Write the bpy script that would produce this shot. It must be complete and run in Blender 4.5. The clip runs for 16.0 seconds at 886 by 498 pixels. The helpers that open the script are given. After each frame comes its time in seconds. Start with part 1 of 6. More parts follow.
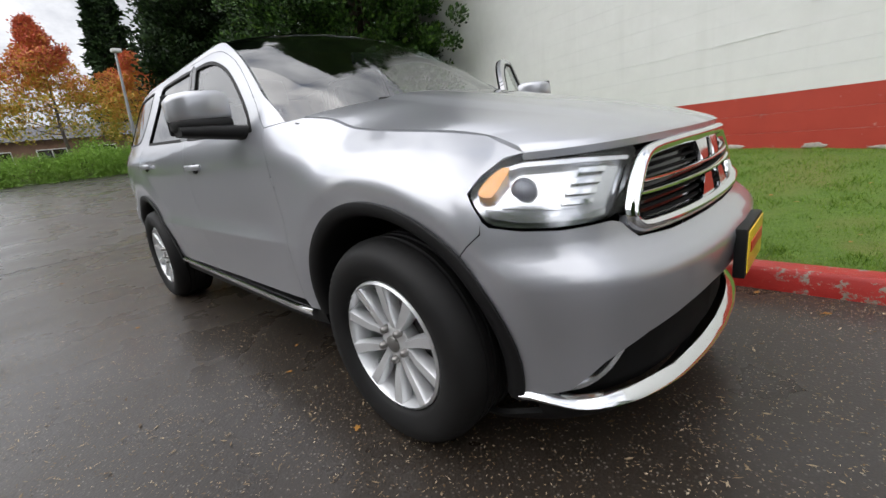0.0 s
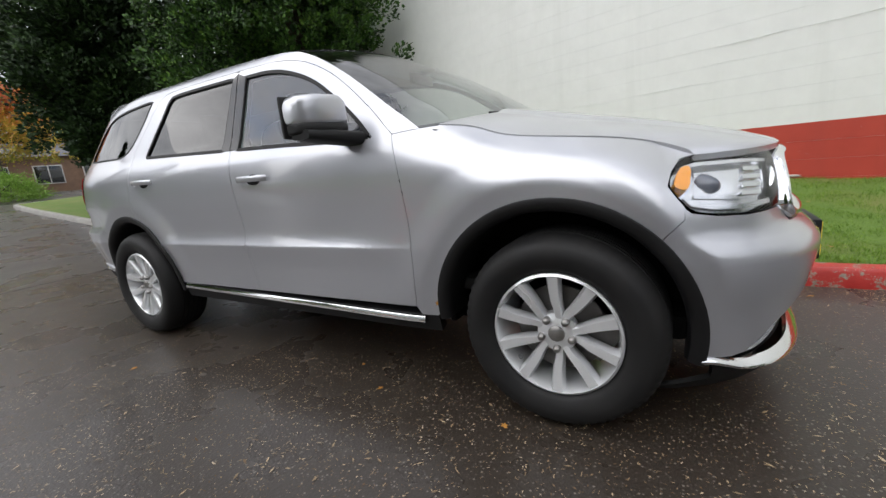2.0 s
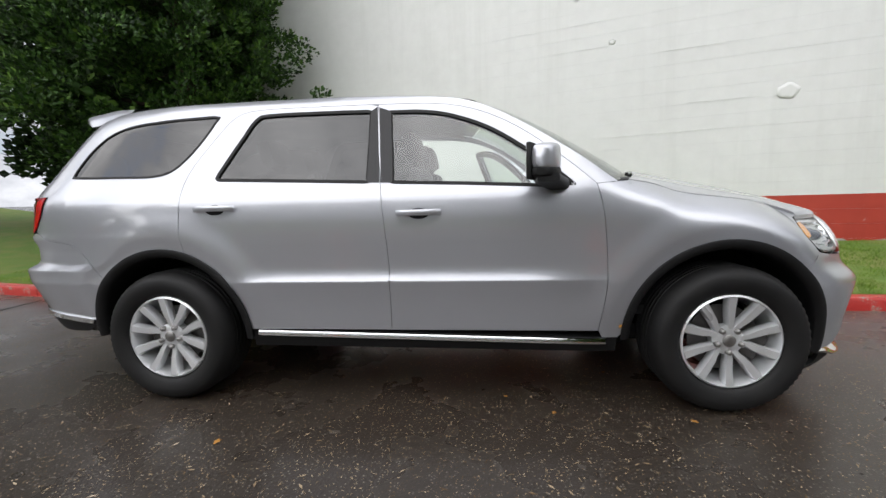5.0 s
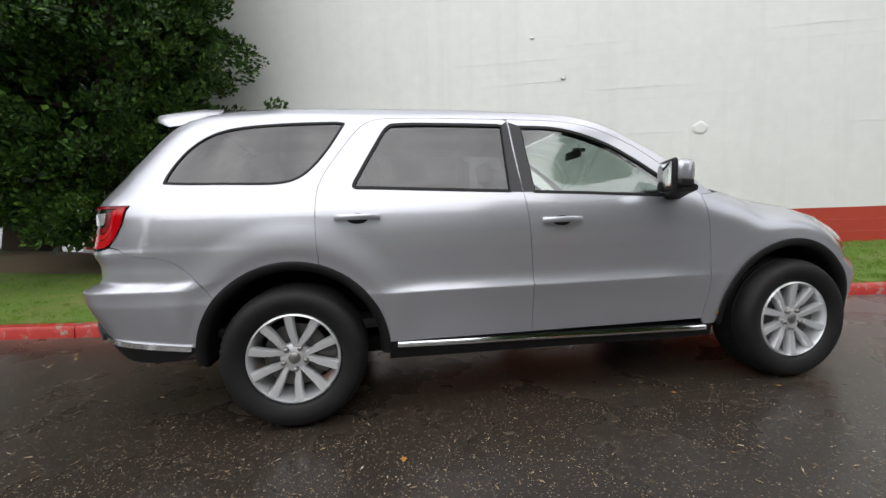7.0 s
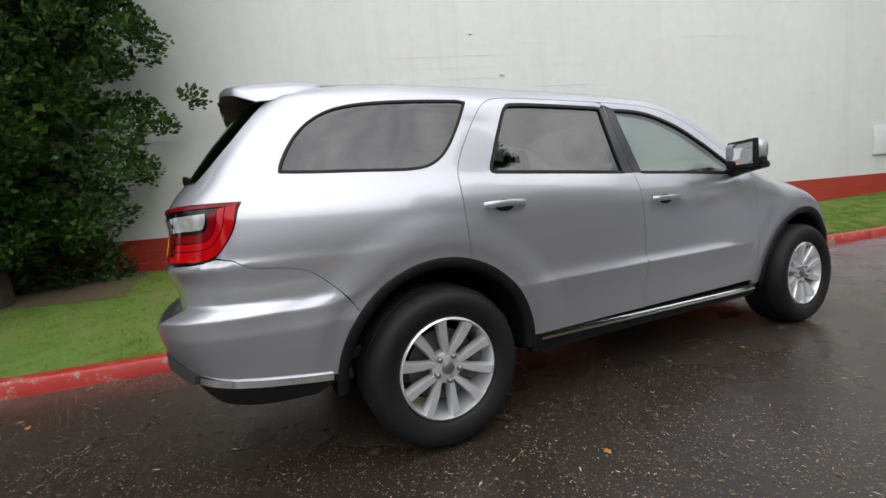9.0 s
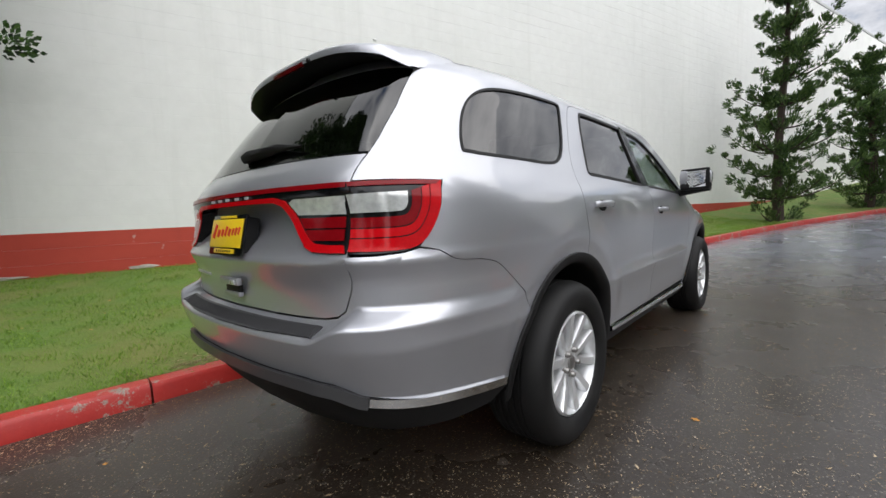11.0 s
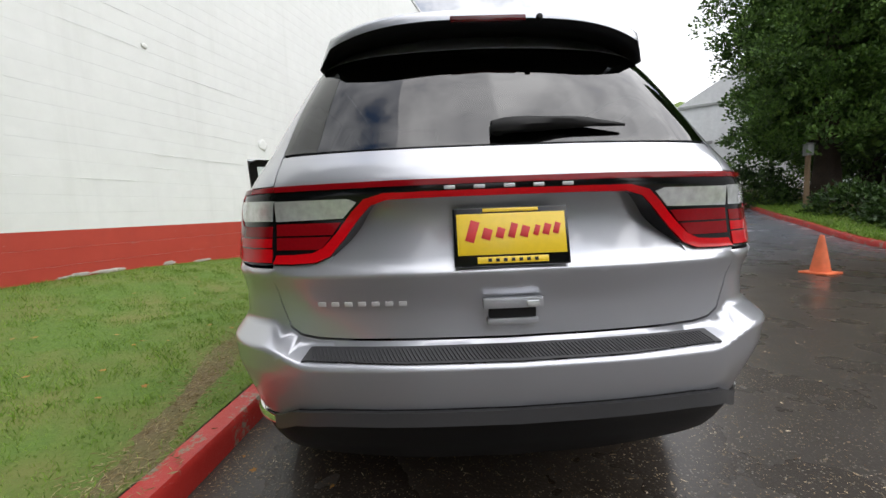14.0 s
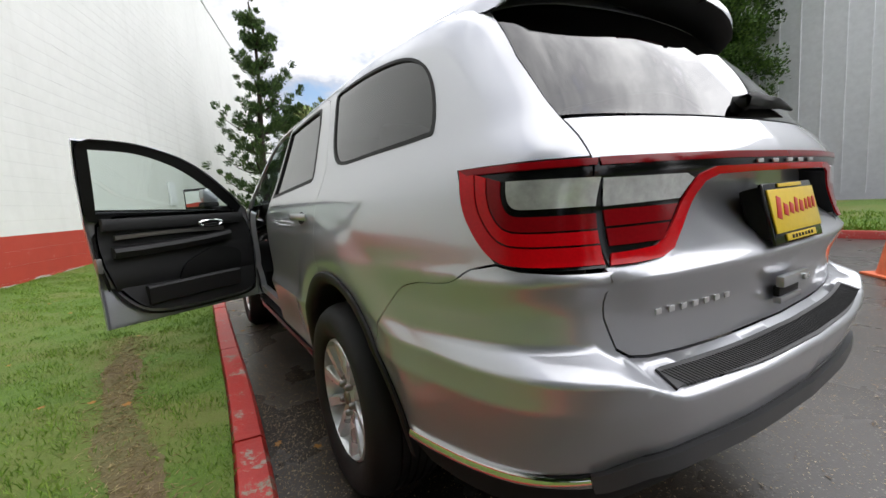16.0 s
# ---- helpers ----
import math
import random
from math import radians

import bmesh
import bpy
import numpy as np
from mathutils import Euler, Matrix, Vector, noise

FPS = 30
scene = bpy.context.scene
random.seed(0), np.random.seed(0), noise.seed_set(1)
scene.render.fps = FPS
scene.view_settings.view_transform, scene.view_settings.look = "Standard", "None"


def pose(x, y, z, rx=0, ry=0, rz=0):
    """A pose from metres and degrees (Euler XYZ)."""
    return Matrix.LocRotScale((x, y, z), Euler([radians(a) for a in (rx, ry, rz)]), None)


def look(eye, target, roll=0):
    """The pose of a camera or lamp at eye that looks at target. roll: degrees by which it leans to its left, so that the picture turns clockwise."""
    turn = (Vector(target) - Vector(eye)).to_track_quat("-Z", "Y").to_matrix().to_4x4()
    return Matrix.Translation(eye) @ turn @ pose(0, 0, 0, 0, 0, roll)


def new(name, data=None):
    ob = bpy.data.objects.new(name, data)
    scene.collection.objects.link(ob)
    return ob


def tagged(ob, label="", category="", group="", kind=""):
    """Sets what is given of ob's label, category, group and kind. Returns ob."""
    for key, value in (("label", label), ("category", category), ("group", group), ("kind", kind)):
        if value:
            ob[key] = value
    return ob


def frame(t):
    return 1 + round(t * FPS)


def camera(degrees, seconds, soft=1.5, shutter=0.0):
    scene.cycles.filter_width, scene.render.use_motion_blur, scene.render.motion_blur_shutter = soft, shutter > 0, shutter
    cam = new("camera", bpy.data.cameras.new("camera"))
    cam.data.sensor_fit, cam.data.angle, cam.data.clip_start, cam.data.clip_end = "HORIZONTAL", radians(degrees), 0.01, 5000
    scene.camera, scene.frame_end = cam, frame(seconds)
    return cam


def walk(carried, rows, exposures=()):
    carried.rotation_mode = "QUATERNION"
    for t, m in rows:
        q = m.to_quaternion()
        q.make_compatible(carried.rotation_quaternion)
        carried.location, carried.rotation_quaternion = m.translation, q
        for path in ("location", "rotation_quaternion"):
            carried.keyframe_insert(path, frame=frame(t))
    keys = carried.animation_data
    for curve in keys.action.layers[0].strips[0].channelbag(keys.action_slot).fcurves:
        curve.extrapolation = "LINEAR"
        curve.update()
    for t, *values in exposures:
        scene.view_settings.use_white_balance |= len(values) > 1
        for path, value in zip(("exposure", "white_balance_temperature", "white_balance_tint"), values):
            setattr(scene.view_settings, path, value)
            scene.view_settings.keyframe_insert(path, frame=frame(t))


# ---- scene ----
from mathutils import geometry

cam = camera(94.3, 16.0)
PATH = [
    (0, (2.61, -1.69, 1.064), (1.245, -0.326, 0.538), -7.3),
    (0.5, (2.475, -1.807, 1.067), (1.194, -0.363, 0.544), -7.0),
    (1, (2.312, -1.976, 1.076), (1.149, -0.428, 0.576), -7.0),
    (1.5, (2.136, -2.176, 1.068), (1.059, -0.568, 0.566), -7.2),
    (2, (1.918, -2.342, 1.057), (0.919, -0.661, 0.638), -5.9),
    (2.5, (1.68, -2.49, 1.086), (0.793, -0.743, 0.689), -4.6),
    (3, (1.423, -2.68, 1.093), (0.664, -0.865, 0.734), -4.2),
    (3.5, (1.174, -2.822, 1.094), (0.524, -0.961, 0.759), -4.0),
    (4, (0.879, -2.923, 1.116), (0.38, -1.009, 0.816), -4.5),
    (4.2, (0.778, -2.952, 1.123), (0.328, -1.026, 0.829), -3.7),
    (6.3, (-0.581, -3.152, 1.107), (-0.4, -1.165, 0.969), -3.1),
    (6.5, (-0.728, -3.163, 1.113), (-0.506, -1.182, 0.958), -3.3),
    (7, (-1.04, -3.129, 1.09), (-0.746, -1.156, 0.942), -1.9),
    (7.5, (-1.369, -3.047, 1.108), (-0.978, -1.091, 0.964), -1.4),
    (8, (-1.701, -2.928, 1.115), (-1.119, -1.017, 1.018), -2.7),
    (8.5, (-1.991, -2.797, 1.111), (-1.287, -0.931, 0.956), -2.1),
    (9, (-2.269, -2.594, 1.106), (-1.437, -0.785, 0.919), -5.1),
    (9.5, (-2.527, -2.408, 1.097), (-1.533, -0.684, 0.9), -2.7),
    (9.7, (-2.659, -2.338, 1.105), (-1.593, -0.656, 0.91), -2.7),
    (11.8, (-3.55, -1.234, 1.094), (-1.854, -0.19, 0.906), -1.9),
    (12, (-3.601, -1.111, 1.099), (-1.865, -0.137, 0.901), -1.8),
    (12.5, (-3.702, -0.808, 1.098), (-1.874, -0.013, 0.926), -1.1),
    (13, (-3.803, -0.465, 1.113), (-1.862, -0.004, 0.965), -2.2),
    (13.5, (-3.807, -0.126, 1.103), (-1.82, 0.052, 0.953), -2.4),
    (14, (-3.741, 0.216, 1.124), (-1.751, 0.159, 0.936), -2.2),
    (14.5, (-3.652, 0.553, 1.116), (-1.692, 0.196, 0.949), -3.1),
    (15, (-3.516, 0.831, 1.099), (-1.624, 0.214, 0.896), -2.9),
    (15.5, (-3.313, 1.073, 1.114), (-1.5, 0.266, 0.867), -3.3),
    (16, (-3.085, 1.372, 1.146), (-1.394, 0.332, 0.904), -4.1),
]
walk(cam, [(t, look(e, g, r)) for t, e, g, r in PATH], [(0, .38), (3, .50), (6.5, .42), (9.7, .30), (12.2, .64), (14, .62), (16, .66)])


# ---- daylight: bright broken cloud, soft sun ----
SUN_TURN, SUN_HIGH = radians(190), radians(46)
world = bpy.data.worlds.new("sky")
scene.world = world
world.use_nodes = True
wt = world.node_tree
wt.nodes.clear()
sky = wt.nodes.new("ShaderNodeTexSky")
sky.sky_type, sky.sun_disc, sky.sun_elevation, sky.sun_rotation = "NISHITA", False, SUN_HIGH, SUN_TURN
way = wt.nodes.new("ShaderNodeTexCoord")
squash = wt.nodes.new("ShaderNodeMapping")
squash.inputs["Scale"].default_value = (1, 1, 1.7)
squash.inputs["Location"].default_value = (.35, .6, .25)
clouds = wt.nodes.new("ShaderNodeTexNoise")
clouds.inputs["Scale"].default_value, clouds.inputs["Detail"].default_value, clouds.inputs["Roughness"].default_value = 3.8, 8, .60
cover = wt.nodes.new("ShaderNodeValToRGB")
cover.color_ramp.elements[0].position, cover.color_ramp.elements[1].position = .31, .43
tone = wt.nodes.new("ShaderNodeValToRGB")
tone.color_ramp.elements[0].position, tone.color_ramp.elements[1].position = .40, .68
tone.color_ramp.elements[0].color, tone.color_ramp.elements[1].color = (3.7, 3.85, 4.3, 1), (9.2, 9.3, 9.6, 1)
blend = wt.nodes.new("ShaderNodeMix")
blend.data_type = "RGBA"
back = wt.nodes.new("ShaderNodeBackground")
back.inputs["Strength"].default_value = .16
wout = wt.nodes.new("ShaderNodeOutputWorld")
wt.links.new(way.outputs["Generated"], squash.inputs["Vector"])
wt.links.new(squash.outputs[0], clouds.inputs["Vector"])
wt.links.new(clouds.outputs["Fac"], cover.inputs["Fac"])
wt.links.new(clouds.outputs["Fac"], tone.inputs["Fac"])
wt.links.new(cover.outputs["Color"], blend.inputs[0])
wt.links.new(sky.outputs[0], blend.inputs[6])
wt.links.new(tone.outputs["Color"], blend.inputs[7])
# cloud glows where the hidden sun stands
towards = wt.nodes.new("ShaderNodeVectorMath")
towards.operation = "DOT_PRODUCT"
towards.inputs[1].default_value = (math.sin(SUN_TURN) * math.cos(SUN_HIGH), math.cos(SUN_TURN) * math.cos(SUN_HIGH), math.sin(SUN_HIGH))
wt.links.new(way.outputs["Generated"], towards.inputs[0])
glow = wt.nodes.new("ShaderNodeMapRange")
glow.interpolation_type = "SMOOTHSTEP"
glow.inputs["From Min"].default_value, glow.inputs["From Max"].default_value = .1, 1.0
glow.inputs["To Min"].default_value, glow.inputs["To Max"].default_value = .68, 1.45
wt.links.new(towards.outputs["Value"], glow.inputs["Value"])
lit = wt.nodes.new("ShaderNodeVectorMath")
lit.operation = "SCALE"
wt.links.new(blend.outputs[2], lit.inputs[0])
wt.links.new(glow.outputs[0], lit.inputs["Scale"])
wt.links.new(lit.outputs[0], back.inputs["Color"])
wt.links.new(back.outputs[0], wout.inputs["Surface"])
sun = new("sun", bpy.data.lights.new("sun", "SUN"))
sun.data.energy, sun.data.angle, sun.data.color = 1.5, radians(110), (1, .95, .90)
sun.matrix_basis = look((0, 0, 0), (-math.sin(SUN_TURN) * math.cos(SUN_HIGH), -math.cos(SUN_TURN) * math.cos(SUN_HIGH), -math.sin(SUN_HIGH)))

# ---- builders ----
def mesh_of(name, verts, faces, material=None, smooth=True, normals=None):
    me = bpy.data.meshes.new(name)
    me.from_pydata([tuple(map(float, v)) for v in verts], [], [tuple(map(int, f)) for f in faces])
    if material:
        me.materials.append(material)
    if smooth:
        me.shade_smooth()
    else:
        me.shade_flat()
    if normals is not None:
        me.normals_split_custom_set_from_vertices([tuple(map(float, n)) for n in normals])
    me.update()
    return me


def part(name, data, material=None, parent=None, label="", at=None):
    """Links a mesh or a bmesh as one object under a thing or a part."""
    if isinstance(data, bmesh.types.BMesh):
        me = bpy.data.meshes.new(name)
        data.to_mesh(me)
        data.free()
        data = me
    if material and not data.materials:
        data.materials.append(material)
    ob = new(name, data)
    ob.parent = parent
    if at is not None:
        ob.matrix_basis = at
    if label:
        ob["label"] = label
    return ob


def soften(bm, width=.01, segments=2, angle=30):
    bmesh.ops.recalc_face_normals(bm, faces=bm.faces)
    edges = [e for e in bm.edges if len(e.link_faces) == 2 and e.calc_face_angle(0) > radians(angle)]
    if width:
        bmesh.ops.bevel(bm, geom=edges, offset=width, segments=segments, affect="EDGES", profile=.6, clamp_overlap=True)
    for f in bm.faces:
        f.smooth = True
    for e in bm.edges:
        if len(e.link_faces) == 2 and e.calc_face_angle(0) > radians(42):
            e.smooth = False
    return bm


def box(size, centre=(0, 0, 0), bevel=.01, taper=1.0, segments=2, turn=None):
    """A bevelled block; taper narrows its top."""
    bm = bmesh.new()
    bmesh.ops.create_cube(bm, size=1)
    for v in bm.verts:
        k = taper if v.co.z > 0 else 1
        v.co = Vector((v.co.x * size[0] * k, v.co.y * size[1] * k, v.co.z * size[2]))
    soften(bm, bevel, segments)
    if turn:
        bm.transform(turn)
    bmesh.ops.translate(bm, verts=bm.verts, vec=centre)
    return bm


def join(*bms):
    out = bmesh.new()
    for b in bms:
        me = bpy.data.meshes.new("t")
        b.to_mesh(me)
        b.free()
        out.from_mesh(me)
        bpy.data.meshes.remove(me)
    return out


def spun(profile, n=48, axis="y", closed=False, wobble=None):
    """A profile of (radius, along) turned round an axis, as verts and faces."""
    verts, faces, m = [], [], len(profile)
    for i in range(n):
        a = 2 * math.pi * i / n
        for j, (r, h) in enumerate(profile):
            if wobble:
                r = r + wobble(i, j)
            c, s = r * math.cos(a), r * math.sin(a)
            verts.append((c, h, s) if axis == "y" else (c, s, h) if axis == "z" else (h, c, s))
    for i in range(n):
        for j in range(m if closed else m - 1):
            a, b = i * m + j, i * m + (j + 1) % m
            c, d = (i + 1) % n * m + (j + 1) % m, (i + 1) % n * m + j
            faces.append((a, b, c, d))
    return verts, faces


def bm_of(verts, faces):
    bm = bmesh.new()
    vs = [bm.verts.new(v) for v in verts]
    for f in faces:
        try:
            bm.faces.new([vs[i] for i in f])
        except ValueError:
            pass
    bmesh.ops.remove_doubles(bm, verts=bm.verts, dist=1e-5)
    return soften(bm, 0)


def swept(path, section, closed=False, cap=True):
    """A section of (across, up) carried along a path of places; across lies level, square to the path."""
    path = [Vector(p) for p in path]
    n, m = len(path), len(section)
    verts, faces = [], []
    for i, p in enumerate(path):
        a = path[i - 1] if i or closed else p
        b = path[(i + 1) % n] if i < n - 1 or closed else p
        d = (b - a).normalized()
        side = d.cross(Vector((0, 0, 1)))
        side = side.normalized() if side.length > 1e-4 else Vector((1, 0, 0))
        up = side.cross(d)
        verts += [p + side * u + up * w for u, w in section]
    for i in range(n if closed else n - 1):
        for j in range(m):
            k = (i + 1) % n
            faces.append((i * m + j, i * m + (j + 1) % m, k * m + (j + 1) % m, k * m + j))
    if cap and not closed:
        faces += [tuple(range(m)), tuple(range((n - 1) * m, n * m))]
    return bm_of(verts, faces)


def disc(r, n=10):
    return [(r * math.cos(2 * math.pi * i / n), r * math.sin(2 * math.pi * i / n)) for i in range(n)]


def cards(centres, dirs, sizes, rng, width=.45, bend=.25):
    """Many small bent leaves or needle sprays: each two triangles, pointing along its own way."""
    c, d = np.asarray(centres, float), np.asarray(dirs, float)
    d = d / (np.linalg.norm(d, axis=1, keepdims=True) + 1e-9)
    r = rng.normal(size=d.shape)
    w = np.cross(d, r)
    w /= np.linalg.norm(w, axis=1, keepdims=True) + 1e-9
    up = np.cross(w, d)
    L = np.asarray(sizes, float)[:, None]
    tip, mid = c + d * L - up * L * bend, c + d * L * .45
    v = np.stack([c, mid + w * L * width * .5, tip, mid - w * L * width * .5], 1).reshape(-1, 3)
    i = np.arange(len(c)) * 4
    f = np.stack([i, i + 1, i + 2, i + 3], 1)
    return v, f


def fast_mesh(name, verts, faces, material, smooth=False):
    """A mesh of quads straight from arrays."""
    me = bpy.data.meshes.new(name)
    n = len(faces)
    me.vertices.add(len(verts))
    me.vertices.foreach_set("co", np.asarray(verts, np.float32).ravel())
    me.loops.add(n * 4)
    me.loops.foreach_set("vertex_index", np.asarray(faces, np.int32).ravel())
    me.polygons.add(n)
    me.polygons.foreach_set("loop_start", np.arange(0, n * 4, 4, dtype=np.int32))
    me.materials.append(material)
    me.update(calc_edges=True)
    if smooth:
        me.shade_smooth()
    else:
        me.shade_flat()
    return me


def thing(name, label, category, group="", kind="", at=(0, 0, 0)):
    ob = new(name)
    ob.empty_display_size = .2
    ob.location = at
    return tagged(ob, label, category, group, kind)

# ---- materials ----
class Nodes:
    """A small hand for node trees."""

    def __init__(self, name):
        self.m = bpy.data.materials.new(name)
        self.m.use_nodes = True
        self.t = self.m.node_tree
        self.t.nodes.clear()
        self.out = self.n("ShaderNodeOutputMaterial")

    def n(self, kind, **ins):
        nd = self.t.nodes.new(kind)
        for k, v in ins.items():
            k = k.replace("_", " ")
            if isinstance(v, bpy.types.NodeSocket):
                self.t.links.new(v, nd.inputs[k])
            else:
                nd.inputs[k].default_value = v
        return nd

    def place(self, scale=1.0, obj=False):
        c = self.n("ShaderNodeTexCoord")
        if obj:
            return c.outputs["Object"]
        g = self.n("ShaderNodeNewGeometry")
        return g.outputs["Position"]

    def noise(self, scale, detail=4.0, rough=.55, vec=None):
        nd = self.n("ShaderNodeTexNoise", Scale=scale, Detail=detail, Roughness=rough)
        self.t.links.new(vec or self.place(), nd.inputs["Vector"])
        return nd.outputs["Fac"]

    def ramp(self, fac, stops):
        nd = self.n("ShaderNodeValToRGB")
        el = nd.color_ramp.elements
        while len(el) < len(stops):
            el.new(.5)
        for e, (p, c) in zip(el, stops):
            e.position = p
            e.color = (*c, 1) if len(c) == 3 else c
        self.t.links.new(fac, nd.inputs["Fac"])
        return nd.outputs["Color"]

    def mix(self, fac, a, b, mode="MIX"):
        nd = self.n("ShaderNodeMix")
        nd.data_type, nd.blend_type = "RGBA", mode
        for v, s in ((fac, nd.inputs[0]), (a, nd.inputs[6]), (b, nd.inputs[7])):
            if isinstance(v, bpy.types.NodeSocket):
                self.t.links.new(v, s)
            else:
                s.default_value = v if not isinstance(v, tuple) or len(v) == 4 else (*v, 1)
        return nd.outputs[2]

    def math(self, op, a, b=0.0):
        nd = self.n("ShaderNodeMath")
        nd.operation = op
        for v, s in ((a, nd.inputs[0]), (b, nd.inputs[1])):
            if isinstance(v, bpy.types.NodeSocket):
                self.t.links.new(v, s)
            else:
                s.default_value = v
        return nd.outputs[0]

    def bump(self, height, strength=.3, distance=.01, normal=None):
        nd = self.n("ShaderNodeBump", Strength=strength, Distance=distance, Height=height)
        if normal:
            self.t.links.new(normal, nd.inputs["Normal"])
        return nd.outputs["Normal"]

    def done(self, **ins):
        b = self.n("ShaderNodeBsdfPrincipled", **{k: ((*v, 1) if isinstance(v, tuple) and len(v) == 3 else v) for k, v in ins.items()})
        self.t.links.new(b.outputs[0], self.out.inputs[0])
        return self.m


def plain(name, colour, rough=.5, metal=0.0, coat=0.0, grain=60.0, amount=.12, bump=.08, **more):
    """A surface of one colour with grain and faint wear."""
    k = Nodes(name)
    n1, n2 = k.noise(grain), k.noise(3.0, 2.0)
    dark = tuple(c * (1 - amount) for c in colour)
    light = tuple(min(1, c * (1 + amount)) for c in colour)
    col = k.ramp(k.math("MULTIPLY", k.math("ADD", n1, n2), .5), [(.3, dark), (.7, light)])
    r = k.math("ADD", k.math("MULTIPLY", n2, .16), rough - .08)
    return k.done(Base_Color=col, Roughness=r, Metallic=metal, Coat_Weight=coat, Coat_Roughness=.04, Normal=k.bump(n1, bump, .002), **more)


def glass(name, tint, fresnel=1.5, rough=0.0):
    k = Nodes(name)
    f0 = ((fresnel - 1) / (fresnel + 1)) ** 2
    edge = k.n("ShaderNodeLayerWeight", Blend=.5).outputs["Facing"]
    f = k.math("ADD", k.math("MULTIPLY", k.math("POWER", edge, 5.0), 1 - f0), f0)
    a = k.n("ShaderNodeBsdfTransparent", Color=(*tint, 1))
    b = k.n("ShaderNodeBsdfGlossy", Color=(1, 1, 1, 1), Roughness=rough)
    m = k.n("ShaderNodeMixShader", Fac=f)
    k.t.links.new(a.outputs[0], m.inputs[1])
    k.t.links.new(b.outputs[0], m.inputs[2])
    k.t.links.new(m.outputs[0], k.out.inputs[0])
    return k.m


def mat_paint():
    k = Nodes("silver_paint")
    flake = k.noise(1500.0, 1.0, .5)
    cloud = k.noise(1.3, 2.0)
    col = k.ramp(flake, [(.3, (.425, .434, .468)), (.7, (.505, .515, .552))])
    col = k.mix(.15, col, k.ramp(cloud, [(.3, (.435, .444, .478)), (.7, (.505, .515, .552))]))
    r = k.math("ADD", k.math("MULTIPLY", cloud, .05), .31)
    return k.done(Base_Color=col, Metallic=.64, Roughness=r, Coat_Weight=1.0, Coat_Roughness=.012, Coat_IOR=1.7)


def mat_asphalt():
    k = Nodes("wet_asphalt")
    p = k.place()
    stones = k.n("ShaderNodeTexVoronoi", Scale=85.0, Vector=p)
    pick = k.n("ShaderNodeSeparateColor", Color=stones.outputs["Color"])
    big, fine, patch = k.noise(.35, 3.0), k.noise(160.0, 3.0), k.noise(1.3, 4.0)
    base = k.ramp(fine, [(.3, (.012, .008, .0048)), (.7, (.032, .022, .014))])
    stone = k.ramp(pick.outputs[0], [(0, (.012, .011, .010)), (.50, (.018, .014, .011)), (.80, (.065, .055, .045)), (.95, (.24, .215, .18))])
    near = k.ramp(stones.outputs["Distance"], [(.22, (1, 1, 1)), (.42, (0, 0, 0))])
    col = k.mix(near, base, stone)
    col = k.mix(k.ramp(big, [(.35, (0, 0, 0)), (.7, (.55, .55, .55))]), col, (.030, .024, .019, 1))
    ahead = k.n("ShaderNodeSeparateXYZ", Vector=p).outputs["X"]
    # sky sheen of the wet road put into the colour: paler, bluer ahead
    sky_sheen = k.math("MULTIPLY", k.ramp(k.math("ADD", k.math("MULTIPLY", ahead, .1), k.math("MULTIPLY", patch, .15)), [(.32, (0, 0, 0)), (.85, (1, 1, 1))]), .85)
    col = k.mix(sky_sheen, col, k.ramp(fine, [(.3, (.13, .142, .168)), (.7, (.21, .226, .262))]))
    behind = k.math("MULTIPLY", k.ramp(k.math("MULTIPLY", ahead, -.1), [(.535, (0, 0, 0)), (.545, (1, 1, 1))]), .4)
    col = k.mix(behind, col, k.ramp(fine, [(.3, (.05, .048, .046)), (.7, (.085, .083, .08))]))
    wet = k.ramp(patch, [(.3, (.20, .20, .20)), (.7, (.38, .38, .38))])
    h = k.math("ADD", k.math("MULTIPLY", stones.outputs["Distance"], -.8), k.math("MULTIPLY", fine, .5))
    return k.done(Base_Color=col, Roughness=.6, Specular_IOR_Level=.25, Coat_Weight=k.math("ADD", k.math("MULTIPLY", sky_sheen, .15), .85), Coat_Roughness=k.math("SUBTRACT", wet, k.math("MULTIPLY", sky_sheen, .10)), Coat_IOR=k.math("ADD", k.math("MULTIPLY", sky_sheen, .30), 1.43), Normal=k.bump(h, .5, .004), Coat_Normal=k.bump(h, .035, .004))


def mat_blocks(name, a, b, stain, scuff=0.0):
    k = Nodes(name)
    fine, mid, big = k.noise(55.0, 5.0, .65), k.noise(5.0, 5.0, .6), k.noise(.5, 3.0)
    col = k.ramp(k.math("MULTIPLY", k.math("ADD", mid, big), .5), [(.3, a), (.7, b)])
    streak = k.n("ShaderNodeMapping", Scale=(2.2, 2.2, .12), Vector=k.place())
    s = k.noise(1.6, 5.0, .65, streak.outputs[0])
    col = k.mix(k.ramp(s, [(.52, (0, 0, 0)), (.80, (.35, .35, .35))]), col, stain)
    if scuff:
        col = k.mix(k.ramp(k.noise(9.0, 6.0, .7), [(.66, (0, 0, 0)), (.70, (scuff, scuff, scuff))]), col, (.55, .52, .48))
    h = k.math("ADD", k.math("MULTIPLY", fine, .5), mid)
    return k.done(Base_Color=col, Roughness=.62, Normal=k.bump(h, .25, .004))


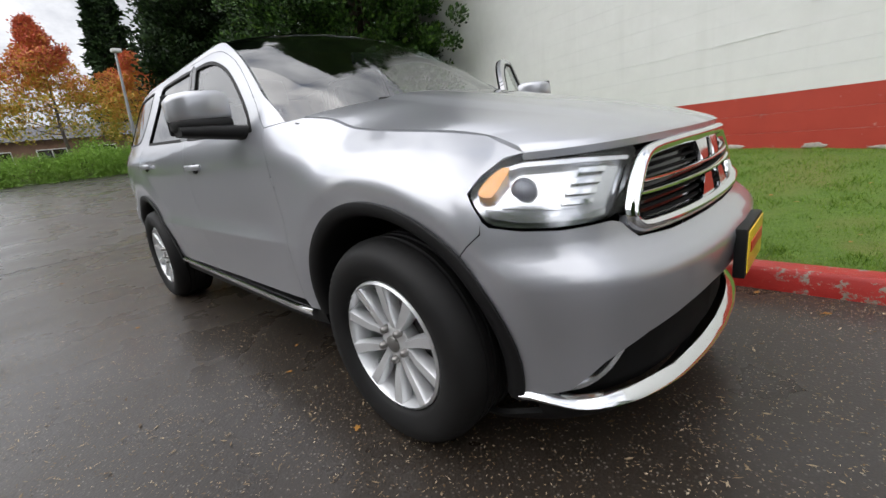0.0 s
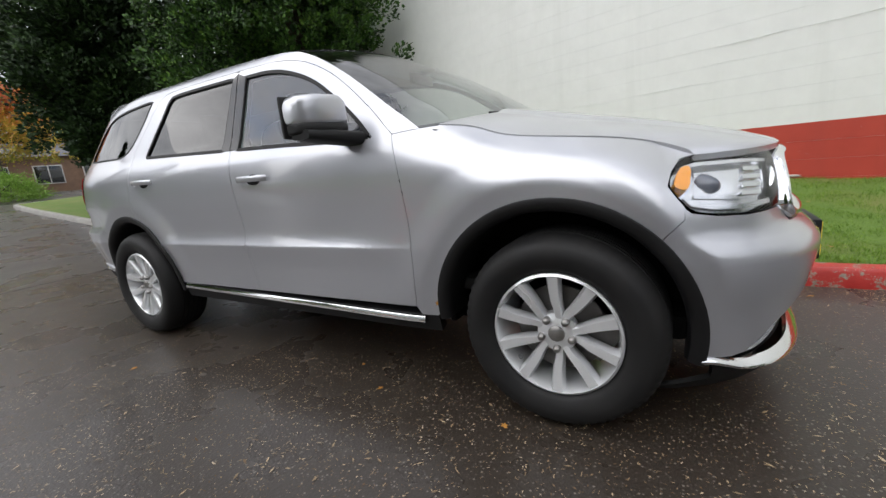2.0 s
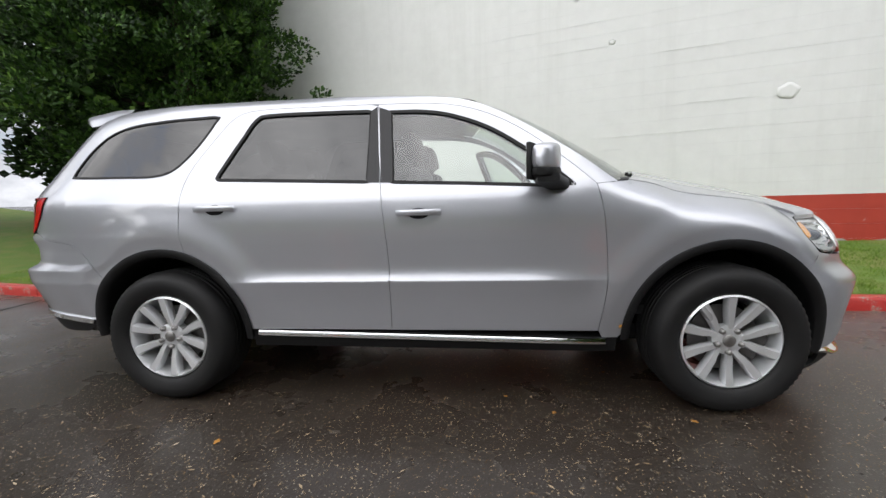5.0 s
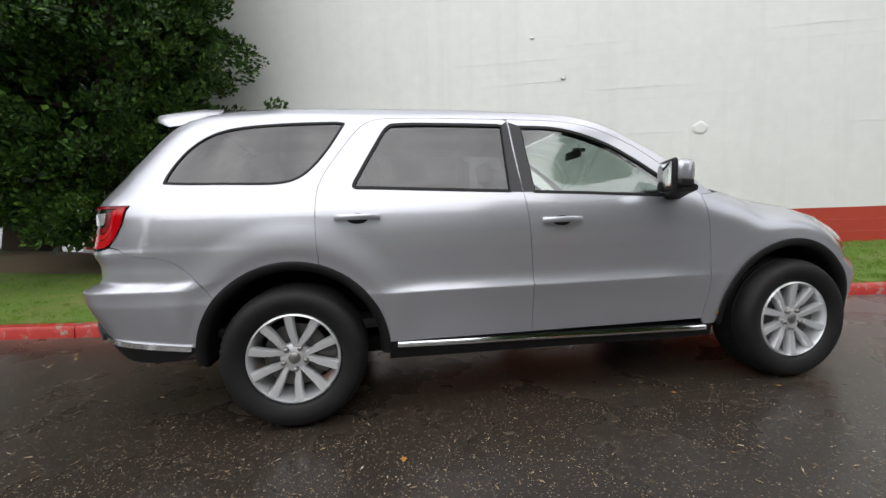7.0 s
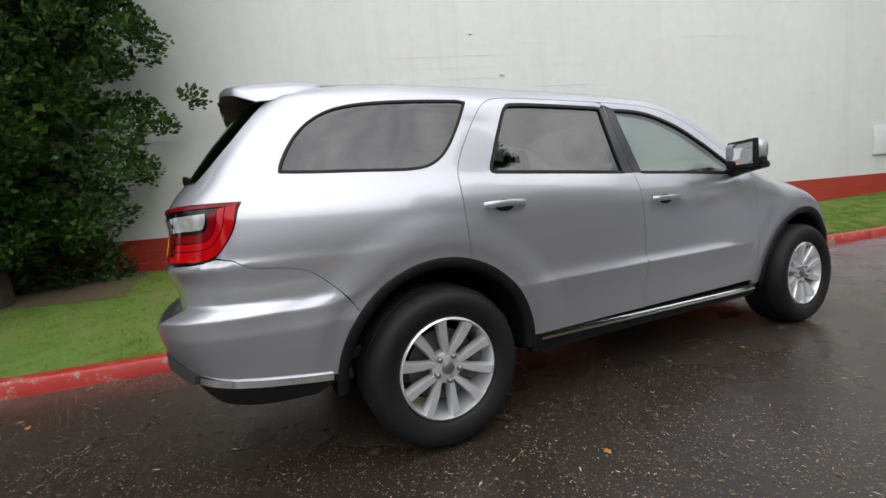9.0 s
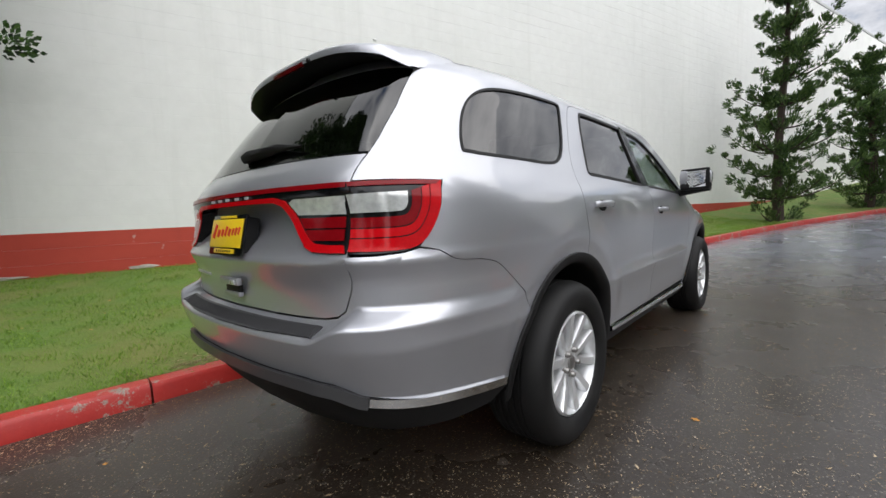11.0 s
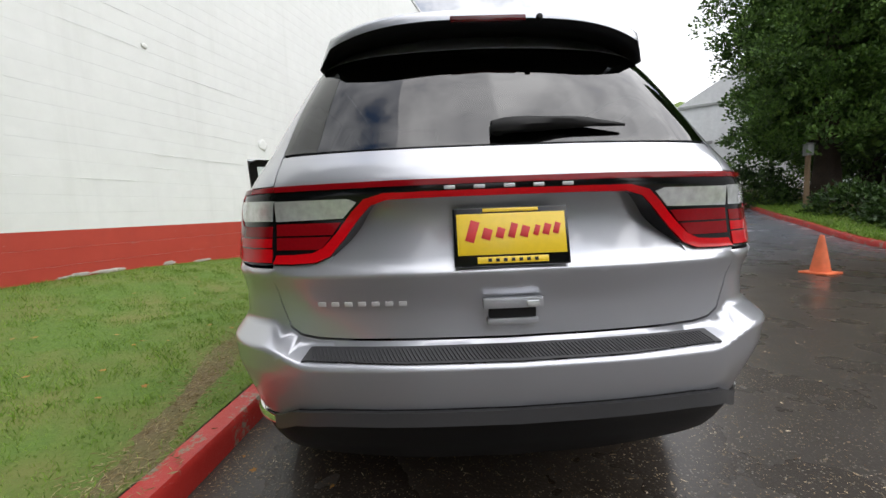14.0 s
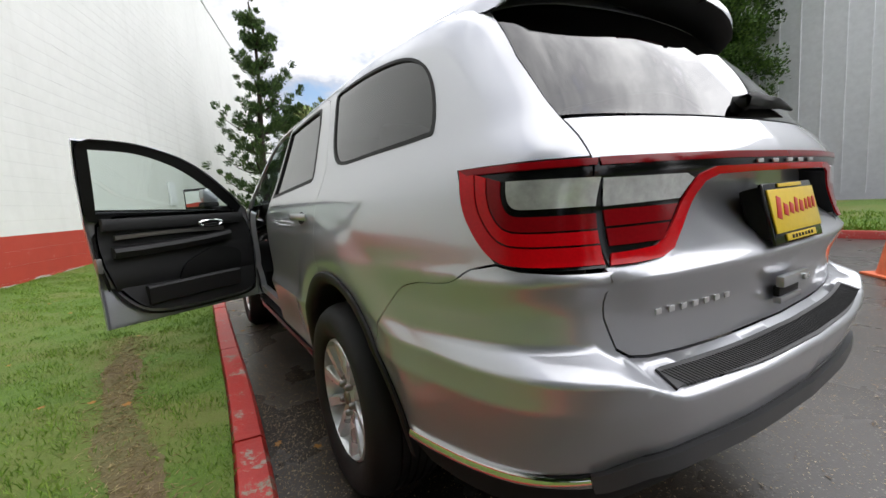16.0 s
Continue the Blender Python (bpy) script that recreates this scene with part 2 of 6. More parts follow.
def mat_leaf(name, dark, light, rough=.6, tip=None, patch=1.1):
    k = Nodes(name)
    g = k.n("ShaderNodeNewGeometry")
    big = k.noise(patch, 3.0)
    f = k.math("MULTIPLY", k.math("ADD", g.outputs["Random Per Island"], big), .5)
    stops = [(.28, dark), (.66, light)] + ([(.86, tip)] if tip else [])
    col = k.ramp(f, stops)
    return k.done(Base_Color=col, Roughness=rough, Specular_IOR_Level=.3, Subsurface_Weight=0.0)


def mat_ground(name, a, b, c, scale=30.0):
    k = Nodes(name)
    n1, n2, n3 = k.noise(scale, 5.0, .7), k.noise(1.7, 4.0), k.noise(6.0, 4.0)
    col = k.mix(k.ramp(n2, [(.42, (0, 0, 0)), (.68, (1, 1, 1))]), k.ramp(n1, [(.3, a), (.7, b)]), c)
    return k.done(Base_Color=col, Roughness=.9, Normal=k.bump(k.math("ADD", n1, n3), .6, .02))


def mat_kerb():
    k = Nodes("red_kerb_paint")
    n1, n2, n3 = k.noise(40.0, 6.0, .7), k.noise(7.0, 6.0, .68), k.noise(1.2, 2.0)
    red = k.ramp(n2, [(.3, (.35, .020, .016)), (.7, (.46, .034, .026))])
    bare = k.ramp(n1, [(.3, (.16, .13, .10)), (.7, (.36, .32, .27))])
    worn = k.ramp(k.math("ADD", k.math("MULTIPLY", n2, .7), k.math("MULTIPLY", n1, .35)), [(.568, (0, 0, 0)), (.615, (1, 1, 1))])
    moss = k.mix(k.ramp(n3, [(.5, (0, 0, 0)), (.75, (.5, .5, .5))]), bare, (.10, .13, .04))
    return k.done(Base_Color=k.mix(worn, red, moss), Roughness=k.math("ADD", k.math("MULTIPLY", n2, .3), .25), Normal=k.bump(k.math("ADD", n1, n2), .4, .006))


def mat_tyre():
    k = Nodes("tyre_rubber")
    n1, n2 = k.noise(220.0, 3.0), k.noise(9.0, 4.0)
    return k.done(Base_Color=k.ramp(n2, [(.3, (.005, .005, .0055)), (.75, (.012, .0115, .011))]), Roughness=k.math("ADD", k.math("MULTIPLY", n2, .25), .52), Specular_IOR_Level=.35, Normal=k.bump(n1, .15, .001))


PAINT = mat_paint()
ASPHALT = mat_asphalt()
TYRE = mat_tyre()
SATIN_RAIL = plain("satin_grey_plastic", (.045, .045, .047), .35, bump=.05, grain=200)
GREY_PAD = plain("grey_ribbed_plastic", (.032, .032, .034), .5, bump=.2, grain=200)
BLACK = plain("black_trim_plastic", (.007, .007, .0075), .55, bump=.15, grain=300, Specular_IOR_Level=.35)
GLOSS_BLACK = plain("gloss_black", (.005, .005, .006), .12, coat=.1, bump=0.0, Specular_IOR_Level=.35)
DARK = plain("dark_underbody", (.006, .006, .006), .85, Specular_IOR_Level=.2)
RUBBER = plain("black_rubber", (.006, .006, .006), .6, Specular_IOR_Level=.3)
CHROME = plain("chrome", (.82, .83, .84), .09, 1.0, amount=.02, bump=.0)
ALLOY = plain("silver_alloy", (.72, .73, .74), .30, .55, coat=.5, grain=400, amount=.05, bump=.02)
DARK_STEEL = plain("brake_steel", (.13, .125, .12), .5, .7, grain=120)
STEEL = plain("satin_steel", (.30, .29, .28), .38, .9, grain=120)
RED_LENS = plain("red_lens", (.50, .003, .007), .12, coat=.1, grain=140, amount=.18, bump=.02, Specular_IOR_Level=.2)
DEEP_RED = plain("deep_red_lens", (.20, .003, .006), .12, coat=.1, grain=140, amount=.2, bump=.02, Specular_IOR_Level=.2)
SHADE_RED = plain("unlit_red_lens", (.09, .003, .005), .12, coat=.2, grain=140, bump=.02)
BADGE = plain("satin_badge", (.62, .62, .63), .3, .5, bump=0)
CLEAR_LENS = plain("frosted_white_lens", (.62, .64, .63), .16, .45, coat=1.0, grain=40, amount=.35, bump=.3)
AMBER = plain("amber_lens", (.95, .34, .008), .12, coat=1.0, grain=80, amount=.2, bump=.08)
REFLECTOR = plain("lamp_reflector", (.74, .75, .77), .20, .85, grain=30, amount=.06, bump=.05)
YELLOW = plain("yellow_plate", (.80, .56, .02), .30, coat=.3, amount=.06)
SIGN_RED = plain("red_print", (.55, .02, .02), .35)
WHITE_PRINT = plain("pale_print", (.7, .7, .68), .35)
LEATHER = plain("black_seat_cloth", (.022, .022, .024), .7, grain=250, bump=.3)
GREY_CLOTH = plain("grey_headliner", (.30, .29, .27), .9, grain=250)
CLEAR_GLASS = glass("clear_car_glass", (.75, .83, .80), 1.95)
SCREEN_GLASS = glass("windscreen_glass", (.50, .56, .54), 2.4)
DOOR_TRIM = plain("black_door_trim", (.009, .009, .010), .6, grain=250, bump=.3)
DARK_GLASS = glass("dark_privacy_glass", (.045, .048, .050), 1.8)
PROJECTOR = plain("projector_lens", (.05, .06, .09), .05, coat=1.0, bump=0)
LAMP_GLASS = glass("lamp_cover", (.93, .94, .95), 1.45)
MIRROR_GLASS = plain("mirror_glass", (.85, .87, .88), .02, 1.0, amount=.01, bump=0.0)

# ---- the car's skin: one wrapped surface, s metres round the plan from the nose's middle, z up ----
def curve(points, n=40):
    """Dense samples of a Catmull-Rom spline through the points, as two or three columns."""
    p = np.array(points, float)
    q = np.vstack([2 * p[0] - p[1], p, 2 * p[-1] - p[-2]])
    t = np.linspace(0, 1, n, endpoint=False)[:, None]
    out = []
    for i in range(1, len(q) - 2):
        a, b, c, d = q[i - 1], q[i], q[i + 1], q[i + 2]
        out.append(0.5 * (2 * b + (c - a) * t + (2 * a - 5 * b + 4 * c - d) * t ** 2 + (3 * b - a - 3 * c + d) * t ** 3))
    return np.vstack(out + [p[-1:]])


def table(points):
    c = curve(points)
    xs = np.maximum.accumulate(c[:, 0])
    return lambda v: np.interp(v, xs, c[:, 1])


def ease(v):
    v = np.clip(v, 0, 1)
    return v * v * (3 - 2 * v)


# half plan at the widest height, from the nose to the tail
PLAN = curve([(2.365, 0), (2.352, .25), (2.31, .50), (2.22, .70), (2.07, .82), (1.88, .895), (1.5, .93), (.9, .94), (0, .94),
              (-1.0, .94), (-1.6, .935), (-2.1, .905), (-2.36, .85), (-2.50, .76), (-2.575, .62), (-2.625, .32), (-2.64, 0)])
PLAN_S = np.concatenate([[0], np.cumsum(np.hypot(*np.diff(PLAN, axis=0).T))])
SL = PLAN_S[-1]
# how far the flank lies inside the plan, by height
FLANK = table([(.1, .12), (.25, .085), (.36, .055), (.45, .04), (.58, .026), (.665, .0135), (.70, .0085), (.735, .0120), (.85, .0100), (.98, .0065), (1.06, .0070),
               (1.14, .018), (1.20, .04), (1.28, .078), (1.38, .118), (1.52, .172), (1.63, .214), (1.697, .258), (1.738, .31), (1.768, .37), (1.82, .5)])
# the same ahead of the doors, by the height over the bonnet's seam
SEAM = table([(.6, 1.235), (.95, 1.215), (1.17, 1.185), (1.34, 1.13), (1.67, 1.085), (1.82, 1.053), (1.92, 1.018), (1.98, .990), (2.1, .982), (2.3, .98), (2.6, .98)])
FENDER = table([(-1.0, .12), (-.85, .085), (-.7, .045), (-.5, .02), (-.32, .008), (-.2, .004), (-.13, .02), (-.08, .055), (-.04, .105), (0, .17), (.05, .25), (.2, .5)])
# how far the tail lies ahead of the plan, by height
TAIL = table([(.1, .30), (.30, .16), (.42, .06), (.50, .012), (.57, -.034), (.63, -.060), (.70, -.079), (.713, -.080), (.722, -.072), (.741, -.03), (.757, .008), (.772, .016), (.86, .012), (.945, -.019), (.953, -.021), (.961, -.019), (1.0, .004),
              (1.10, .022), (1.19, .015), (1.25, .04), (1.32, .095), (1.42, .165), (1.54, .255), (1.66, .36), (1.72, .43), (1.8, .53)])
# how far the nose lies behind the plan, by height
NOSE = table([(.1, .22), (.17, .10), (.24, .04), (.29, .015), (.34, .012), (.45, .004), (.55, -.014), (.61, -.026), (.645, -.031), (.660, -.030), (.68, -.018), (.71, .014), (.74, .045), (.78, .062), (.88, .082), (.98, .110), (1.04, .15), (1.1, .24)])


# pressed lines: the ledge along the doors, the bumper's swell, the lip round each wheel
LEDGE = table([(.1, 0), (.50, 0), (.60, .002), (.67, .006), (.697, .0085), (.703, .0080), (.725, .0015), (.75, -.005), (.79, -.0075), (.90, -.003), (1.02, 0), (1.9, 0)])
SWELL = table([(.1, 0), (.45, 0), (.60, .005), (.74, .009), (.764, .0105), (.775, .009), (.80, .005), (.87, .001), (.95, 0), (1.9, 0)])
ARCH_F, ARCH_R, ARCH_Z, ARCH_RAD = 1.505, -1.515, .395, .497


def pressed(x, z):
    """How far the pressings stand out of the flank."""
    out = LEDGE(z) * ease((x + 1.15) / .35) * ease((.95 - x) / .45) + SWELL(z) * ease((-x - 1.85) / .3)
    for cx in (ARCH_F, ARCH_R):
        r = np.hypot(x - cx, z - ARCH_Z)
        out = out + .013 * ease((.72 - r) / .145) * (1 - .75 * ease((.575 - r) / .07)) * ease((z - .42) / .2)
    return out


def tail_height(y, z):
    """Height on the tail's middle profile; the bumper's edge stands higher at its corners."""
    return z - .05 * ease((y - .55) / .16) * ease((z - .45) / .2) * ease((1.0 - z) / .12)


def skin(s, z):
    """Places on the skin; s below 0 and above SL runs on round the other flank."""
    s, z = np.broadcast_arrays(np.asarray(s, float), np.asarray(z, float))
    side = np.where((s < 0) | (s > SL), 1.0, -1.0)
    a = np.where(s < 0, -s, np.where(s > SL, 2 * SL - s, s))
    x0, y0 = np.interp(a, PLAN_S, PLAN[:, 0]), np.interp(a, PLAN_S, PLAN[:, 1])
    tail, nose, fore = ease((-1.35 - x0) / .95), ease((x0 - 1.45) / .7), ease((x0 - .80) / .42)
    inset = FLANK(z) * (1 - fore) + FENDER(z - SEAM(x0)) * fore
    inset = inset - pressed(x0, z)
    x = x0 + TAIL(tail_height(y0, z)) * tail - NOSE(z) * nose
    return np.stack([x, side * y0 * (1 - inset / .94), z], -1)


def skin_normal(s, z):
    e = .004
    n = np.cross(skin(s + e, z) - skin(s - e, z), skin(s, np.asarray(z) + e) - skin(s, np.asarray(z) - e))
    return n / np.linalg.norm(n, axis=-1, keepdims=True)


RUN = np.linspace(0, SL, 900)


def at_x(x, z):
    """s on the near flank for a place along the car."""
    row = skin(RUN, z)[:, 0]
    return float(np.interp(-x, -row, RUN))


def at_tail(y, z):
    """s at the tail for a place across it; y is positive towards the far flank."""
    row = skin(RUN[450:], z)
    s = float(np.interp(-abs(y), row[:, 1], RUN[450:]))
    return s if y <= 0 else 2 * SL - s


def at_nose(y, z):
    row = skin(RUN[:400], z)
    s = float(np.interp(abs(y), -row[:, 1], RUN[:400]))
    return s if y <= 0 else -s

# ---- the ground and the building ----
def smooth_ramp(v, k=1.5):
    return k * np.log1p(np.exp(np.clip(v / k, -30, 30)))


def rise(x, y=0.0):
    """The ground's height: level under the car, climbing gently ahead and behind."""
    x, y = np.asarray(x, float), np.asarray(y, float)
    h = .05 * smooth_ramp(x - 5.5, .8) + .08 * smooth_ramp(-x - 6.8, .8) + .07 * smooth_ramp(-y - 5.5, .6) * ease((x - 3) / 4)
    return np.minimum(1.5, h)


KERB = curve([(-18.5, 2.74), (-16, 2.50), (-13.5, 2.36), (-11.5, 2.25), (-10, 2.13), (-8, 1.95), (-6.5, 1.79), (-5, 1.62), (-3, 1.33), (-1, 1.18), (1, 1.13), (3, 1.07), (4.6, .94), (6.5, .45), (9, -.35), (12.3, -1.7), (16.5, -3.9), (20.5, -6.1), (30, -10.5)], 12)
WALL_A, WALL_M = 4.80, -.305


def wall_y(x):
    return WALL_A + WALL_M * np.asarray(x, float)


def grid_sheet(name, xs, ys, height, material):
    X, Y = np.meshgrid(xs, ys, indexing="ij")
    v = np.stack([X, Y, height(X, Y)], -1).reshape(-1, 3)
    n, m = len(xs), len(ys)
    i = (np.arange(n - 1)[:, None] * m + np.arange(m - 1)[None, :]).ravel()
    return fast_mesh(name, v, np.stack([i, i + m, i + m + 1, i + 1], 1), material, True)


rng = np.random.default_rng(4)
axis_x = np.concatenate([-np.geomspace(900, 20, 14), np.linspace(-18, 24, 60), np.geomspace(26, 900, 14)])
axis_y = np.concatenate([-np.geomspace(900, 20, 14), np.linspace(-18, 14, 40), np.geomspace(16, 900, 14)])
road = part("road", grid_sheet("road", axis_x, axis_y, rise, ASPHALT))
tagged(road, "dark wet asphalt driveway with pale stones and needles", "road", kind="structure")

GRASS_SOIL = mat_ground("lawn_soil", (.065, .125, .016), (.12, .20, .026), (.15, .165, .04))
GRASS_BLADE = mat_leaf("grass_blade", (.095, .185, .018), (.18, .30, .032), .55, (.26, .30, .07), 3.2)
KERB_RED = mat_kerb()
CONCRETE = plain("grey_concrete", (.30, .29, .27), .85, grain=25, amount=.25, bump=.3)


def verge_height(u):
    """Across the lawn from the kerb (0) to the wall (1)."""
    return .125 + .36 * ease(np.asarray(u) * 1.05) + .015 * np.sin(np.asarray(u) * 9)


def lawn_place(kx, ky, u):
    wy = max(float(wall_y(kx)) + .15, ky + .6)
    y = ky + .14 + u * (wy - ky - .14)
    fade = 1 - .28 * float(ease((kx - 1.5) / 3))
    return (kx, y, float(rise(kx, ky)) + .125 + (float(verge_height(u)) - .125) * fade)


def strip_mesh(name, line, rows, place, material):
    v = [place(px, py, u) for px, py in line for u in rows]
    m = len(rows)
    i = (np.arange(len(line) - 1)[:, None] * m + np.arange(m - 1)[None, :]).ravel()
    return fast_mesh(name, v, np.stack([i, i + m, i + m + 1, i + 1], 1), material, True)


lawn = part("lawn", strip_mesh("lawn", KERB, np.linspace(0, 1, 16), lawn_place, GRASS_SOIL))
tagged(lawn, "green lawn strip between red kerb and wall", "lawn", kind="structure")

TRACK = curve([(-2.6, 1.50), (-2.0, 1.50), (-1.36, 1.62), (-.73, 1.75), (.1, 1.84), (1.3, 1.88)], 8)


def track_u(x):
    """Where across the lawn the worn track runs."""
    k = np.interp(x, KERB[:, 0], KERB[:, 1]) + .14
    return (np.interp(x, TRACK[:, 0], TRACK[:, 1]) - k) / (wall_y(x) + .15 - k)


# blades, thick where the camera passes, with a bare track beside the kerb
count = 270000
kx = rng.uniform(-7, 12, count)
ky = np.interp(kx, KERB[:, 0], KERB[:, 1])
u = rng.random(count) ** 1.25
worn = np.abs(u - track_u(kx)) / (.046 + .012 * np.sin(kx * 5.3) + .010 * np.sin(kx * 13 + 40 * u))
keep = ~((worn < 1) & (kx > -2.5) & (kx < 1.2) & (rng.random(count) < .90 - .55 * worn ** 2))
keep &= ~((kx < -4.2) & (u > .55))
kx, ky, u = kx[keep], ky[keep], u[keep]
wy = np.maximum(wall_y(kx) + .15, ky + .6)
pts = np.stack([kx, ky + .14 + u * (wy - ky - .14), rise(kx, ky) + .125 + (verge_height(u) - .125) * (1 - .28 * ease((kx - 1.5) / 3))], 1)
lean = rng.normal(size=pts.shape) * .55
tuft = .95 + .45 * np.sin(pts[:, 0] * 7 + 2 * np.sin(pts[:, 1] * 5)) * np.sin(pts[:, 1] * 8 + 2 * np.sin(pts[:, 0] * 4)) + .25 * np.sin(pts[:, 0] * 19 + 3) * np.sin(pts[:, 1] * 17)
lean[:, 2] = 1
v, f = cards(pts - (0, 0, .005), lean, rng.uniform(.016, .040, len(pts)) * tuft, rng, .11, .3)
grass = part("grass", fast_mesh("grass", v, f, GRASS_BLADE))
tagged(grass, "short damp green grass blades on the lawn", "grass", kind="stuff")
track_pts = []
for a in np.linspace(-2.5, 1.2, 300):
    b = float(np.interp(a, KERB[:, 0], KERB[:, 1]))
    track_pts.append((a, b))
BARE_SOIL = mat_ground("bare_soil", (.09, .062, .030), (.22, .16, .085), (.13, .14, .045), 45)
MULCH = mat_ground("brown_mulch", (.06, .038, .022), (.18, .12, .075), (.11, .10, .04), 60)


def track_place(px, py, u):
    c = float(track_u(px))
    wide = .068 * min(1, (1.25 - px) * 1.2, (px + 2.55) * 1.5) + .016 * math.sin(px * 5.3) + .010 * math.sin(px * 17) * math.sin(px * 29 + u * 3)
    q = lawn_place(px, py, c + (u - .5) * wide)
    return (q[0], q[1], q[2] + .004 * (1 - abs(2 * u - 1)) ** .5 - .002)


track = part("bare_soil_track", strip_mesh("track", track_pts, np.linspace(0, 1, 7), track_place, BARE_SOIL))
tagged(track, "worn bare soil track in the lawn beside the kerb", "soil", kind="structure")
STRAW = mat_leaf("dry_straw", (.16, .12, .05), (.34, .27, .13), .7, (.46, .40, .24))
n = 3800
kx = rng.uniform(-2.5, 1.2, n)
pts = np.array([lawn_place(a, float(np.interp(a, KERB[:, 0], KERB[:, 1])), float(track_u(a)) + .020 * b) for a, b in zip(kx, rng.normal(size=n))])
lean = rng.normal(size=pts.shape) * (1, 1, .12)
v, f = cards(pts + (0, 0, .006), lean, rng.uniform(.015, .05, n), rng, .12, .1)
tagged(part("dry_straw", fast_mesh("dry_straw", v, f, STRAW)), "dry straw and dead grass on the worn track", "straw", kind="stuff")


def bed_place(px, py, u):
    q = lawn_place(px, py, .55 + .44 * u)
    return (q[0], q[1], q[2] + .012)


bed = part("mulch_bed", strip_mesh("bed", [(a, float(np.interp(a, KERB[:, 0], KERB[:, 1]))) for a in np.linspace(-9, -3.9, 20)], np.linspace(0, 1, 8), bed_place, MULCH))
tagged(bed, "brown mulch bed below the dark evergreen tree", "mulch", kind="structure")

# kerb stones
KERB_SECTION = [(0, -.05), (0, .10), (.018, .125), (.125, .13), (.14, .11), (.14, -.05)]


def kerb_run(name, line, material, label, stone=1.5, flip=1):
    top = thing(name, label, "kerb", kind="structure")
    line = np.asarray(line, float)
    s = np.concatenate([[0], np.cumsum(np.hypot(*np.diff(line, axis=0).T))])
    a = 0.0
    while a < s[-1] - .3:
        b = min(a + stone * random.uniform(.9, 1.1), s[-1])
        q = np.linspace(a + .006, b - .006, 5)
        px, py = np.interp(q, s, line[:, 0]), np.interp(q, s, line[:, 1])
        jig = random.uniform(-.006, .006)
        path = [(x, y, float(rise(x, y)) + jig) for x, y in zip(px, py)]
        part("kerb_stone", swept(path, [(-flip * u, w) for u, w in KERB_SECTION]), material, top)
        a = b
    return top


red_part = KERB[(KERB[:, 0] > -7.3)]
kerb_run("kerb_red", red_part, KERB_RED, "chipped red-painted concrete kerb beside the driveway")
tip = curve([(-18.66, 9.5), (-18.72, 6), (-18.74, 3.6), (-18.70, 3.0), (-18.5, 2.74)], 6)
kerb_run("kerb_grey", np.vstack([tip, KERB[(KERB[:, 0] <= -7.0)][1:]]), CONCRETE, "weathered grey concrete kerb round the tree bed")

# painted block wall, white over a red base
WHITE_WALL = mat_blocks("white_block_paint", (.72, .73, .70), (.80, .81, .78), (.60, .61, .57))
RED_WALL = mat_blocks("red_block_paint", (.40, .040, .022), (.48, .056, .032), (.30, .038, .026), .5)
ROOF_EDGE = plain("roof_edge_metal", (.42, .43, .42), .5, .3)
WALL_TOP = 9.6
wall_dir = Vector((1, WALL_M, 0)).normalized()
wall_in = Vector((wall_dir.y, -wall_dir.x, 0))  # towards the driveway


def wall_point(along, out, z):
    """along the wall from x = 0, out towards the driveway."""
    p = Vector((0, WALL_A, 0)) + wall_dir * along + wall_in * out
    return (p.x, p.y, z)


wall = part("wall_north", box((42, .3, WALL_TOP + .5), (0, 0, 0), .005), WHITE_WALL)
wall.matrix_basis = Matrix.Translation(wall_point(13, -.165, WALL_TOP / 2 - .25)) @ Matrix.Rotation(math.atan(WALL_M), 4, "Z")
tagged(wall, "tall white-painted concrete block wall with red base", "wall", kind="structure")
side = part("wall_west", box((.3, 24, WALL_TOP + .5), (0, 0, 0), .005), WHITE_WALL)
side.matrix_basis = Matrix.Translation(wall_point(-7.85, -12.32, WALL_TOP / 2 - .25)) @ Matrix.Rotation(math.atan(WALL_M), 4, "Z")
tagged(side, "white-painted side wall behind the evergreen trees", "wall", kind="structure")
coping = part("roof_trim", box((42.1, .36, .12), (0, 0, 0), .01), ROOF_EDGE)
coping.matrix_basis = Matrix.Translation(wall_point(13, -.165, WALL_TOP + .06)) @ Matrix.Rotation(math.atan(WALL_M), 4, "Z")
tagged(coping, "thin grey metal trim along the wall top", "trim", kind="structure")

# blocks: courses of 0.203 m; the nearest are pieces of their own, the rest one mesh
BL, BH, RED_Z = .406, .203, 1.06


def block_mesh(name, material):
    w, h, d, c = BL / 2, BH / 2 - .0004, .0017, .002
    v = [(-w, 0, -h), (w, 0, -h), (w, 0, h), (-w, 0, h), (-w, d, -h + c), (w, d, -h + c), (w, d, h - c), (-w, d, h - c)]
    return mesh_of(name, v, [(4, 5, 6, 7), (0, 1, 5, 4), (1, 2, 6, 5), (2, 3, 7, 6), (3, 0, 4, 7)], material, False)

# ---- plants ----
BARK = plain("brown_bark", (.045, .031, .023), .9, grain=18, amount=.4, bump=.8)
PALE_BARK = plain("grey_bark", (.13, .11, .09), .9, grain=18, amount=.35, bump=.6)
EVERGREEN = mat_leaf("dark_evergreen_leaf", (.008, .022, .005), (.05, .12, .018), .55, (.17, .29, .045))
# darker copy of the leaf above, canopy shade put into its colour
EVERGREEN_SHADED = mat_leaf("shaded_evergreen_leaf", (.006, .015, .005), (.024, .055, .012), .65, (.055, .10, .022))
SOUTH_LEAF = mat_leaf("broad_evergreen_leaf", (.030, .062, .014), (.10, .19, .035), .55, (.19, .30, .06))
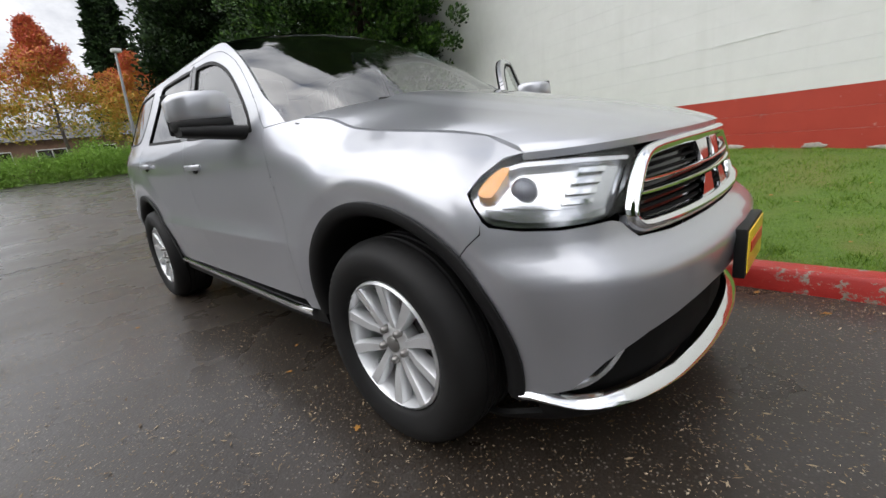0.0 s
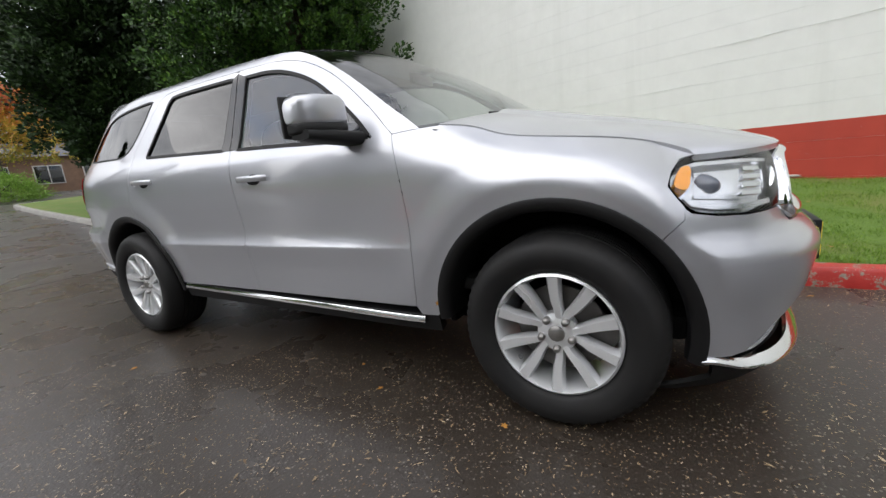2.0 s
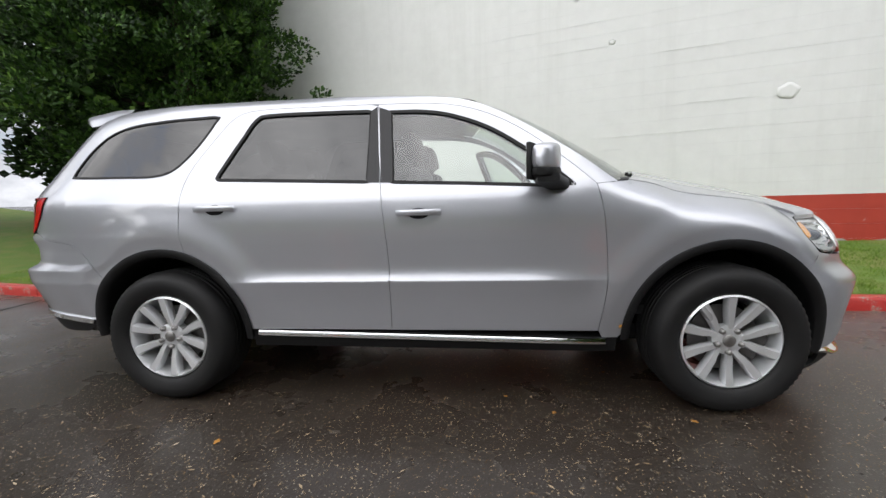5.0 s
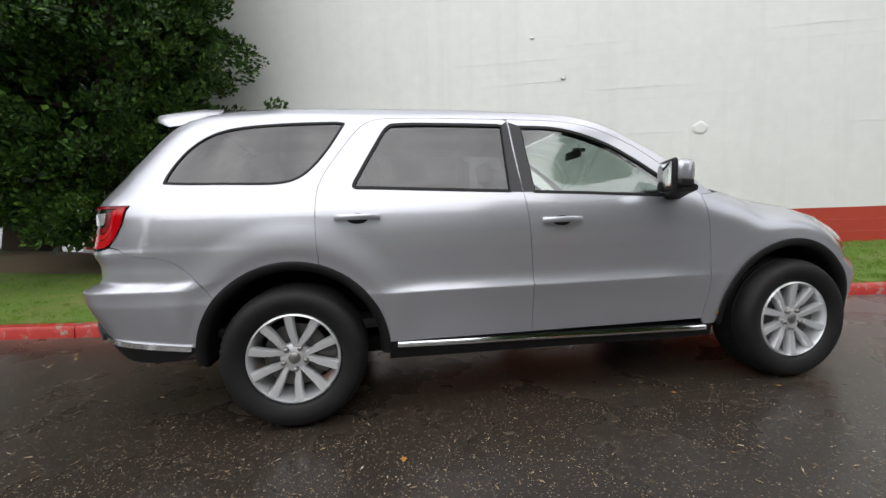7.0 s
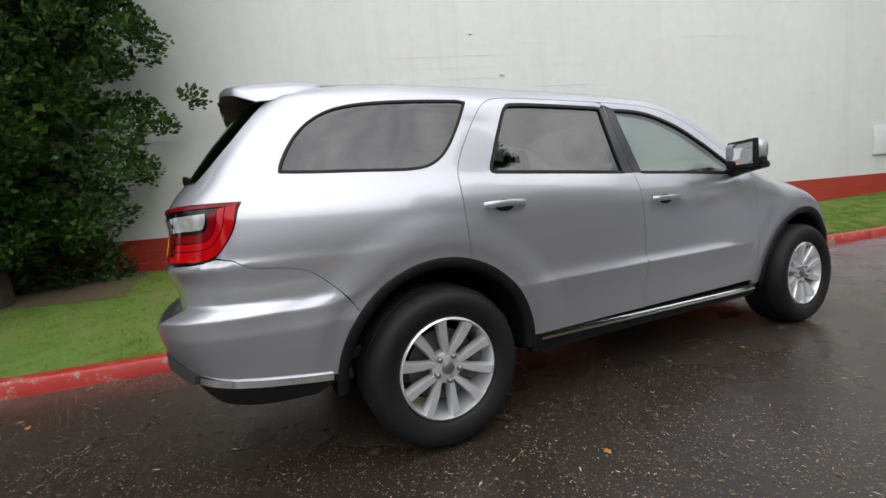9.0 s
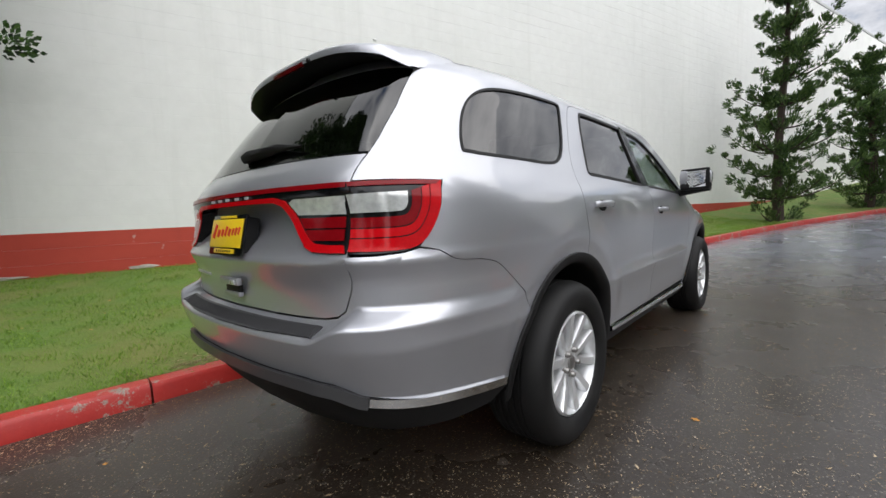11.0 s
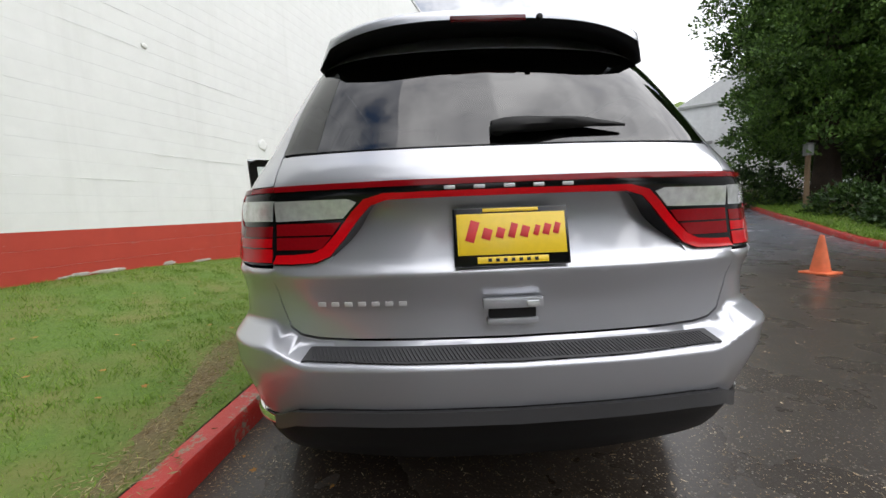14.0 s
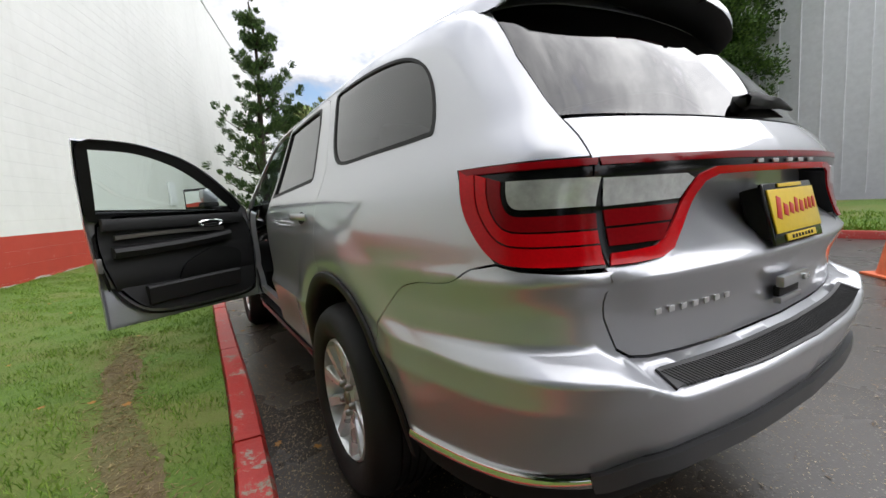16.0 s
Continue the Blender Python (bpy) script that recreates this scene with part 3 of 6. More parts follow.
JUNIPER = mat_leaf("juniper_leaf", (.022, .052, .014), (.085, .155, .035), .6, (.17, .24, .065))
ARBOR = mat_leaf("arborvitae_leaf", (.05, .10, .014), (.12, .22, .035), .6, (.19, .28, .055))
HEDGE_LEAF = mat_leaf("hedge_leaf", (.13, .24, .03), (.26, .44, .07), .5, (.37, .52, .12))
SHRUB_LEAF = mat_leaf("shrub_leaf", (.014, .035, .008), (.05, .10, .02), .45, (.09, .15, .03))


def mat_autumn():
    """Yellow-green below, turning orange and red towards the top."""
    k = Nodes("autumn_leaf")
    g = k.n("ShaderNodeNewGeometry")
    z = k.n("ShaderNodeSeparateXYZ", Vector=k.place(obj=True)).outputs["Z"]
    f = k.math("ADD", k.math("MULTIPLY", z, .085), k.math("MULTIPLY", k.math("ADD", g.outputs["Random Per Island"], k.noise(1.2, 3.0)), .30))
    col = k.ramp(f, [(.40, (.27, .29, .04)), (.56, (.50, .40, .06)), (.70, (.62, .32, .07)), (.86, (.58, .15, .09))])
    return k.done(Base_Color=col, Roughness=.6, Specular_IOR_Level=.3)


AUTUMN_LEAF = mat_autumn()
RUST_LEAF = mat_leaf("rust_leaf", (.10, .12, .02), (.36, .12, .03), .6, (.50, .07, .03))
FAR_LEAF = mat_leaf("far_woods_leaf", (.05, .075, .02), (.14, .16, .05), .8, (.22, .20, .07))


def tapered(path, radii, n=9):
    """A limb along a path, thinner towards its end."""
    path = [Vector(p) for p in path]
    verts, faces = [], []
    for i, p in enumerate(path):
        d = (path[min(i + 1, len(path) - 1)] - path[max(i - 1, 0)]).normalized()
        a = d.orthogonal().normalized()
        b = d.cross(a)
        for j in range(n):
            t = 2 * math.pi * j / n
            k = 1 + .12 * math.sin(3 * t + i)
            verts.append(p + (a * math.cos(t) + b * math.sin(t)) * radii[i] * k)
    for i in range(len(path) - 1):
        for j in range(n):
            faces.append((i * n + j, i * n + (j + 1) % n, (i + 1) * n + (j + 1) % n, (i + 1) * n + j))
    return bm_of(verts, faces)


def wood(rng, height, r0, limbs, reach, low, rise_by=.35, stems=1):
    """Trunk and limbs."""
    out = []
    tips = []
    for k in range(stems):
        off = rng.normal(size=2) * (.25 if stems > 1 else 0)
        path = [(off[0] * (1 + z), off[1] * (1 + z), z * height) for z in np.linspace(0, 1, 9)]
        path = [(x + .05 * math.sin(i * 1.7 + k), y + .05 * math.cos(i * 1.3 + k), z - .15) for i, (x, y, z) in enumerate(path)]
        out.append(tapered(path, [r0 * (1.45 if i == 0 else 1) * (1 - .88 * i / 8) for i in range(9)], 12))
    for k in range(limbs):
        z = height * (low + (.94 - low) * (k + rng.random()) / limbs)
        a = rng.random() * 2 * math.pi
        L = reach(z / height) * rng.uniform(.75, 1.0)
        if L < .15:
            continue
        pts = [(math.cos(a) * L * q + .06 * rng.normal() * q, math.sin(a) * L * q + .06 * rng.normal() * q, z + L * (rise_by * q * q - .10 * q)) for q in np.linspace(0, 1, 6)]
        r = max(.012, r0 * .28 * (1 - z / height) + .012)
        out.append(tapered(pts, [r * (1 - .8 * q) for q in np.linspace(0, 1, 6)], 6))
        tips.append(pts)
    return join(*out), tips


def tree(name, label, at, height, reach, low, leaf, clumps, per, size, spread, rng, r0=.18, limbs=40, bark=None, up=.5, group="", stems=1, shell=.55, width=.5, rise_by=.35, fill=0):
    """A trunk with limbs and a crown of many small sprays gathered in clumps."""
    top = thing(name, label, "tree", group, at=at)
    trunk, tips = wood(rng, height, r0, limbs, reach, low, rise_by, stems)
    part("trunk", trunk, bark or BARK, top)
    # clump centres: towards the crown's outside, in ragged tiers
    z = low + (1 - low) * rng.random(clumps) ** .9
    a = rng.random(clumps) * 2 * math.pi
    lump = 1 + .22 * np.sin(3 * a + 9 * z) + .14 * np.sin(7 * a - 23 * z) + .10 * rng.normal(size=clumps)
    r = np.array([reach(q) for q in z]) * lump * (shell + (1 - shell) * rng.random(clumps) ** .5)
    c = np.stack([np.cos(a) * r, np.sin(a) * r, z * height], 1)
    if tips:
        pick = rng.random(clumps) < .4
        ends = np.array([tips[i][j] for i, j in zip(rng.integers(0, len(tips), clumps), rng.integers(3, 6, clumps))])
        c[pick] = ends[pick] + rng.normal(size=(pick.sum(), 3)) * .08
    n = clumps * per
    k = np.repeat(np.arange(clumps), per)
    d = rng.normal(size=(n, 3))
    d /= np.linalg.norm(d, axis=1, keepdims=True)
    out = np.stack([np.cos(a), np.sin(a), np.full(clumps, up)], 1)[k]
    ball = spread * rng.uniform(.6, 1.35, clumps)[k, None]
    pos = c[k] + d * ball * rng.random((n, 1)) ** .4 * (1, 1, .72)
    way = d * .8 + out * .8 + (0, 0, .15)
    long = size * rng.uniform(.6, 1.3, n)
    if fill:
        # larger shaded sprays that close the inside of the crown
        q = low + (1 - low) * rng.random(fill)
        b = rng.random(fill) * 2 * math.pi
        rr = np.array([reach(v) for v in q]) * (1 + .22 * np.sin(3 * b + 9 * q)) * rng.uniform(.25, .72, fill)
        pos = np.vstack([pos, np.stack([np.cos(b) * rr, np.sin(b) * rr, q * height - .1], 1)])
        way = np.vstack([way, np.stack([np.cos(b), np.sin(b), rng.normal(size=fill) * .8], 1)])
        long = np.concatenate([long, size * rng.uniform(1.5, 2.6, fill)])
    v, f = cards(pos, way, long, rng, width, .2)
    part("crown", fast_mesh("crown", v, f, leaf), None, top)
    return top


def cone_reach(radius, belly=.25, power=.8):
    return lambda q: radius * (min(1, q / belly) ** .5 if q < belly else max(0, 1 - (q - belly) / (1.02 - belly)) ** power)


rng = np.random.default_rng(11)
big_reach = lambda q: 2.12 * (min(1, .35 + q * 4.5)) * max(0, 1 - max(0, q - .45) / .60) ** .6
tree("evergreen_tree", "large dark clumpy evergreen tree in mulch beside the wall", (-5.75, 4.75, .42), 13.5, big_reach, .04, EVERGREEN, 2600, 120, .075, .26, rng, .17, 60, stems=2, shell=.62, width=.75, fill=14000, group="evergreens by the wall")
tree("evergreen_tree", "large shaded evergreen tree behind the grey kerb", (-13.4, 4.5, .70), 16, lambda q: 1.85 * min(1, .45 + q * 3) * max(0, 1 - max(0, q - .3) / .75) ** .6, .085, EVERGREEN_SHADED, 2300, 70, .12, .40, rng, .30, 60, stems=2, shell=.5, width=.75, fill=12000, group="evergreens by the wall")
tree("evergreen_tree", "tall shaded evergreen tree at the far wall end", (-9.0, 7.6, .6), 15, lambda q: 3.0 * min(1, .4 + q * 3) * max(0, 1 - max(0, q - .3) / .75) ** .6, .08, EVERGREEN_SHADED, 1000, 42, .19, .45, rng, .36, 40, width=.75, fill=7000, group="evergreens by the wall")


def juniper(at, height, lean, seed, label):
    """A wind-bent juniper: upswept uneven limbs, each with dense tufts."""
    rng = np.random.default_rng(seed)
    top = thing("juniper_tree", label, "tree", "junipers along the wall", at=at)
    woods, centres = [], []
    stem = [(lean * q * height * .12 + .10 * math.sin(q * 7 + seed), .08 * math.cos(q * 6 + seed), q * height) for q in np.linspace(0, 1, 12)]
    woods.append(tapered(stem, [.13 * (1 - .9 * q) + .012 for q in np.linspace(0, 1, 12)], 9))
    for k in range(62):
        q = .06 + .92 * (k + rng.random()) / 62
        i = min(10, int(q * 11))
        p = np.array(stem[i])
        a = k * 2.4 + rng.normal() * .4
        L = (1.60 * (1 - q) ** .75 + .20) * rng.uniform(.40, 1.25)
        pts = [p + np.array((math.cos(a) * L * s, math.sin(a) * L * s, L * (.62 * s ** 2.6 - .04 * s))) for s in np.linspace(0, 1, 6)]
        woods.append(tapered([tuple(x) for x in pts], [.03 * (1 - .8 * s) for s in np.linspace(0, 1, 6)], 5))
        for s in np.linspace(.20, 1.08, 8):
            centres.append((p + (pts[-1] - p) * s * np.array((1, 1, s ** .8)) + rng.normal(size=3) * (.07, .07, .05), rng.uniform(.09, .20) * (1.2 - .5 * s), pts[-1] - pts[-2] + rng.normal(size=3) * .12))
    for q in np.linspace(.1, 1.0, 26):
        i = min(11, int(q * 11))
        centres.append((np.array(stem[i]) + rng.normal(size=3) * .12, .22 * (1.2 - q * .8), np.array((0, 0, 1.0))))
    part("trunk", join(*woods), BARK, top)
    per = 70
    c = np.repeat([x[0] for x in centres], per, 0)
    b = np.repeat([x[1] for x in centres], per)[:, None]
    w = np.repeat([x[2] / (np.linalg.norm(x[2]) + 1e-9) for x in centres], per, 0)
    d = rng.normal(size=c.shape)
    d /= np.linalg.norm(d, axis=1, keepdims=True)
    v, f = cards(c + d * b * rng.random((len(c), 1)) ** .5, d * .6 + w * 1.1, rng.uniform(.06, .14, len(c)), rng, .30, .15)
    part("crown", fast_mesh("crown", v, f, JUNIPER), None, top)


juniper((12.3, -1.15, float(rise(12.3, -1.1)) + .12), 7.3, -.6, 5, "tall wind-bent juniper with upswept ragged limbs")
juniper((16.5, -3.3, float(rise(16.5, -3.3)) + .12), 5.4, .6, 8, "bushy wind-bent juniper beside the white wall")
juniper((20.3, -5.6, float(rise(20.3, -5.6)) + .10), 5.6, 1.1, 13, "leaning ragged juniper beside the white wall")

column = lambda r: (lambda q: r * min(1, .7 + 1.5 * q) * max(0, 1 - max(0, q - .22) / .79) ** .7)
rng = np.random.default_rng(21)
for x, y, h, r in ((26, -11.3, 7.4, 1.6), (26.5, -13.7, 5.9, 1.15), (29, -11.9, 6.6, 1.4), (31, -15.3, 6.0, 1.3)):
    tree("arborvitae_tree", "dense columnar green arborvitae hedge tree", (x, y, float(rise(x, y))), h, column(r), .02, ARBOR, 900, 44, .16, .24, rng, .10, 8, group="arborvitae row", up=1.6, shell=.8, width=.6, fill=4000)

# the trees across the driveway
rng = np.random.default_rng(31)
broad = lambda r: (lambda q: r * min(1, .78 + 1.2 * q) * max(0, 1 - max(0, q - .42) / .60) ** .5)
for x, y, h, r, lab in ((10.4, -13.8, 17, 2.9, "huge dark evergreen tree across the driveway"), (7.2, -17.6, 17, 2.7, "huge dark evergreen tree behind a mulch bed"), (13.8, -19.2, 14, 3.4, "tall dark evergreen tree behind shrubs")):
    tree("evergreen_tree", lab, (x, y, float(rise(x, y)) + .1), h, broad(r), .10 if 9 < x < 11 else .03, SOUTH_LEAF, 3000, 92, .115, .42, rng, .34, 40, width=.75, shell=.6, fill=11000, group="evergreens across the driveway")


def shrub(name, label, at, size, leaf, count, card, rng, category="shrub", group=""):
    """A low mound of leaves on a few stems."""
    top = thing(name, label, category, group, at=at)
    stems = []
    for k in range(9):
        a, L = rng.random() * 6.28, rng.uniform(.3, .8)
        stems.append(tapered([(0, 0, 0), (math.cos(a) * size[0] * L * .5, math.sin(a) * size[1] * L * .5, size[2] * .4), (math.cos(a) * size[0] * L, math.sin(a) * size[1] * L, size[2] * .75)], [.03, .02, .008], 5))
    part("stem", join(*stems), BARK, top)
    d = rng.normal(size=(count, 3))
    d /= np.linalg.norm(d, axis=1, keepdims=True)
    d[:, 2] = np.abs(d[:, 2])
    lump = 1 + .16 * np.sin(d[:, 0] * 9 + 2) * np.sin(d[:, 1] * 8) + .10 * rng.normal(size=count)
    pos = d * np.array(size) * (lump * (.72 + .28 * rng.random(count) ** .5))[:, None]
    v, f = cards(pos, d + rng.normal(size=d.shape) * .6, card * rng.uniform(.6, 1.3, count), rng, .5, .25)
    part("leaves", fast_mesh("leaves", v, f, leaf), None, top)
    return top


rng = np.random.default_rng(41)
shrub("rhododendron_shrub", "rounded leafy green shrub behind the kerb", (12.3, -12.3, float(rise(12, -12))), (1.7, 1.5, 1.5), SHRUB_LEAF, 4200, .16, rng)
for x, y in ((5.2, -11.0), (2.6, -11.6)):
    shrub("rhododendron_shrub", "dark leafy shrub in the far mulch bed", (x, y, float(rise(x, y)) + .1), (1.3, .9, 1.0), SHRUB_LEAF, 2400, .14, rng)
shrub("rhododendron_shrub", "low leafy shrub below the evergreen trees", (7.4, -11.6, float(rise(7, -11))), (1.2, .9, .9), SHRUB_LEAF, 2200, .15, rng)
shrub("laurel_shrub", "dark leafy shrub at the wall foot", (-4.9, 5.6, .45), (.75, .5, .95), SHRUB_LEAF, 2200, .11, rng)
for y in (-11.6, -9.4, -7.2, -5.0, -2.9, -.8, 1.3, 3.2):
    shrub("hedge_mound", "bright green ivy mound on the bank", (-23.3 + .12 * y, y, float(rise(-23)) - .1), (1.7, 1.85, 1.20 + .06 * math.sin(y * 2)), HEDGE_LEAF, 12000, .085, rng, "hedge", "ivy bank")
shrub("clipped_shrub", "round clipped green shrub above the ivy bank", (-24.6, 1.9, float(rise(-24))), (1.0, 1.1, 1.55), HEDGE_LEAF, 3200, .11, rng)

autumn = lambda q: 3.2 * min(1, max(0, (q - .2) / .14)) ** .6 * max(0, 1 - max(0, q - .38) / .66) ** 1.5
tree("maple_tree", "young maple with yellow and red autumn leaves", (-27, 1.2, 1.35), 7.7, autumn, .26, AUTUMN_LEAF, 900, 26, .12, .34, rng, .10, 26, PALE_BARK, group="autumn maples", shell=.25, width=.8, rise_by=.9)
tree("maple_tree", "young maple turning rust red and green", (-30, 5.7, 1.35), 7.0, autumn, .26, AUTUMN_LEAF, 900, 26, .12, .34, rng, .10, 24, PALE_BARK, group="autumn maples", shell=.25, width=.8, rise_by=.9)
for x, y, h in ((-46, 7.6, 15), (-48, 9.2, 17), (-44, 11.8, 17), (-47, -10.5, 16), (-44, -15, 18), (-41, -20.5, 15), (-37, -25, 17), (-31, -29, 16)):
    tree("fir_tree", "tall dark fir with drooping tiered branches", (x, y, 1.3), h, lambda q: 3.3 * max(0, 1 - q) ** .85 * (.75 + .25 * math.sin(q * 60)), .08, EVERGREEN_SHADED, 620, 20, .42, .42, rng, .3, 60, group="tall firs", shell=.3, up=-.1, rise_by=-.15)

# ---- the parked car ----
def inside(poly, pts):
    poly, pts = np.asarray(poly), np.asarray(pts)
    x, y = pts[:, 0], pts[:, 1]
    hit = np.zeros(len(pts), bool)
    for (ax, ay), (bx, by) in zip(poly, np.roll(poly, -1, 0)):
        cross = ((ay > y) != (by > y)) & (x < (bx - ax) * (y - ay) / (by - ay + 1e-12) + ax)
        hit ^= cross
    return hit


def dense(poly, step):
    out = []
    for a, b in zip(np.asarray(poly, float), np.roll(np.asarray(poly, float), -1, 0)):
        n = max(1, int(np.ceil(np.hypot(*(b - a)) / step)))
        out += [a + (b - a) * i / n for i in range(n)]
    return np.array(out)


def shrunk(poly, gap):
    p = np.asarray(poly, float)
    area = np.sum(p[:, 0] * np.roll(p[:, 1], -1) - np.roll(p[:, 0], -1) * p[:, 1])
    d = np.roll(p, -1, 0) - np.roll(p, 1, 0)
    n = np.stack([-d[:, 1], d[:, 0]], 1) * np.sign(area)
    n /= np.linalg.norm(n, axis=1, keepdims=True) + 1e-9
    return p + n * gap


def crease_points():
    """Places of extra vertices that keep the pressed lines sharp."""
    out = []
    for z in (.693, .70, .707):
        out += [(at_x(x, z), z) for x in np.arange(-1.12, .92, .022)]
    for cx in (ARCH_F, ARCH_R):
        for r in (.56, .575, .59):
            out += [(at_x(cx + r * math.cos(a), ARCH_Z + r * math.sin(a)), ARCH_Z + r * math.sin(a)) for a in np.linspace(radians(8), radians(172), 70)]
    zs = np.linspace(.5, .95, 400)
    for q in np.arange(at_x(-1.95, .77), SL, .024):
        y = np.interp(q, PLAN_S, PLAN[:, 1])
        z = float(np.interp(.715, tail_height(y, zs), zs))
        out += [(k, z + d) for k in (q, 2 * SL - q) for d in (-.009, 0, .009)]
        if y < .67:
            out += [(k, .953 + d) for k in (q, 2 * SL - q) for d in (-.008, 0, .008)]
    return np.array(out)


PRESSED = crease_points()


def skin_mesh(name, loops, material, off=0.0, gap=.0014, depth=.018, step=.03, sgn=1, swell=None):
    """A panel of the skin inside an outline of (s, z), less its holes, with turned-in edges."""
    rings = []
    for i, lp in enumerate(loops):
        r = dense(lp, step)
        keep = np.linalg.norm(np.roll(r, -1, 0) - r, axis=1) > 1e-4
        rings.append(shrunk(r[keep], gap if i == 0 else -gap))
    lo, hi = rings[0].min(0), rings[0].max(0)
    gx, gz = np.meshgrid(np.arange(lo[0], hi[0], step), np.arange(lo[1], hi[1], step * .8), indexing="ij")
    grid = np.stack([gx.ravel(), gz.ravel()], 1)
    ok = inside(rings[0], grid)
    for r in rings[1:]:
        ok &= ~inside(r, grid)
    grid = grid[ok]
    rim = np.vstack(rings)
    line = PRESSED[(PRESSED > lo).all(1) & (PRESSED < hi).all(1)]
    if len(line):
        ok = inside(rings[0], line)
        for r in rings[1:]:
            ok &= ~inside(r, line)
        line = np.array([q for q in line[ok] if np.min(np.hypot(*(rim - q).T)) > .009]).reshape(-1, 2)
    border, rim = rim, np.vstack([rim, line])
    if len(grid):
        far = np.array([np.min(np.hypot(*(rim - g).T)) > step * .45 for g in grid])
        grid = grid[far]
    pts = np.vstack([border, line, grid.reshape(-1, 2)])
    edges, k = [], 0
    for r in rings:
        edges += [(k + i, k + (i + 1) % len(r)) for i in range(len(r))]
        k += len(r)
    vs, _, fs, _, _, _ = geometry.delaunay_2d_cdt([Vector(p) for p in pts], edges, [], 0, 1e-6)
    vs = np.array([tuple(v) for v in vs])
    cen = np.array([vs[list(f)].mean(0) for f in fs])
    ok = inside(rings[0], cen)
    for r in rings[1:]:
        ok &= ~inside(r, cen)
    fs = [f for f, o in zip(fs, ok) if o]
    S, Z = vs[:, 0] * sgn, vs[:, 1]
    nor = -skin_normal(S, Z)
    lift = off + (swell(vs[:, 0], Z) if swell else 0)
    pos = skin(S, Z) + nor * np.reshape(lift, (-1, 1)) if np.ndim(lift) else skin(S, Z) + nor * lift
    faces = []
    for f in fs:
        a, b, c = (pos[i] for i in f[:3])
        faces.append(tuple(f) if np.dot(np.cross(b - a, c - a), nor[f[0]]) > 0 else tuple(f)[::-1])
    count = {}
    for f in faces:
        for i in range(len(f)):
            count.setdefault(frozenset((f[i], f[(i + 1) % len(f)])), []).append((f[i], f[(i + 1) % len(f)]))
    P, N, F = list(pos), list(nor), list(faces)
    if depth:
        made = {}
        for e in count.values():
            if len(e) == 1:
                a, b = e[0]
                q = []
                for i in (a, b):
                    if i not in made:
                        made[i] = len(P)
                        P.extend([pos[i], pos[i] - nor[i] * depth])
                        N.extend([nor[i], nor[i]])
                    q.append(made[i])
                d = pos[b] - pos[a]
                for i, j in ((a, q[0]), (b, q[1])):
                    w = np.cross(d, nor[i])
                    w = w / (np.linalg.norm(w) + 1e-9)
                    N[j] = N[j + 1] = w
                F.append((q[0], q[0] + 1, q[1] + 1, q[1]))
    return mesh_of(name, P, F, material, True, N)


def rounded(poly, times=2):
    """An outline with its corners cut twice over, so that they read as rounded."""
    p = np.asarray(poly, float)
    for _ in range(times):
        q = np.roll(p, -1, 0)
        p = np.stack([p * .78 + q * .22, p * .22 + q * .78], 1).reshape(-1, 2)
    return [tuple(v) for v in p]


def ribbon(points, section, lift=0.0, closed=False):
    """A section of (across, out) laid along (s, z) points on the skin."""
    q = np.asarray(points, float)
    pos = skin(q[:, 0], q[:, 1])
    nor = -skin_normal(q[:, 0], q[:, 1])
    n, m = len(q), len(section)
    ahead = np.roll(pos, -1, 0) - np.roll(pos, 1, 0)
    if not closed:
        ahead[0], ahead[-1] = pos[1] - pos[0], pos[-1] - pos[-2]
    ahead /= np.linalg.norm(ahead, axis=1, keepdims=True)
    across = np.cross(nor, ahead)
    verts = [pos[i] + across[i] * u + nor[i] * (w + lift) for i in range(n) for u, w in section]
    faces = [(i * m + j, i * m + (j + 1) % m, (i + 1) % n * m + (j + 1) % m, (i + 1) % n * m + j) for i in range(n if closed else n - 1) for j in range(m)]
    if not closed:
        faces += [tuple(range(m)), tuple(range((n - 1) * m, n * m))]
    return bm_of(verts, faces)


def flank(points, curved=False, n=8):
    """Outline points of (x, z) on the flank, as (s, z)."""
    p = curve(points, n) if curved else np.array(points, float)
    return [(at_x(x, z), z) for x, z in p]


def tail(points, curved=False, n=8):
    p = curve(points, n) if curved else np.array(points, float)
    return [(at_tail(y, z), z) for y, z in p]


def arch(cx, cz, r, a0, a1, n=26):
    return flank([(cx + r * math.cos(a), cz + r * math.sin(a)) for a in np.linspace(radians(a0), radians(a1), n)])


def mirrored(points):
    """The outline's other half, round the tail's middle."""
    return [(2 * SL - s, z) for s, z in reversed(points)]


car = thing("parked_car", "silver three-row SUV parked beside the kerb, driver door open", "car")

# shared lines
SEAM_FRONT = [(.89, .425), (.922, .70), (.905, 1.0), (.872, 1.185)]
SEAM_MID = [(-.205, .425), (-.20, .75), (-.215, 1.0), (-.235, 1.21), (-.262, 1.45), (-.272, 1.66)]
DOOR_TOP_F = [(.872, 1.185), (.72, 1.325), (.50, 1.495), (.28, 1.605), (.05, 1.655), (-.272, 1.668)]
DOOR_TOP_R = [(-.272, 1.668), (-.6, 1.674), (-.90, 1.675), (-1.05, 1.662), (-1.14, 1.61), (-1.25, 1.47), (-1.345, 1.32), (-1.372, 1.20), (-1.374, 1.0), (-1.365, .868)]
RAIL = [(.985, 1.195), (.80, 1.335), (.56, 1.50), (.32, 1.632), (.10, 1.695), (-.3, 1.728), (-.8, 1.745), (-1.6, 1.741), (-2.06, 1.718)]
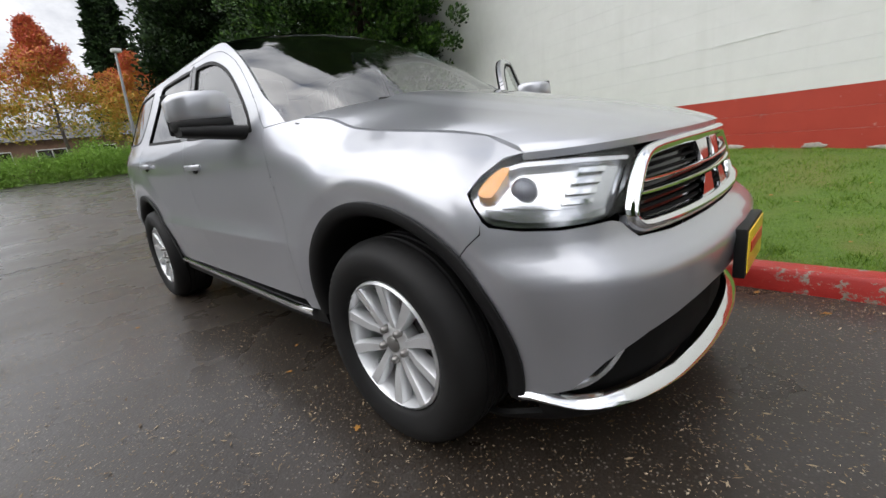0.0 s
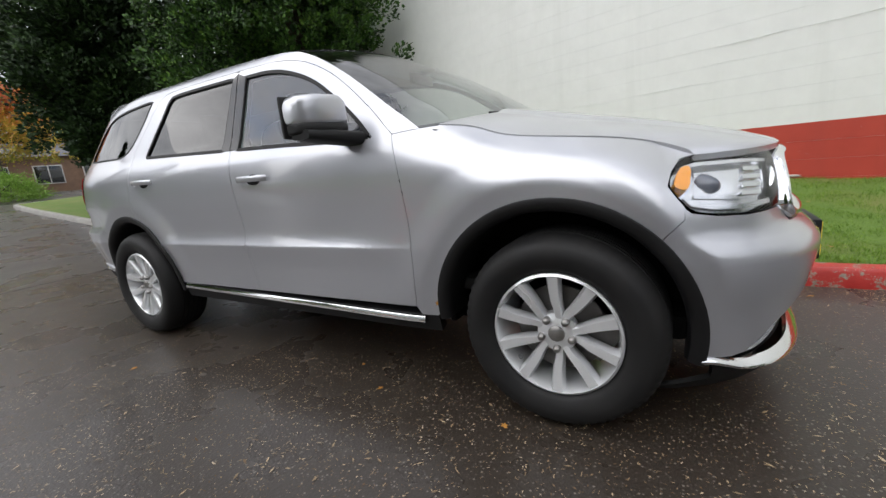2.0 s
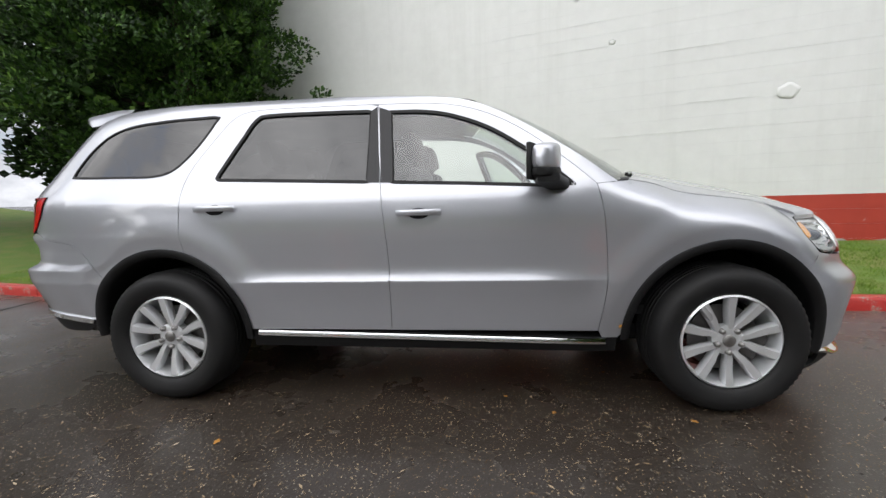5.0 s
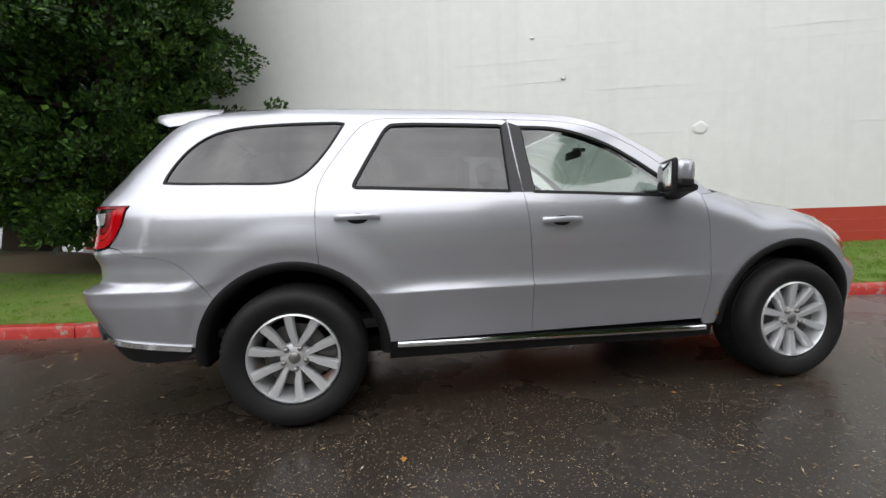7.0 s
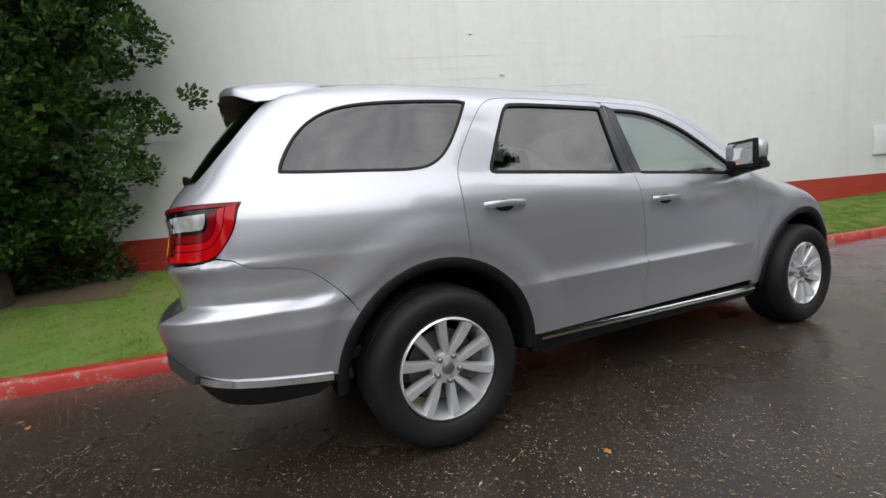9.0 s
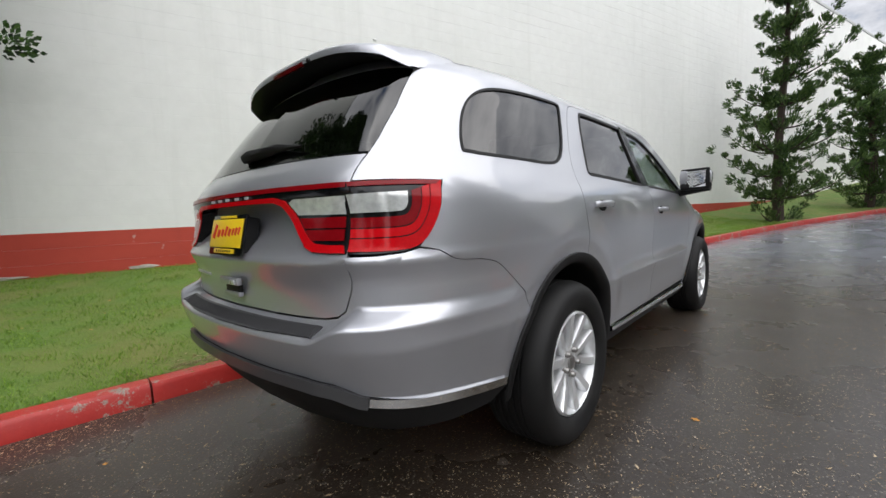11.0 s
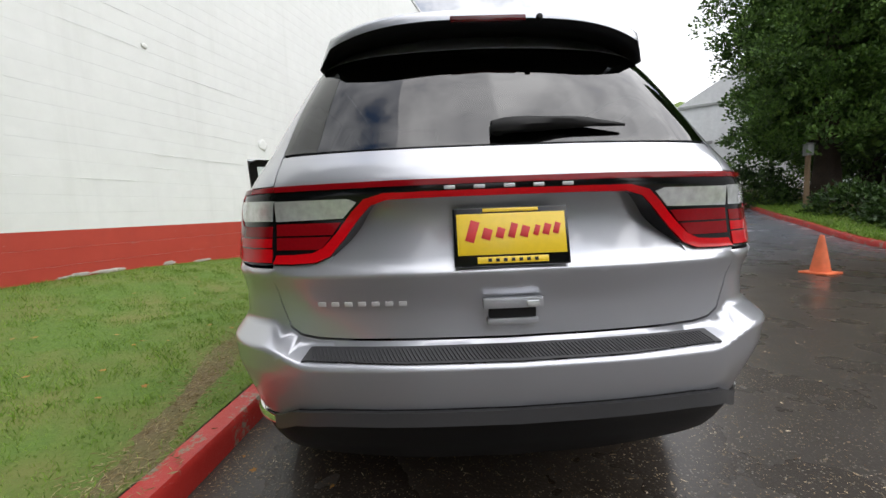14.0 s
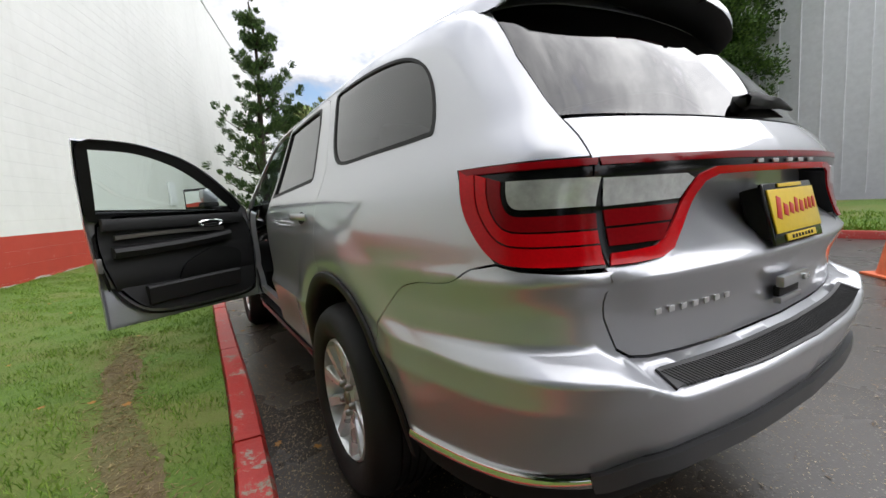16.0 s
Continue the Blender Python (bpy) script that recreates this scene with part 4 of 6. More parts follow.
BUMPER_CUT = [(-1.895, .712), (-1.955, .80), (-2.06, .90), (-2.15, .935), (-2.28, .950), (-2.345, .985)]
LAMP_OUT = [(5.318, 1.207), (5.35, 1.13), (5.385, 1.06), (5.425, 1.0)]

GLASS_F = flank([(-.175, 1.222), (.20, 1.205), (.60, 1.182), (.765, 1.185)]) + flank([(.765, 1.185), (.66, 1.28), (.50, 1.405), (.33, 1.512), (.14, 1.585), (-.02, 1.615), (-.205, 1.622)], True)
GLASS_R = flank([(-.305, 1.228), (-.305, 1.625)]) + flank([(-.33, 1.632), (-.6, 1.638), (-.90, 1.638), (-.985, 1.615), (-1.06, 1.50), (-1.14, 1.36), (-1.178, 1.285), (-1.16, 1.266)], True) + flank([(-1.1, 1.264), (-.7, 1.246)])
GLASS_Q = flank([(-1.215, 1.640), (-1.30, 1.50), (-1.385, 1.39), (-1.47, 1.325), (-1.58, 1.300), (-1.80, 1.303), (-2.09, 1.312), (-2.135, 1.335), (-2.06, 1.47), (-1.95, 1.565), (-1.80, 1.615), (-1.55, 1.637), (-1.26, 1.648)], True)


def side_of(sgn):
    return "near" if sgn > 0 else "far"


def wheel_at(x, y, sgn):
    w = new("wheel")
    w.parent = car
    w.matrix_basis = Matrix.Translation((x, y, .381)) @ Matrix.Rotation(0 if sgn > 0 else math.pi, 4, "Z") @ Matrix.Rotation(random.uniform(0, .6) + (.17 if x > 0 else .0), 4, "Y")
    return w


def wheel_meshes():
    prof = [(.240, .02), (.247, -.004), (.262, -.017), (.300, -.029), (.335, -.027), (.357, -.013), (.369, .006), (.376, .022), (.381, .04)]
    for yy in (.066, .100, .134, .168, .202):
        prof += [(.381, yy - .007), (.373, yy - .004), (.373, yy + .004), (.381, yy + .007)]
    prof += [(.381, .225), (.37, .245), (.34, .262), (.28, .255), (.240, .235)]

    def notch(i, j):
        return -.006 if (i % 2 and 5 <= j <= 8) else (.0012 if j in (2, 4) else 0)
    tyre = bm_of(*spun(prof, 128, wobble=notch))
    rim = bm_of(*spun([(.264, .018), (.262, -.002), (.252, -.008), (.246, .004), (.236, .05), (.225, .11), (.232, .22), (.262, .235)], 64))
    spokes = []
    for i in range(10):
        a0, a1 = .062, .248
        v = []
        lean = 1 if i % 2 else -1
        for r, w, y, k in ((a0, .018, .024, .010), (.105, .0205, .015, .008), (.135, .024, .009, .003), (.19, .0275, .003, .0), (a1, .031, -.005, 0)):
            k *= lean
            v += [(k - w, y + .018, r), (k - w * .66, y, r), (k + w * .66, y, r), (k + w, y + .018, r), (k + w * .8, y + .05, r), (k - w * .8, y + .05, r)]
        f = [(k * 6 + j, k * 6 + (j + 1) % 6, k * 6 + 6 + (j + 1) % 6, k * 6 + 6 + j) for k in range(4) for j in range(6)]
        b = bm_of(v, f)
        b.transform(Matrix.Rotation(math.pi * i / 5, 4, "Y"))
        spokes.append(b)
    hub = bm_of(*spun([(.0, .016), (.035, .018), (.06, .022), (.082, .030), (.088, .06), (.07, .10)], 40))
    rim = join(rim, hub, *spokes)
    rim.transform(Matrix.Diagonal((.918, 1, .918, 1)))
    soften(rim, 0)
    cap = bm_of(*spun([(0, .004), (.022, .006), (.03, .011), (.032, .02)], 28))
    nut = bm_of(*spun([(0, -.006), (.008, -.005), (.0135, .001), (.0155, .03)], 10))
    disc_b = bm_of(*spun([(.05, .085), (.17, .085), (.17, .10), (.05, .10)], 48))
    cal = box((.11, .07, .15), (.135, .105, .06), .012)
    out = {}
    for n, b, m in (("tyre", tyre, TYRE), ("rim", rim, ALLOY), ("centre_cap", cap, STEEL), ("lug_nut", nut, STEEL), ("brake_disc", disc_b, DARK_STEEL), ("brake_caliper", cal, DARK_STEEL)):
        me = bpy.data.meshes.new(n)
        b.to_mesh(me)
        b.free()
        me.materials.append(m)
        out[n] = me
    return out


WM = wheel_meshes()
for x in (1.521, -1.521):
    for sgn in (1, -1):
        w = wheel_at(x, -.925 * sgn, sgn)
        for n in ("tyre", "rim", "centre_cap", "brake_disc", "brake_caliper"):
            part(n, WM[n], None, w)
        for i in range(5):
            part("lug_nut", WM["lug_nut"], None, w, at=Matrix.Rotation(2 * math.pi * i / 5, 4, "Y") @ Matrix.Translation((0, .004, .060)))


def build_flank(sgn):
    lab = "silver metallic paint"
    # fender ahead of the doors
    xs = np.linspace(1.10, 1.95, 20)
    top = [(at_x(x, float(SEAM(x)) - .004), float(SEAM(x)) - .004) for x in xs]
    lamp_edge = [(.925, .990), (.985, .982), (1.03, .945), (1.05, .905), (1.03, .872), (1.005, .838)]
    fender = flank(SEAM_FRONT, True) + flank([(.985, 1.195), (1.06, 1.20)]) + top + lamp_edge + flank([(1.93, .80), (1.868, .735)]) + \
        arch(ARCH_F, ARCH_Z, ARCH_RAD, 43, 179) + flank([(.99, .385), (.91, .385)])
    part("fender", skin_mesh("fender", [fender], PAINT, sgn=sgn), None, car)
    # quarter panel with the roof rail
    quarter = flank(RAIL, True) + tail([(-.60, 1.735), (-.580, 1.70), (-.580, 1.655), (-.598, 1.60), (-.632, 1.48), (-.652, 1.36), (-.657, 1.305), (-.663, 1.211)]) + [(5.60, 1.210), (5.50, 1.210)] + LAMP_OUT + \
        flank(BUMPER_CUT[::-1], True) + arch(ARCH_R, ARCH_Z, ARCH_RAD, 139.5, 72) + flank(DOOR_TOP_R[::-1], True) + flank(DOOR_TOP_F[::-1], True)
    part("quarter_panel", skin_mesh("quarter_panel", [quarter, GLASS_Q], PAINT, sgn=sgn), None, car)
    part("quarter_window", skin_mesh("quarter_window", [GLASS_Q], DARK_GLASS, off=-.004, gap=.0, depth=0, sgn=sgn), None, car, "dark privacy glass")
    part("window_seal", skin_mesh("window_seal", [shrunk(dense(GLASS_Q, .02), -.004), shrunk(dense(GLASS_Q, .02), .009)], RUBBER, off=.0015, gap=0, depth=.008, step=.02, sgn=sgn), None, car)
    # arch mouldings, wheel wells
    for cx, a0, a1 in ((ARCH_F, -12, 182), (ARCH_R, -3, 183)):
        n = 40
        ang = np.linspace(radians(a0), radians(a1), n)
        sec = [(.502, .004), (.500, .012), (.488, .015), (.468, .010), (.452, -.004), (.448, -.03), (.448, -.30)]
        verts = []
        for a in ang:
            for r, o in sec:
                x, z = cx + r * math.cos(a), ARCH_Z + r * math.sin(a)
                s = at_x(x, z)
                p = skin(s * sgn, z)
                q = -skin_normal(s * sgn, z)
                verts.append(p + q * o if o > -.1 else np.array([p[0], p[1] * .62, p[2]]))
        m = len(sec)
        faces = [(i * m + j, i * m + j + 1, (i + 1) * m + j + 1, (i + 1) * m + j) for i in range(n - 1) for j in range(m - 1)]
        part("arch_moulding", bm_of(verts, faces), BLACK, car, "black plastic wheel arch moulding")
        inner = box((1.0, .04, .54), (cx, -.545 * sgn, .69), .01)
        part("wheel_well", inner, DARK, car)
        for ahead in (-.485, .485):
            part("well_liner", box((.03, .40, .26), (cx + ahead, -.60 * sgn, .46), .01), DARK, car)
    # sill and its bright strip
    sill = flank([(-1.02, .425), (.905, .385), (.99, .385), (.99, .30), (-1.02, .32)])
    part("sill", skin_mesh("sill", [sill], BLACK, off=-.006, sgn=sgn, depth=.05), None, car, "black plastic sill")
    path = [tuple(skin(at_x(x, z) * sgn, z) + -skin_normal(at_x(x, z) * sgn, z) * .004) for x, z in zip(np.linspace(-.975, .925, 24), np.linspace(.408, .366, 24))]
    part("sill_strip", swept(path, [(-.008, -.016), (.012, -.013), (.014, .0), (.006, .014), (-.008, .016)]), CHROME, car, "bright chrome sill strip")
    path = [tuple(skin(s * sgn, z) + -skin_normal(s * sgn, z) * .004) for s, z in zip(np.linspace(at_x(-2.03, .462), 5.60, 20), np.linspace(.462, .512, 20))]
    part("bumper_strip", swept(path, [(-.008, -.014), (.010, -.011), (.012, .0), (.006, .011), (-.008, .014)]), CHROME, car, "bright chrome bumper strip")
    # front and rear lamps
    front_lamp(sgn)
    rear_lamp(sgn)
    front = build_door(sgn, True)
    build_door(sgn, False)
    return front


def front_lamp(sgn):
    out = [(.925, .992), (.985, .982), (1.028, .945), (1.047, .905), (1.027, .874), (.985, .822), (.90, .806), (.80, .800), (.632, .804), (.584, .88), (.545, .982), (.70, .990), (.82, .994)]
    out = rounded(out)
    bowl = part("headlamp", skin_mesh("headlamp", [out], REFLECTOR, off=-.036, gap=.001, depth=-.036, sgn=sgn), None, car, "clear headlamp with chrome reflectors and amber corner")
    part("lamp_cover", skin_mesh("lamp_cover", [out], LAMP_GLASS, off=.003, gap=.001, depth=.0, sgn=sgn), None, bowl)
    part("reflector", skin_mesh("reflector", [[(.93, .965), (.95, .87), (.80, .85), (.675, .85), (.62, .90), (.60, .955), (.75, .968)]], REFLECTOR, off=-.030, gap=0, depth=.004, sgn=sgn), None, bowl)
    part("light_bar", skin_mesh("light_bar", [[(1.0, .868), (.975, .84), (.90, .822), (.80, .815), (.665, .818), (.66, .834), (.80, .832), (.90, .840), (.965, .860)]], REFLECTOR, off=-.012, gap=0, depth=.02, sgn=sgn), None, bowl, "pale light-guide bar")
    part("upper_bar", skin_mesh("upper_bar", [[(.98, .968), (.92, .976), (.75, .972), (.565, .958), (.57, .948), (.75, .961), (.92, .965), (.975, .957)]], REFLECTOR, off=-.014, gap=0, depth=.02, sgn=sgn), None, bowl)
    part("amber_lamp", skin_mesh("amber_lamp", [rounded([(.948, .962), (.985, .963), (1.015, .935), (1.026, .905), (1.005, .893), (.975, .893)], 1)], AMBER, off=-.006, gap=0, depth=.03, sgn=sgn), None, bowl, "amber turn lamp")
    lens = bm_of(*spun([(0, -.03), (.014, -.027), (.026, -.014), (.032, .004), (.037, .012), (.039, .03)], 28, "x"))
    p = skin(.885 * sgn, .908) + skin_normal(.885 * sgn, .908) * .03
    part("projector", lens, PROJECTOR, bowl, at=Matrix.Translation(p) @ Matrix.Rotation(math.pi + radians(-38 * sgn), 4, "Z"))
    for i in range(4):
        s = .70 + .012 * i
        z = .945 - .026 * i
        part("vane", skin_mesh("vane", [[(s - .045, z), (s + .05, z + .006), (s + .05, z - .006), (s - .045, z - .013)]], CHROME, off=-.02, gap=0, depth=.02, step=.02, sgn=sgn), None, bowl)


def rear_lamp(sgn):
    """Wrap-round lamp: nested red bands that turn up its outer end, round a white insert."""
    out = tail([(-.6645, 1.2065)]) + [(5.50, 1.207)] + LAMP_OUT + [(5.47, .988), (5.55, .982)] + tail([(-.6685, .983), (-.6685, 1.10)])
    base = part("tail_lamp", skin_mesh("tail_lamp", [out], GLOSS_BLACK, off=.004, gap=.001, depth=.03, sgn=sgn), None, car, "red wrap-round tail lamp with white insert")
    edge = 5.645
    outer = np.array([(5.328, 1.203), (5.345, 1.155), (5.372, 1.09), (5.405, 1.03), (5.435, 1.003), (5.475, .993), (5.53, .990), (edge, .990)])
    inner = np.array([(5.452, 1.168), (5.456, 1.150), (5.462, 1.132), (5.472, 1.116), (5.484, 1.109), (5.50, 1.107), (5.54, 1.106), (edge, 1.106)])

    def band(k):
        return curve(outer + (inner - outer) * k, 5).tolist()
    for k0, k1, m in ((.0, .34, RED_LENS), (.375, .60, RED_LENS), (.635, .90, DEEP_RED)):
        part("red_lens", skin_mesh("red_lens", [band(k0) + band(k1)[::-1]], m, off=.008 - .001 * k0, gap=0, depth=.006, step=.016, sgn=sgn), None, base)
    top = [(edge - .012, 1.2035), (5.50, 1.204), (5.328, 1.2035), (5.352, 1.190), (5.50, 1.190), (edge - .012, 1.190)]
    part("red_top_band", skin_mesh("red_top_band", [top], DEEP_RED, off=.0085, gap=0, depth=.006, step=.016, sgn=sgn), None, base)
    white = curve(inner + (-.0, .003), 5).tolist() + [(edge, 1.168)]
    part("white_lens", skin_mesh("white_lens", [white], CLEAR_LENS, off=.008, gap=.001, depth=.006, step=.016, sgn=sgn), None, base)


def build_door(sgn, is_front):
    """One side door; the driver's stands open on its hinges."""
    hinge = skin(at_x(.88, .9) * sgn, .9)
    hinge = Matrix.Translation((hinge[0], hinge[1], 0))
    move, back = Matrix(), Matrix()
    if is_front and sgn < 0:
        move, back = hinge @ Matrix.Rotation(radians(OPEN), 4, "Z"), hinge.inverted()
    if is_front:
        outline = flank(SEAM_FRONT, True) + flank(DOOR_TOP_F, True)[1:] + flank(SEAM_MID[::-1], True)[1:]
        pane, dark = GLASS_F, CLEAR_GLASS
    else:
        outline = flank(SEAM_MID, True) + flank(DOOR_TOP_R, True)[1:] + arch(ARCH_R, ARCH_Z, ARCH_RAD, 72, 4)[1:] + flank([(-1.015, .425)])
        pane, dark = GLASS_R, DARK_GLASS

    def fit_in(me):
        me.transform(back)
        return me
    name = "front_door" if is_front else "rear_door"
    text = ("open silver driver door with black inner trim" if sgn < 0 else "closed silver front door") if is_front else "closed silver rear door"
    door = part(name, fit_in(skin_mesh(name, [outline, pane], PAINT, sgn=sgn, depth=.03)), None, car, text, at=move)
    part("window_pane", fit_in(skin_mesh("window_pane", [pane], dark, off=-.008, gap=-.004, depth=0, sgn=sgn)), None, door, "clear window glass" if is_front else "dark privacy glass")
    rim = dense(pane, .02)
    part("window_seal", fit_in(skin_mesh("window_seal", [shrunk(rim, -.006), shrunk(rim, .012)], RUBBER, off=.0015, gap=0, depth=.012, step=.02, sgn=sgn)), None, door)
    # gloss pillar cover beside the middle seam
    if is_front:
        post = flank([(-.2345, 1.225), (-.17, 1.224), (-.198, 1.622), (-.266, 1.648)])
    else:
        post = flank([(-.2405, 1.225), (-.31, 1.228), (-.31, 1.628), (-.276, 1.652)])
    part("pillar_cover", fit_in(skin_mesh("pillar_cover", [post], GLOSS_BLACK, off=.003, gap=0, depth=.005, sgn=sgn)), None, door)
    # inner trim
    if is_front:
        low = rounded(flank([(.80, .49), (.85, .60), (.87, .9), (.82, 1.19), (.40, 1.20), (-.17, 1.215), (-.185, 1.0), (-.16, .80), (-.06, .60), (.08, .49), (.4, .475)]), 2)
        frame_in = [shrunk(dense(outline, .03), .020), shrunk(rim, .004)]
    else:
        low = flank([(-.26, .47), (-.27, 1.21), (-1.16, 1.25), (-1.30, 1.0), (-1.02, .6), (-.98, .47)])
        frame_in = [shrunk(dense(outline, .03), .020), shrunk(rim, .004)]
    part("inner_panel", fit_in(skin_mesh("inner_panel", [low], DOOR_TRIM, off=-.085, gap=0, depth=-.05, sgn=sgn)), None, door, "black padded inner trim")
    part("inner_frame", fit_in(skin_mesh("inner_frame", frame_in, PAINT, off=-.035, gap=0, depth=0, sgn=sgn)), None, door, "silver inner door edge")
    part("window_frame", fit_in(skin_mesh("window_frame", [shrunk(rim, -.058), shrunk(rim, .005)], BLACK, off=-.050, gap=0, depth=-.02, sgn=sgn)), None, door, "black inner window frame")
    if is_front:
        def inner(points, depth):
            return [tuple(skin(at_x(x, z) * sgn, z) + skin_normal(at_x(x, z) * sgn, z) * depth) for x, z in points]

        def trim(name, b, m, label=""):
            me = bpy.data.meshes.new(name)
            b.to_mesh(me)
            b.free()
            return part(name, fit_in(me), m, door, label)
        k = np.linspace(0, 1, 16)
        trim("upper_roll", swept(inner([(-.16 + .94 * q, 1.175 - .02 * q) for q in k], .10), [(-.03, -.05), (.022, -.045), (.034, .0), (.024, .03), (-.03, .034)]), DOOR_TRIM, "soft black upper door roll")
        trim("trim_strip", swept(inner([(-.10 + .72 * q, 1.045 + .012 * math.sin(q * 3)) for q in k], .112), [(-.02, -.016 * 1.0), (.016, -.013), (.018, .012), (-.02, .016)]), STEEL, "brushed metal trim strip")
        trim("armrest", swept(inner([(-.12 + .78 * q, .945 + .05 * q * q) for q in k], .122), [(-.05, -.05), (.02, -.042), (.042, -.004), (.030, .022), (-.05, .034)]), DOOR_TRIM, "black padded armrest")
        trim("door_pocket", swept(inner([(.04 + .66 * q, .60 + .02 * q) for q in k], .108), [(-.03, -.075), (.018, -.062), (.036, .05), (.024, .066), (-.03, .066)]), DOOR_TRIM, "black door pocket")
        mesh = rounded(flank([(.72, .70), (.74, .86), (.52, .90), (.30, .80), (.24, .70), (.45, .68)]), 2)
        part("speaker_mesh", fit_in(skin_mesh("speaker_mesh", [mesh], RUBBER, off=-.118, gap=0, depth=-.02, step=.025, sgn=sgn)), None, door, "black speaker mesh")
        pull = [(.52 + .085 * math.cos(a), 1.112 + .034 * math.sin(a)) for a in np.linspace(0, 2 * math.pi, 28, endpoint=False)]
        trim("handle_bezel", swept(inner(pull, .136), disc(.010, 8), True), CHROME, "chrome inner handle surround")
        trim("inner_handle", swept(inner([(.46 + .12 * q, 1.108) for q in k], .140), [(-.006, -.012), (.006, -.012), (.008, .0), (.006, .012), (-.006, .012)]), CHROME, "chrome inner handle")
        if sgn < 0:
            seal = rounded(flank([(.83, .455), (.868, .60), (.885, .9), (.84, 1.17), (-.205, 1.20), (-.20, .80), (-.10, .58), (.06, .455), (.4, .44)]), 2)
            part("door_seal", fit_in(skin_mesh("door_seal", [seal, shrunk(dense(seal, .02), .018)], RUBBER, off=-.052, gap=0, depth=.012, step=.02, sgn=sgn)), None, door, "black rubber door seal")
            p = skin(at_x(-.19, .86) * sgn, .86) + skin_normal(at_x(-.19, .86) * sgn, .86) * .045
            trim("door_latch", box((.03, .05, .10), tuple(p), .006), STEEL, "steel door latch")
    # pull handle
    hx, hz = (-.03, 1.062) if is_front else (-1.16, 1.108)
    # flat dark disc: the shade of the grip's hollow put into colour
    cup = flank([(hx + .055 * math.cos(a), hz - .004 + .028 * math.sin(a)) for a in np.linspace(0, 2 * math.pi, 20, endpoint=False)])
    part("cup_shade", fit_in(skin_mesh("cup_shade", [cup], DARK, off=.002, gap=0, depth=.002, step=.02, sgn=sgn)), None, door)
    grip = []
    for i, x in enumerate(np.linspace(hx - .115, hx + .115, 15)):
        b = math.sin(math.pi * i / 14) ** .5
        grip.append(tuple(skin(at_x(x, hz) * sgn, hz) + -skin_normal(at_x(x, hz) * sgn, hz) * (.010 + .030 * b)))
    me = bpy.data.meshes.new("door_handle")
    b = swept(grip, [(.007 * math.cos(a), .016 * math.sin(a)) for a in np.linspace(0, 2 * math.pi, 10, endpoint=False)])
    b.to_mesh(me)
    b.free()
    part("door_handle", fit_in(me), PAINT, door, "silver pull handle")
    if is_front:
        build_mirror(sgn, door, fit_in)
    return door


def build_mirror(sgn, door, fit_in):
    y = -1.0 * sgn

    def shell(rings):
        verts, faces, m = [], [], 20
        for yy, cx, cz, hx, hz, e in rings:
            for j in range(m):
                a = 2 * math.pi * j / m
                c, s = math.cos(a), math.sin(a)
                verts.append((cx + hx * math.copysign(abs(c) ** e, c), yy * y, cz + hz * math.copysign(abs(s) ** e, s)))
        n = len(rings)
        faces = [(i * m + j, i * m + (j + 1) % m, (i + 1) * m + (j + 1) % m, (i + 1) * m + j) for i in range(n - 1) for j in range(m)]
        faces += [tuple(range(m)), tuple(range((n - 1) * m, n * m))]
        return bm_of(verts, faces)

    def put(name, b, m, label=""):
        me = bpy.data.meshes.new(name)
        b.to_mesh(me)
        b.free()
        me.materials.append(m)
        part(name, fit_in(me), None, door, label)
    put("mirror_cap", shell([(.925, .615, 1.300, .035, .04, .6), (.935, .615, 1.302, .058, .062, .55), (.97, .618, 1.306, .066, .067, .5), (1.08, .600, 1.306, .064, .066, .5), (1.138, .578, 1.303, .052, .058, .55), (1.156, .570, 1.300, .03, .04, .6)]), PAINT, "silver door mirror housing")
    put("mirror_skirt", shell([(.928, .615, 1.232, .04, .022, .6), (.94, .615, 1.232, .062, .030, .55), (.97, .617, 1.232, .068, .032, .5), (1.08, .600, 1.234, .066, .030, .5), (1.136, .578, 1.238, .052, .026, .55), (1.150, .572, 1.24, .03, .018, .6)]), BLACK, "black lower mirror housing")
    put("mirror_base", shell([(.865, .69, 1.180, .05, .034, .6), (.93, .67, 1.190, .062, .030, .6), (1.05, .615, 1.205, .066, .026, .5), (1.14, .60, 1.212, .05, .02, .6)]), BLACK, "black mirror foot")
    put("mirror_rim", box((.024, .222, .168), (.548, 1.042 * y, 1.288), .010, turn=Matrix.Rotation(radians(-20 * sgn), 4, "Z")), BLACK)
    put("mirror_glass", box((.006, .180, .128), (.535, 1.038 * y, 1.288), .002, turn=Matrix.Rotation(radians(-20 * sgn), 4, "Z")), MIRROR_GLASS)


OPEN = -67
RAIL_C = curve(RAIL, 14)


def rail_at(x):
    """Height of the roof rail, and half the roof's width there."""
    z = float(np.interp(-x, -RAIL_C[:, 0], RAIL_C[:, 1]))
    return z, -float(skin(at_x(x, z), z)[1])


def grid_mesh(name, rows, material, flip=False, smooth=True):
    v = np.array(rows)
    n, m = v.shape[:2]
    i = (np.arange(n - 1)[:, None] * m + np.arange(m - 1)[None, :]).ravel()
    f = np.stack([i, i + 1, i + m + 1, i + m], 1)
    return fast_mesh(name, v.reshape(-1, 3), f[:, ::-1] if flip else f, material, smooth)


def roof_crown(x):
    """How far the roof rises from its rails to its middle."""
    return .045 + .037 * float(ease((-x - .6) / 1.3))


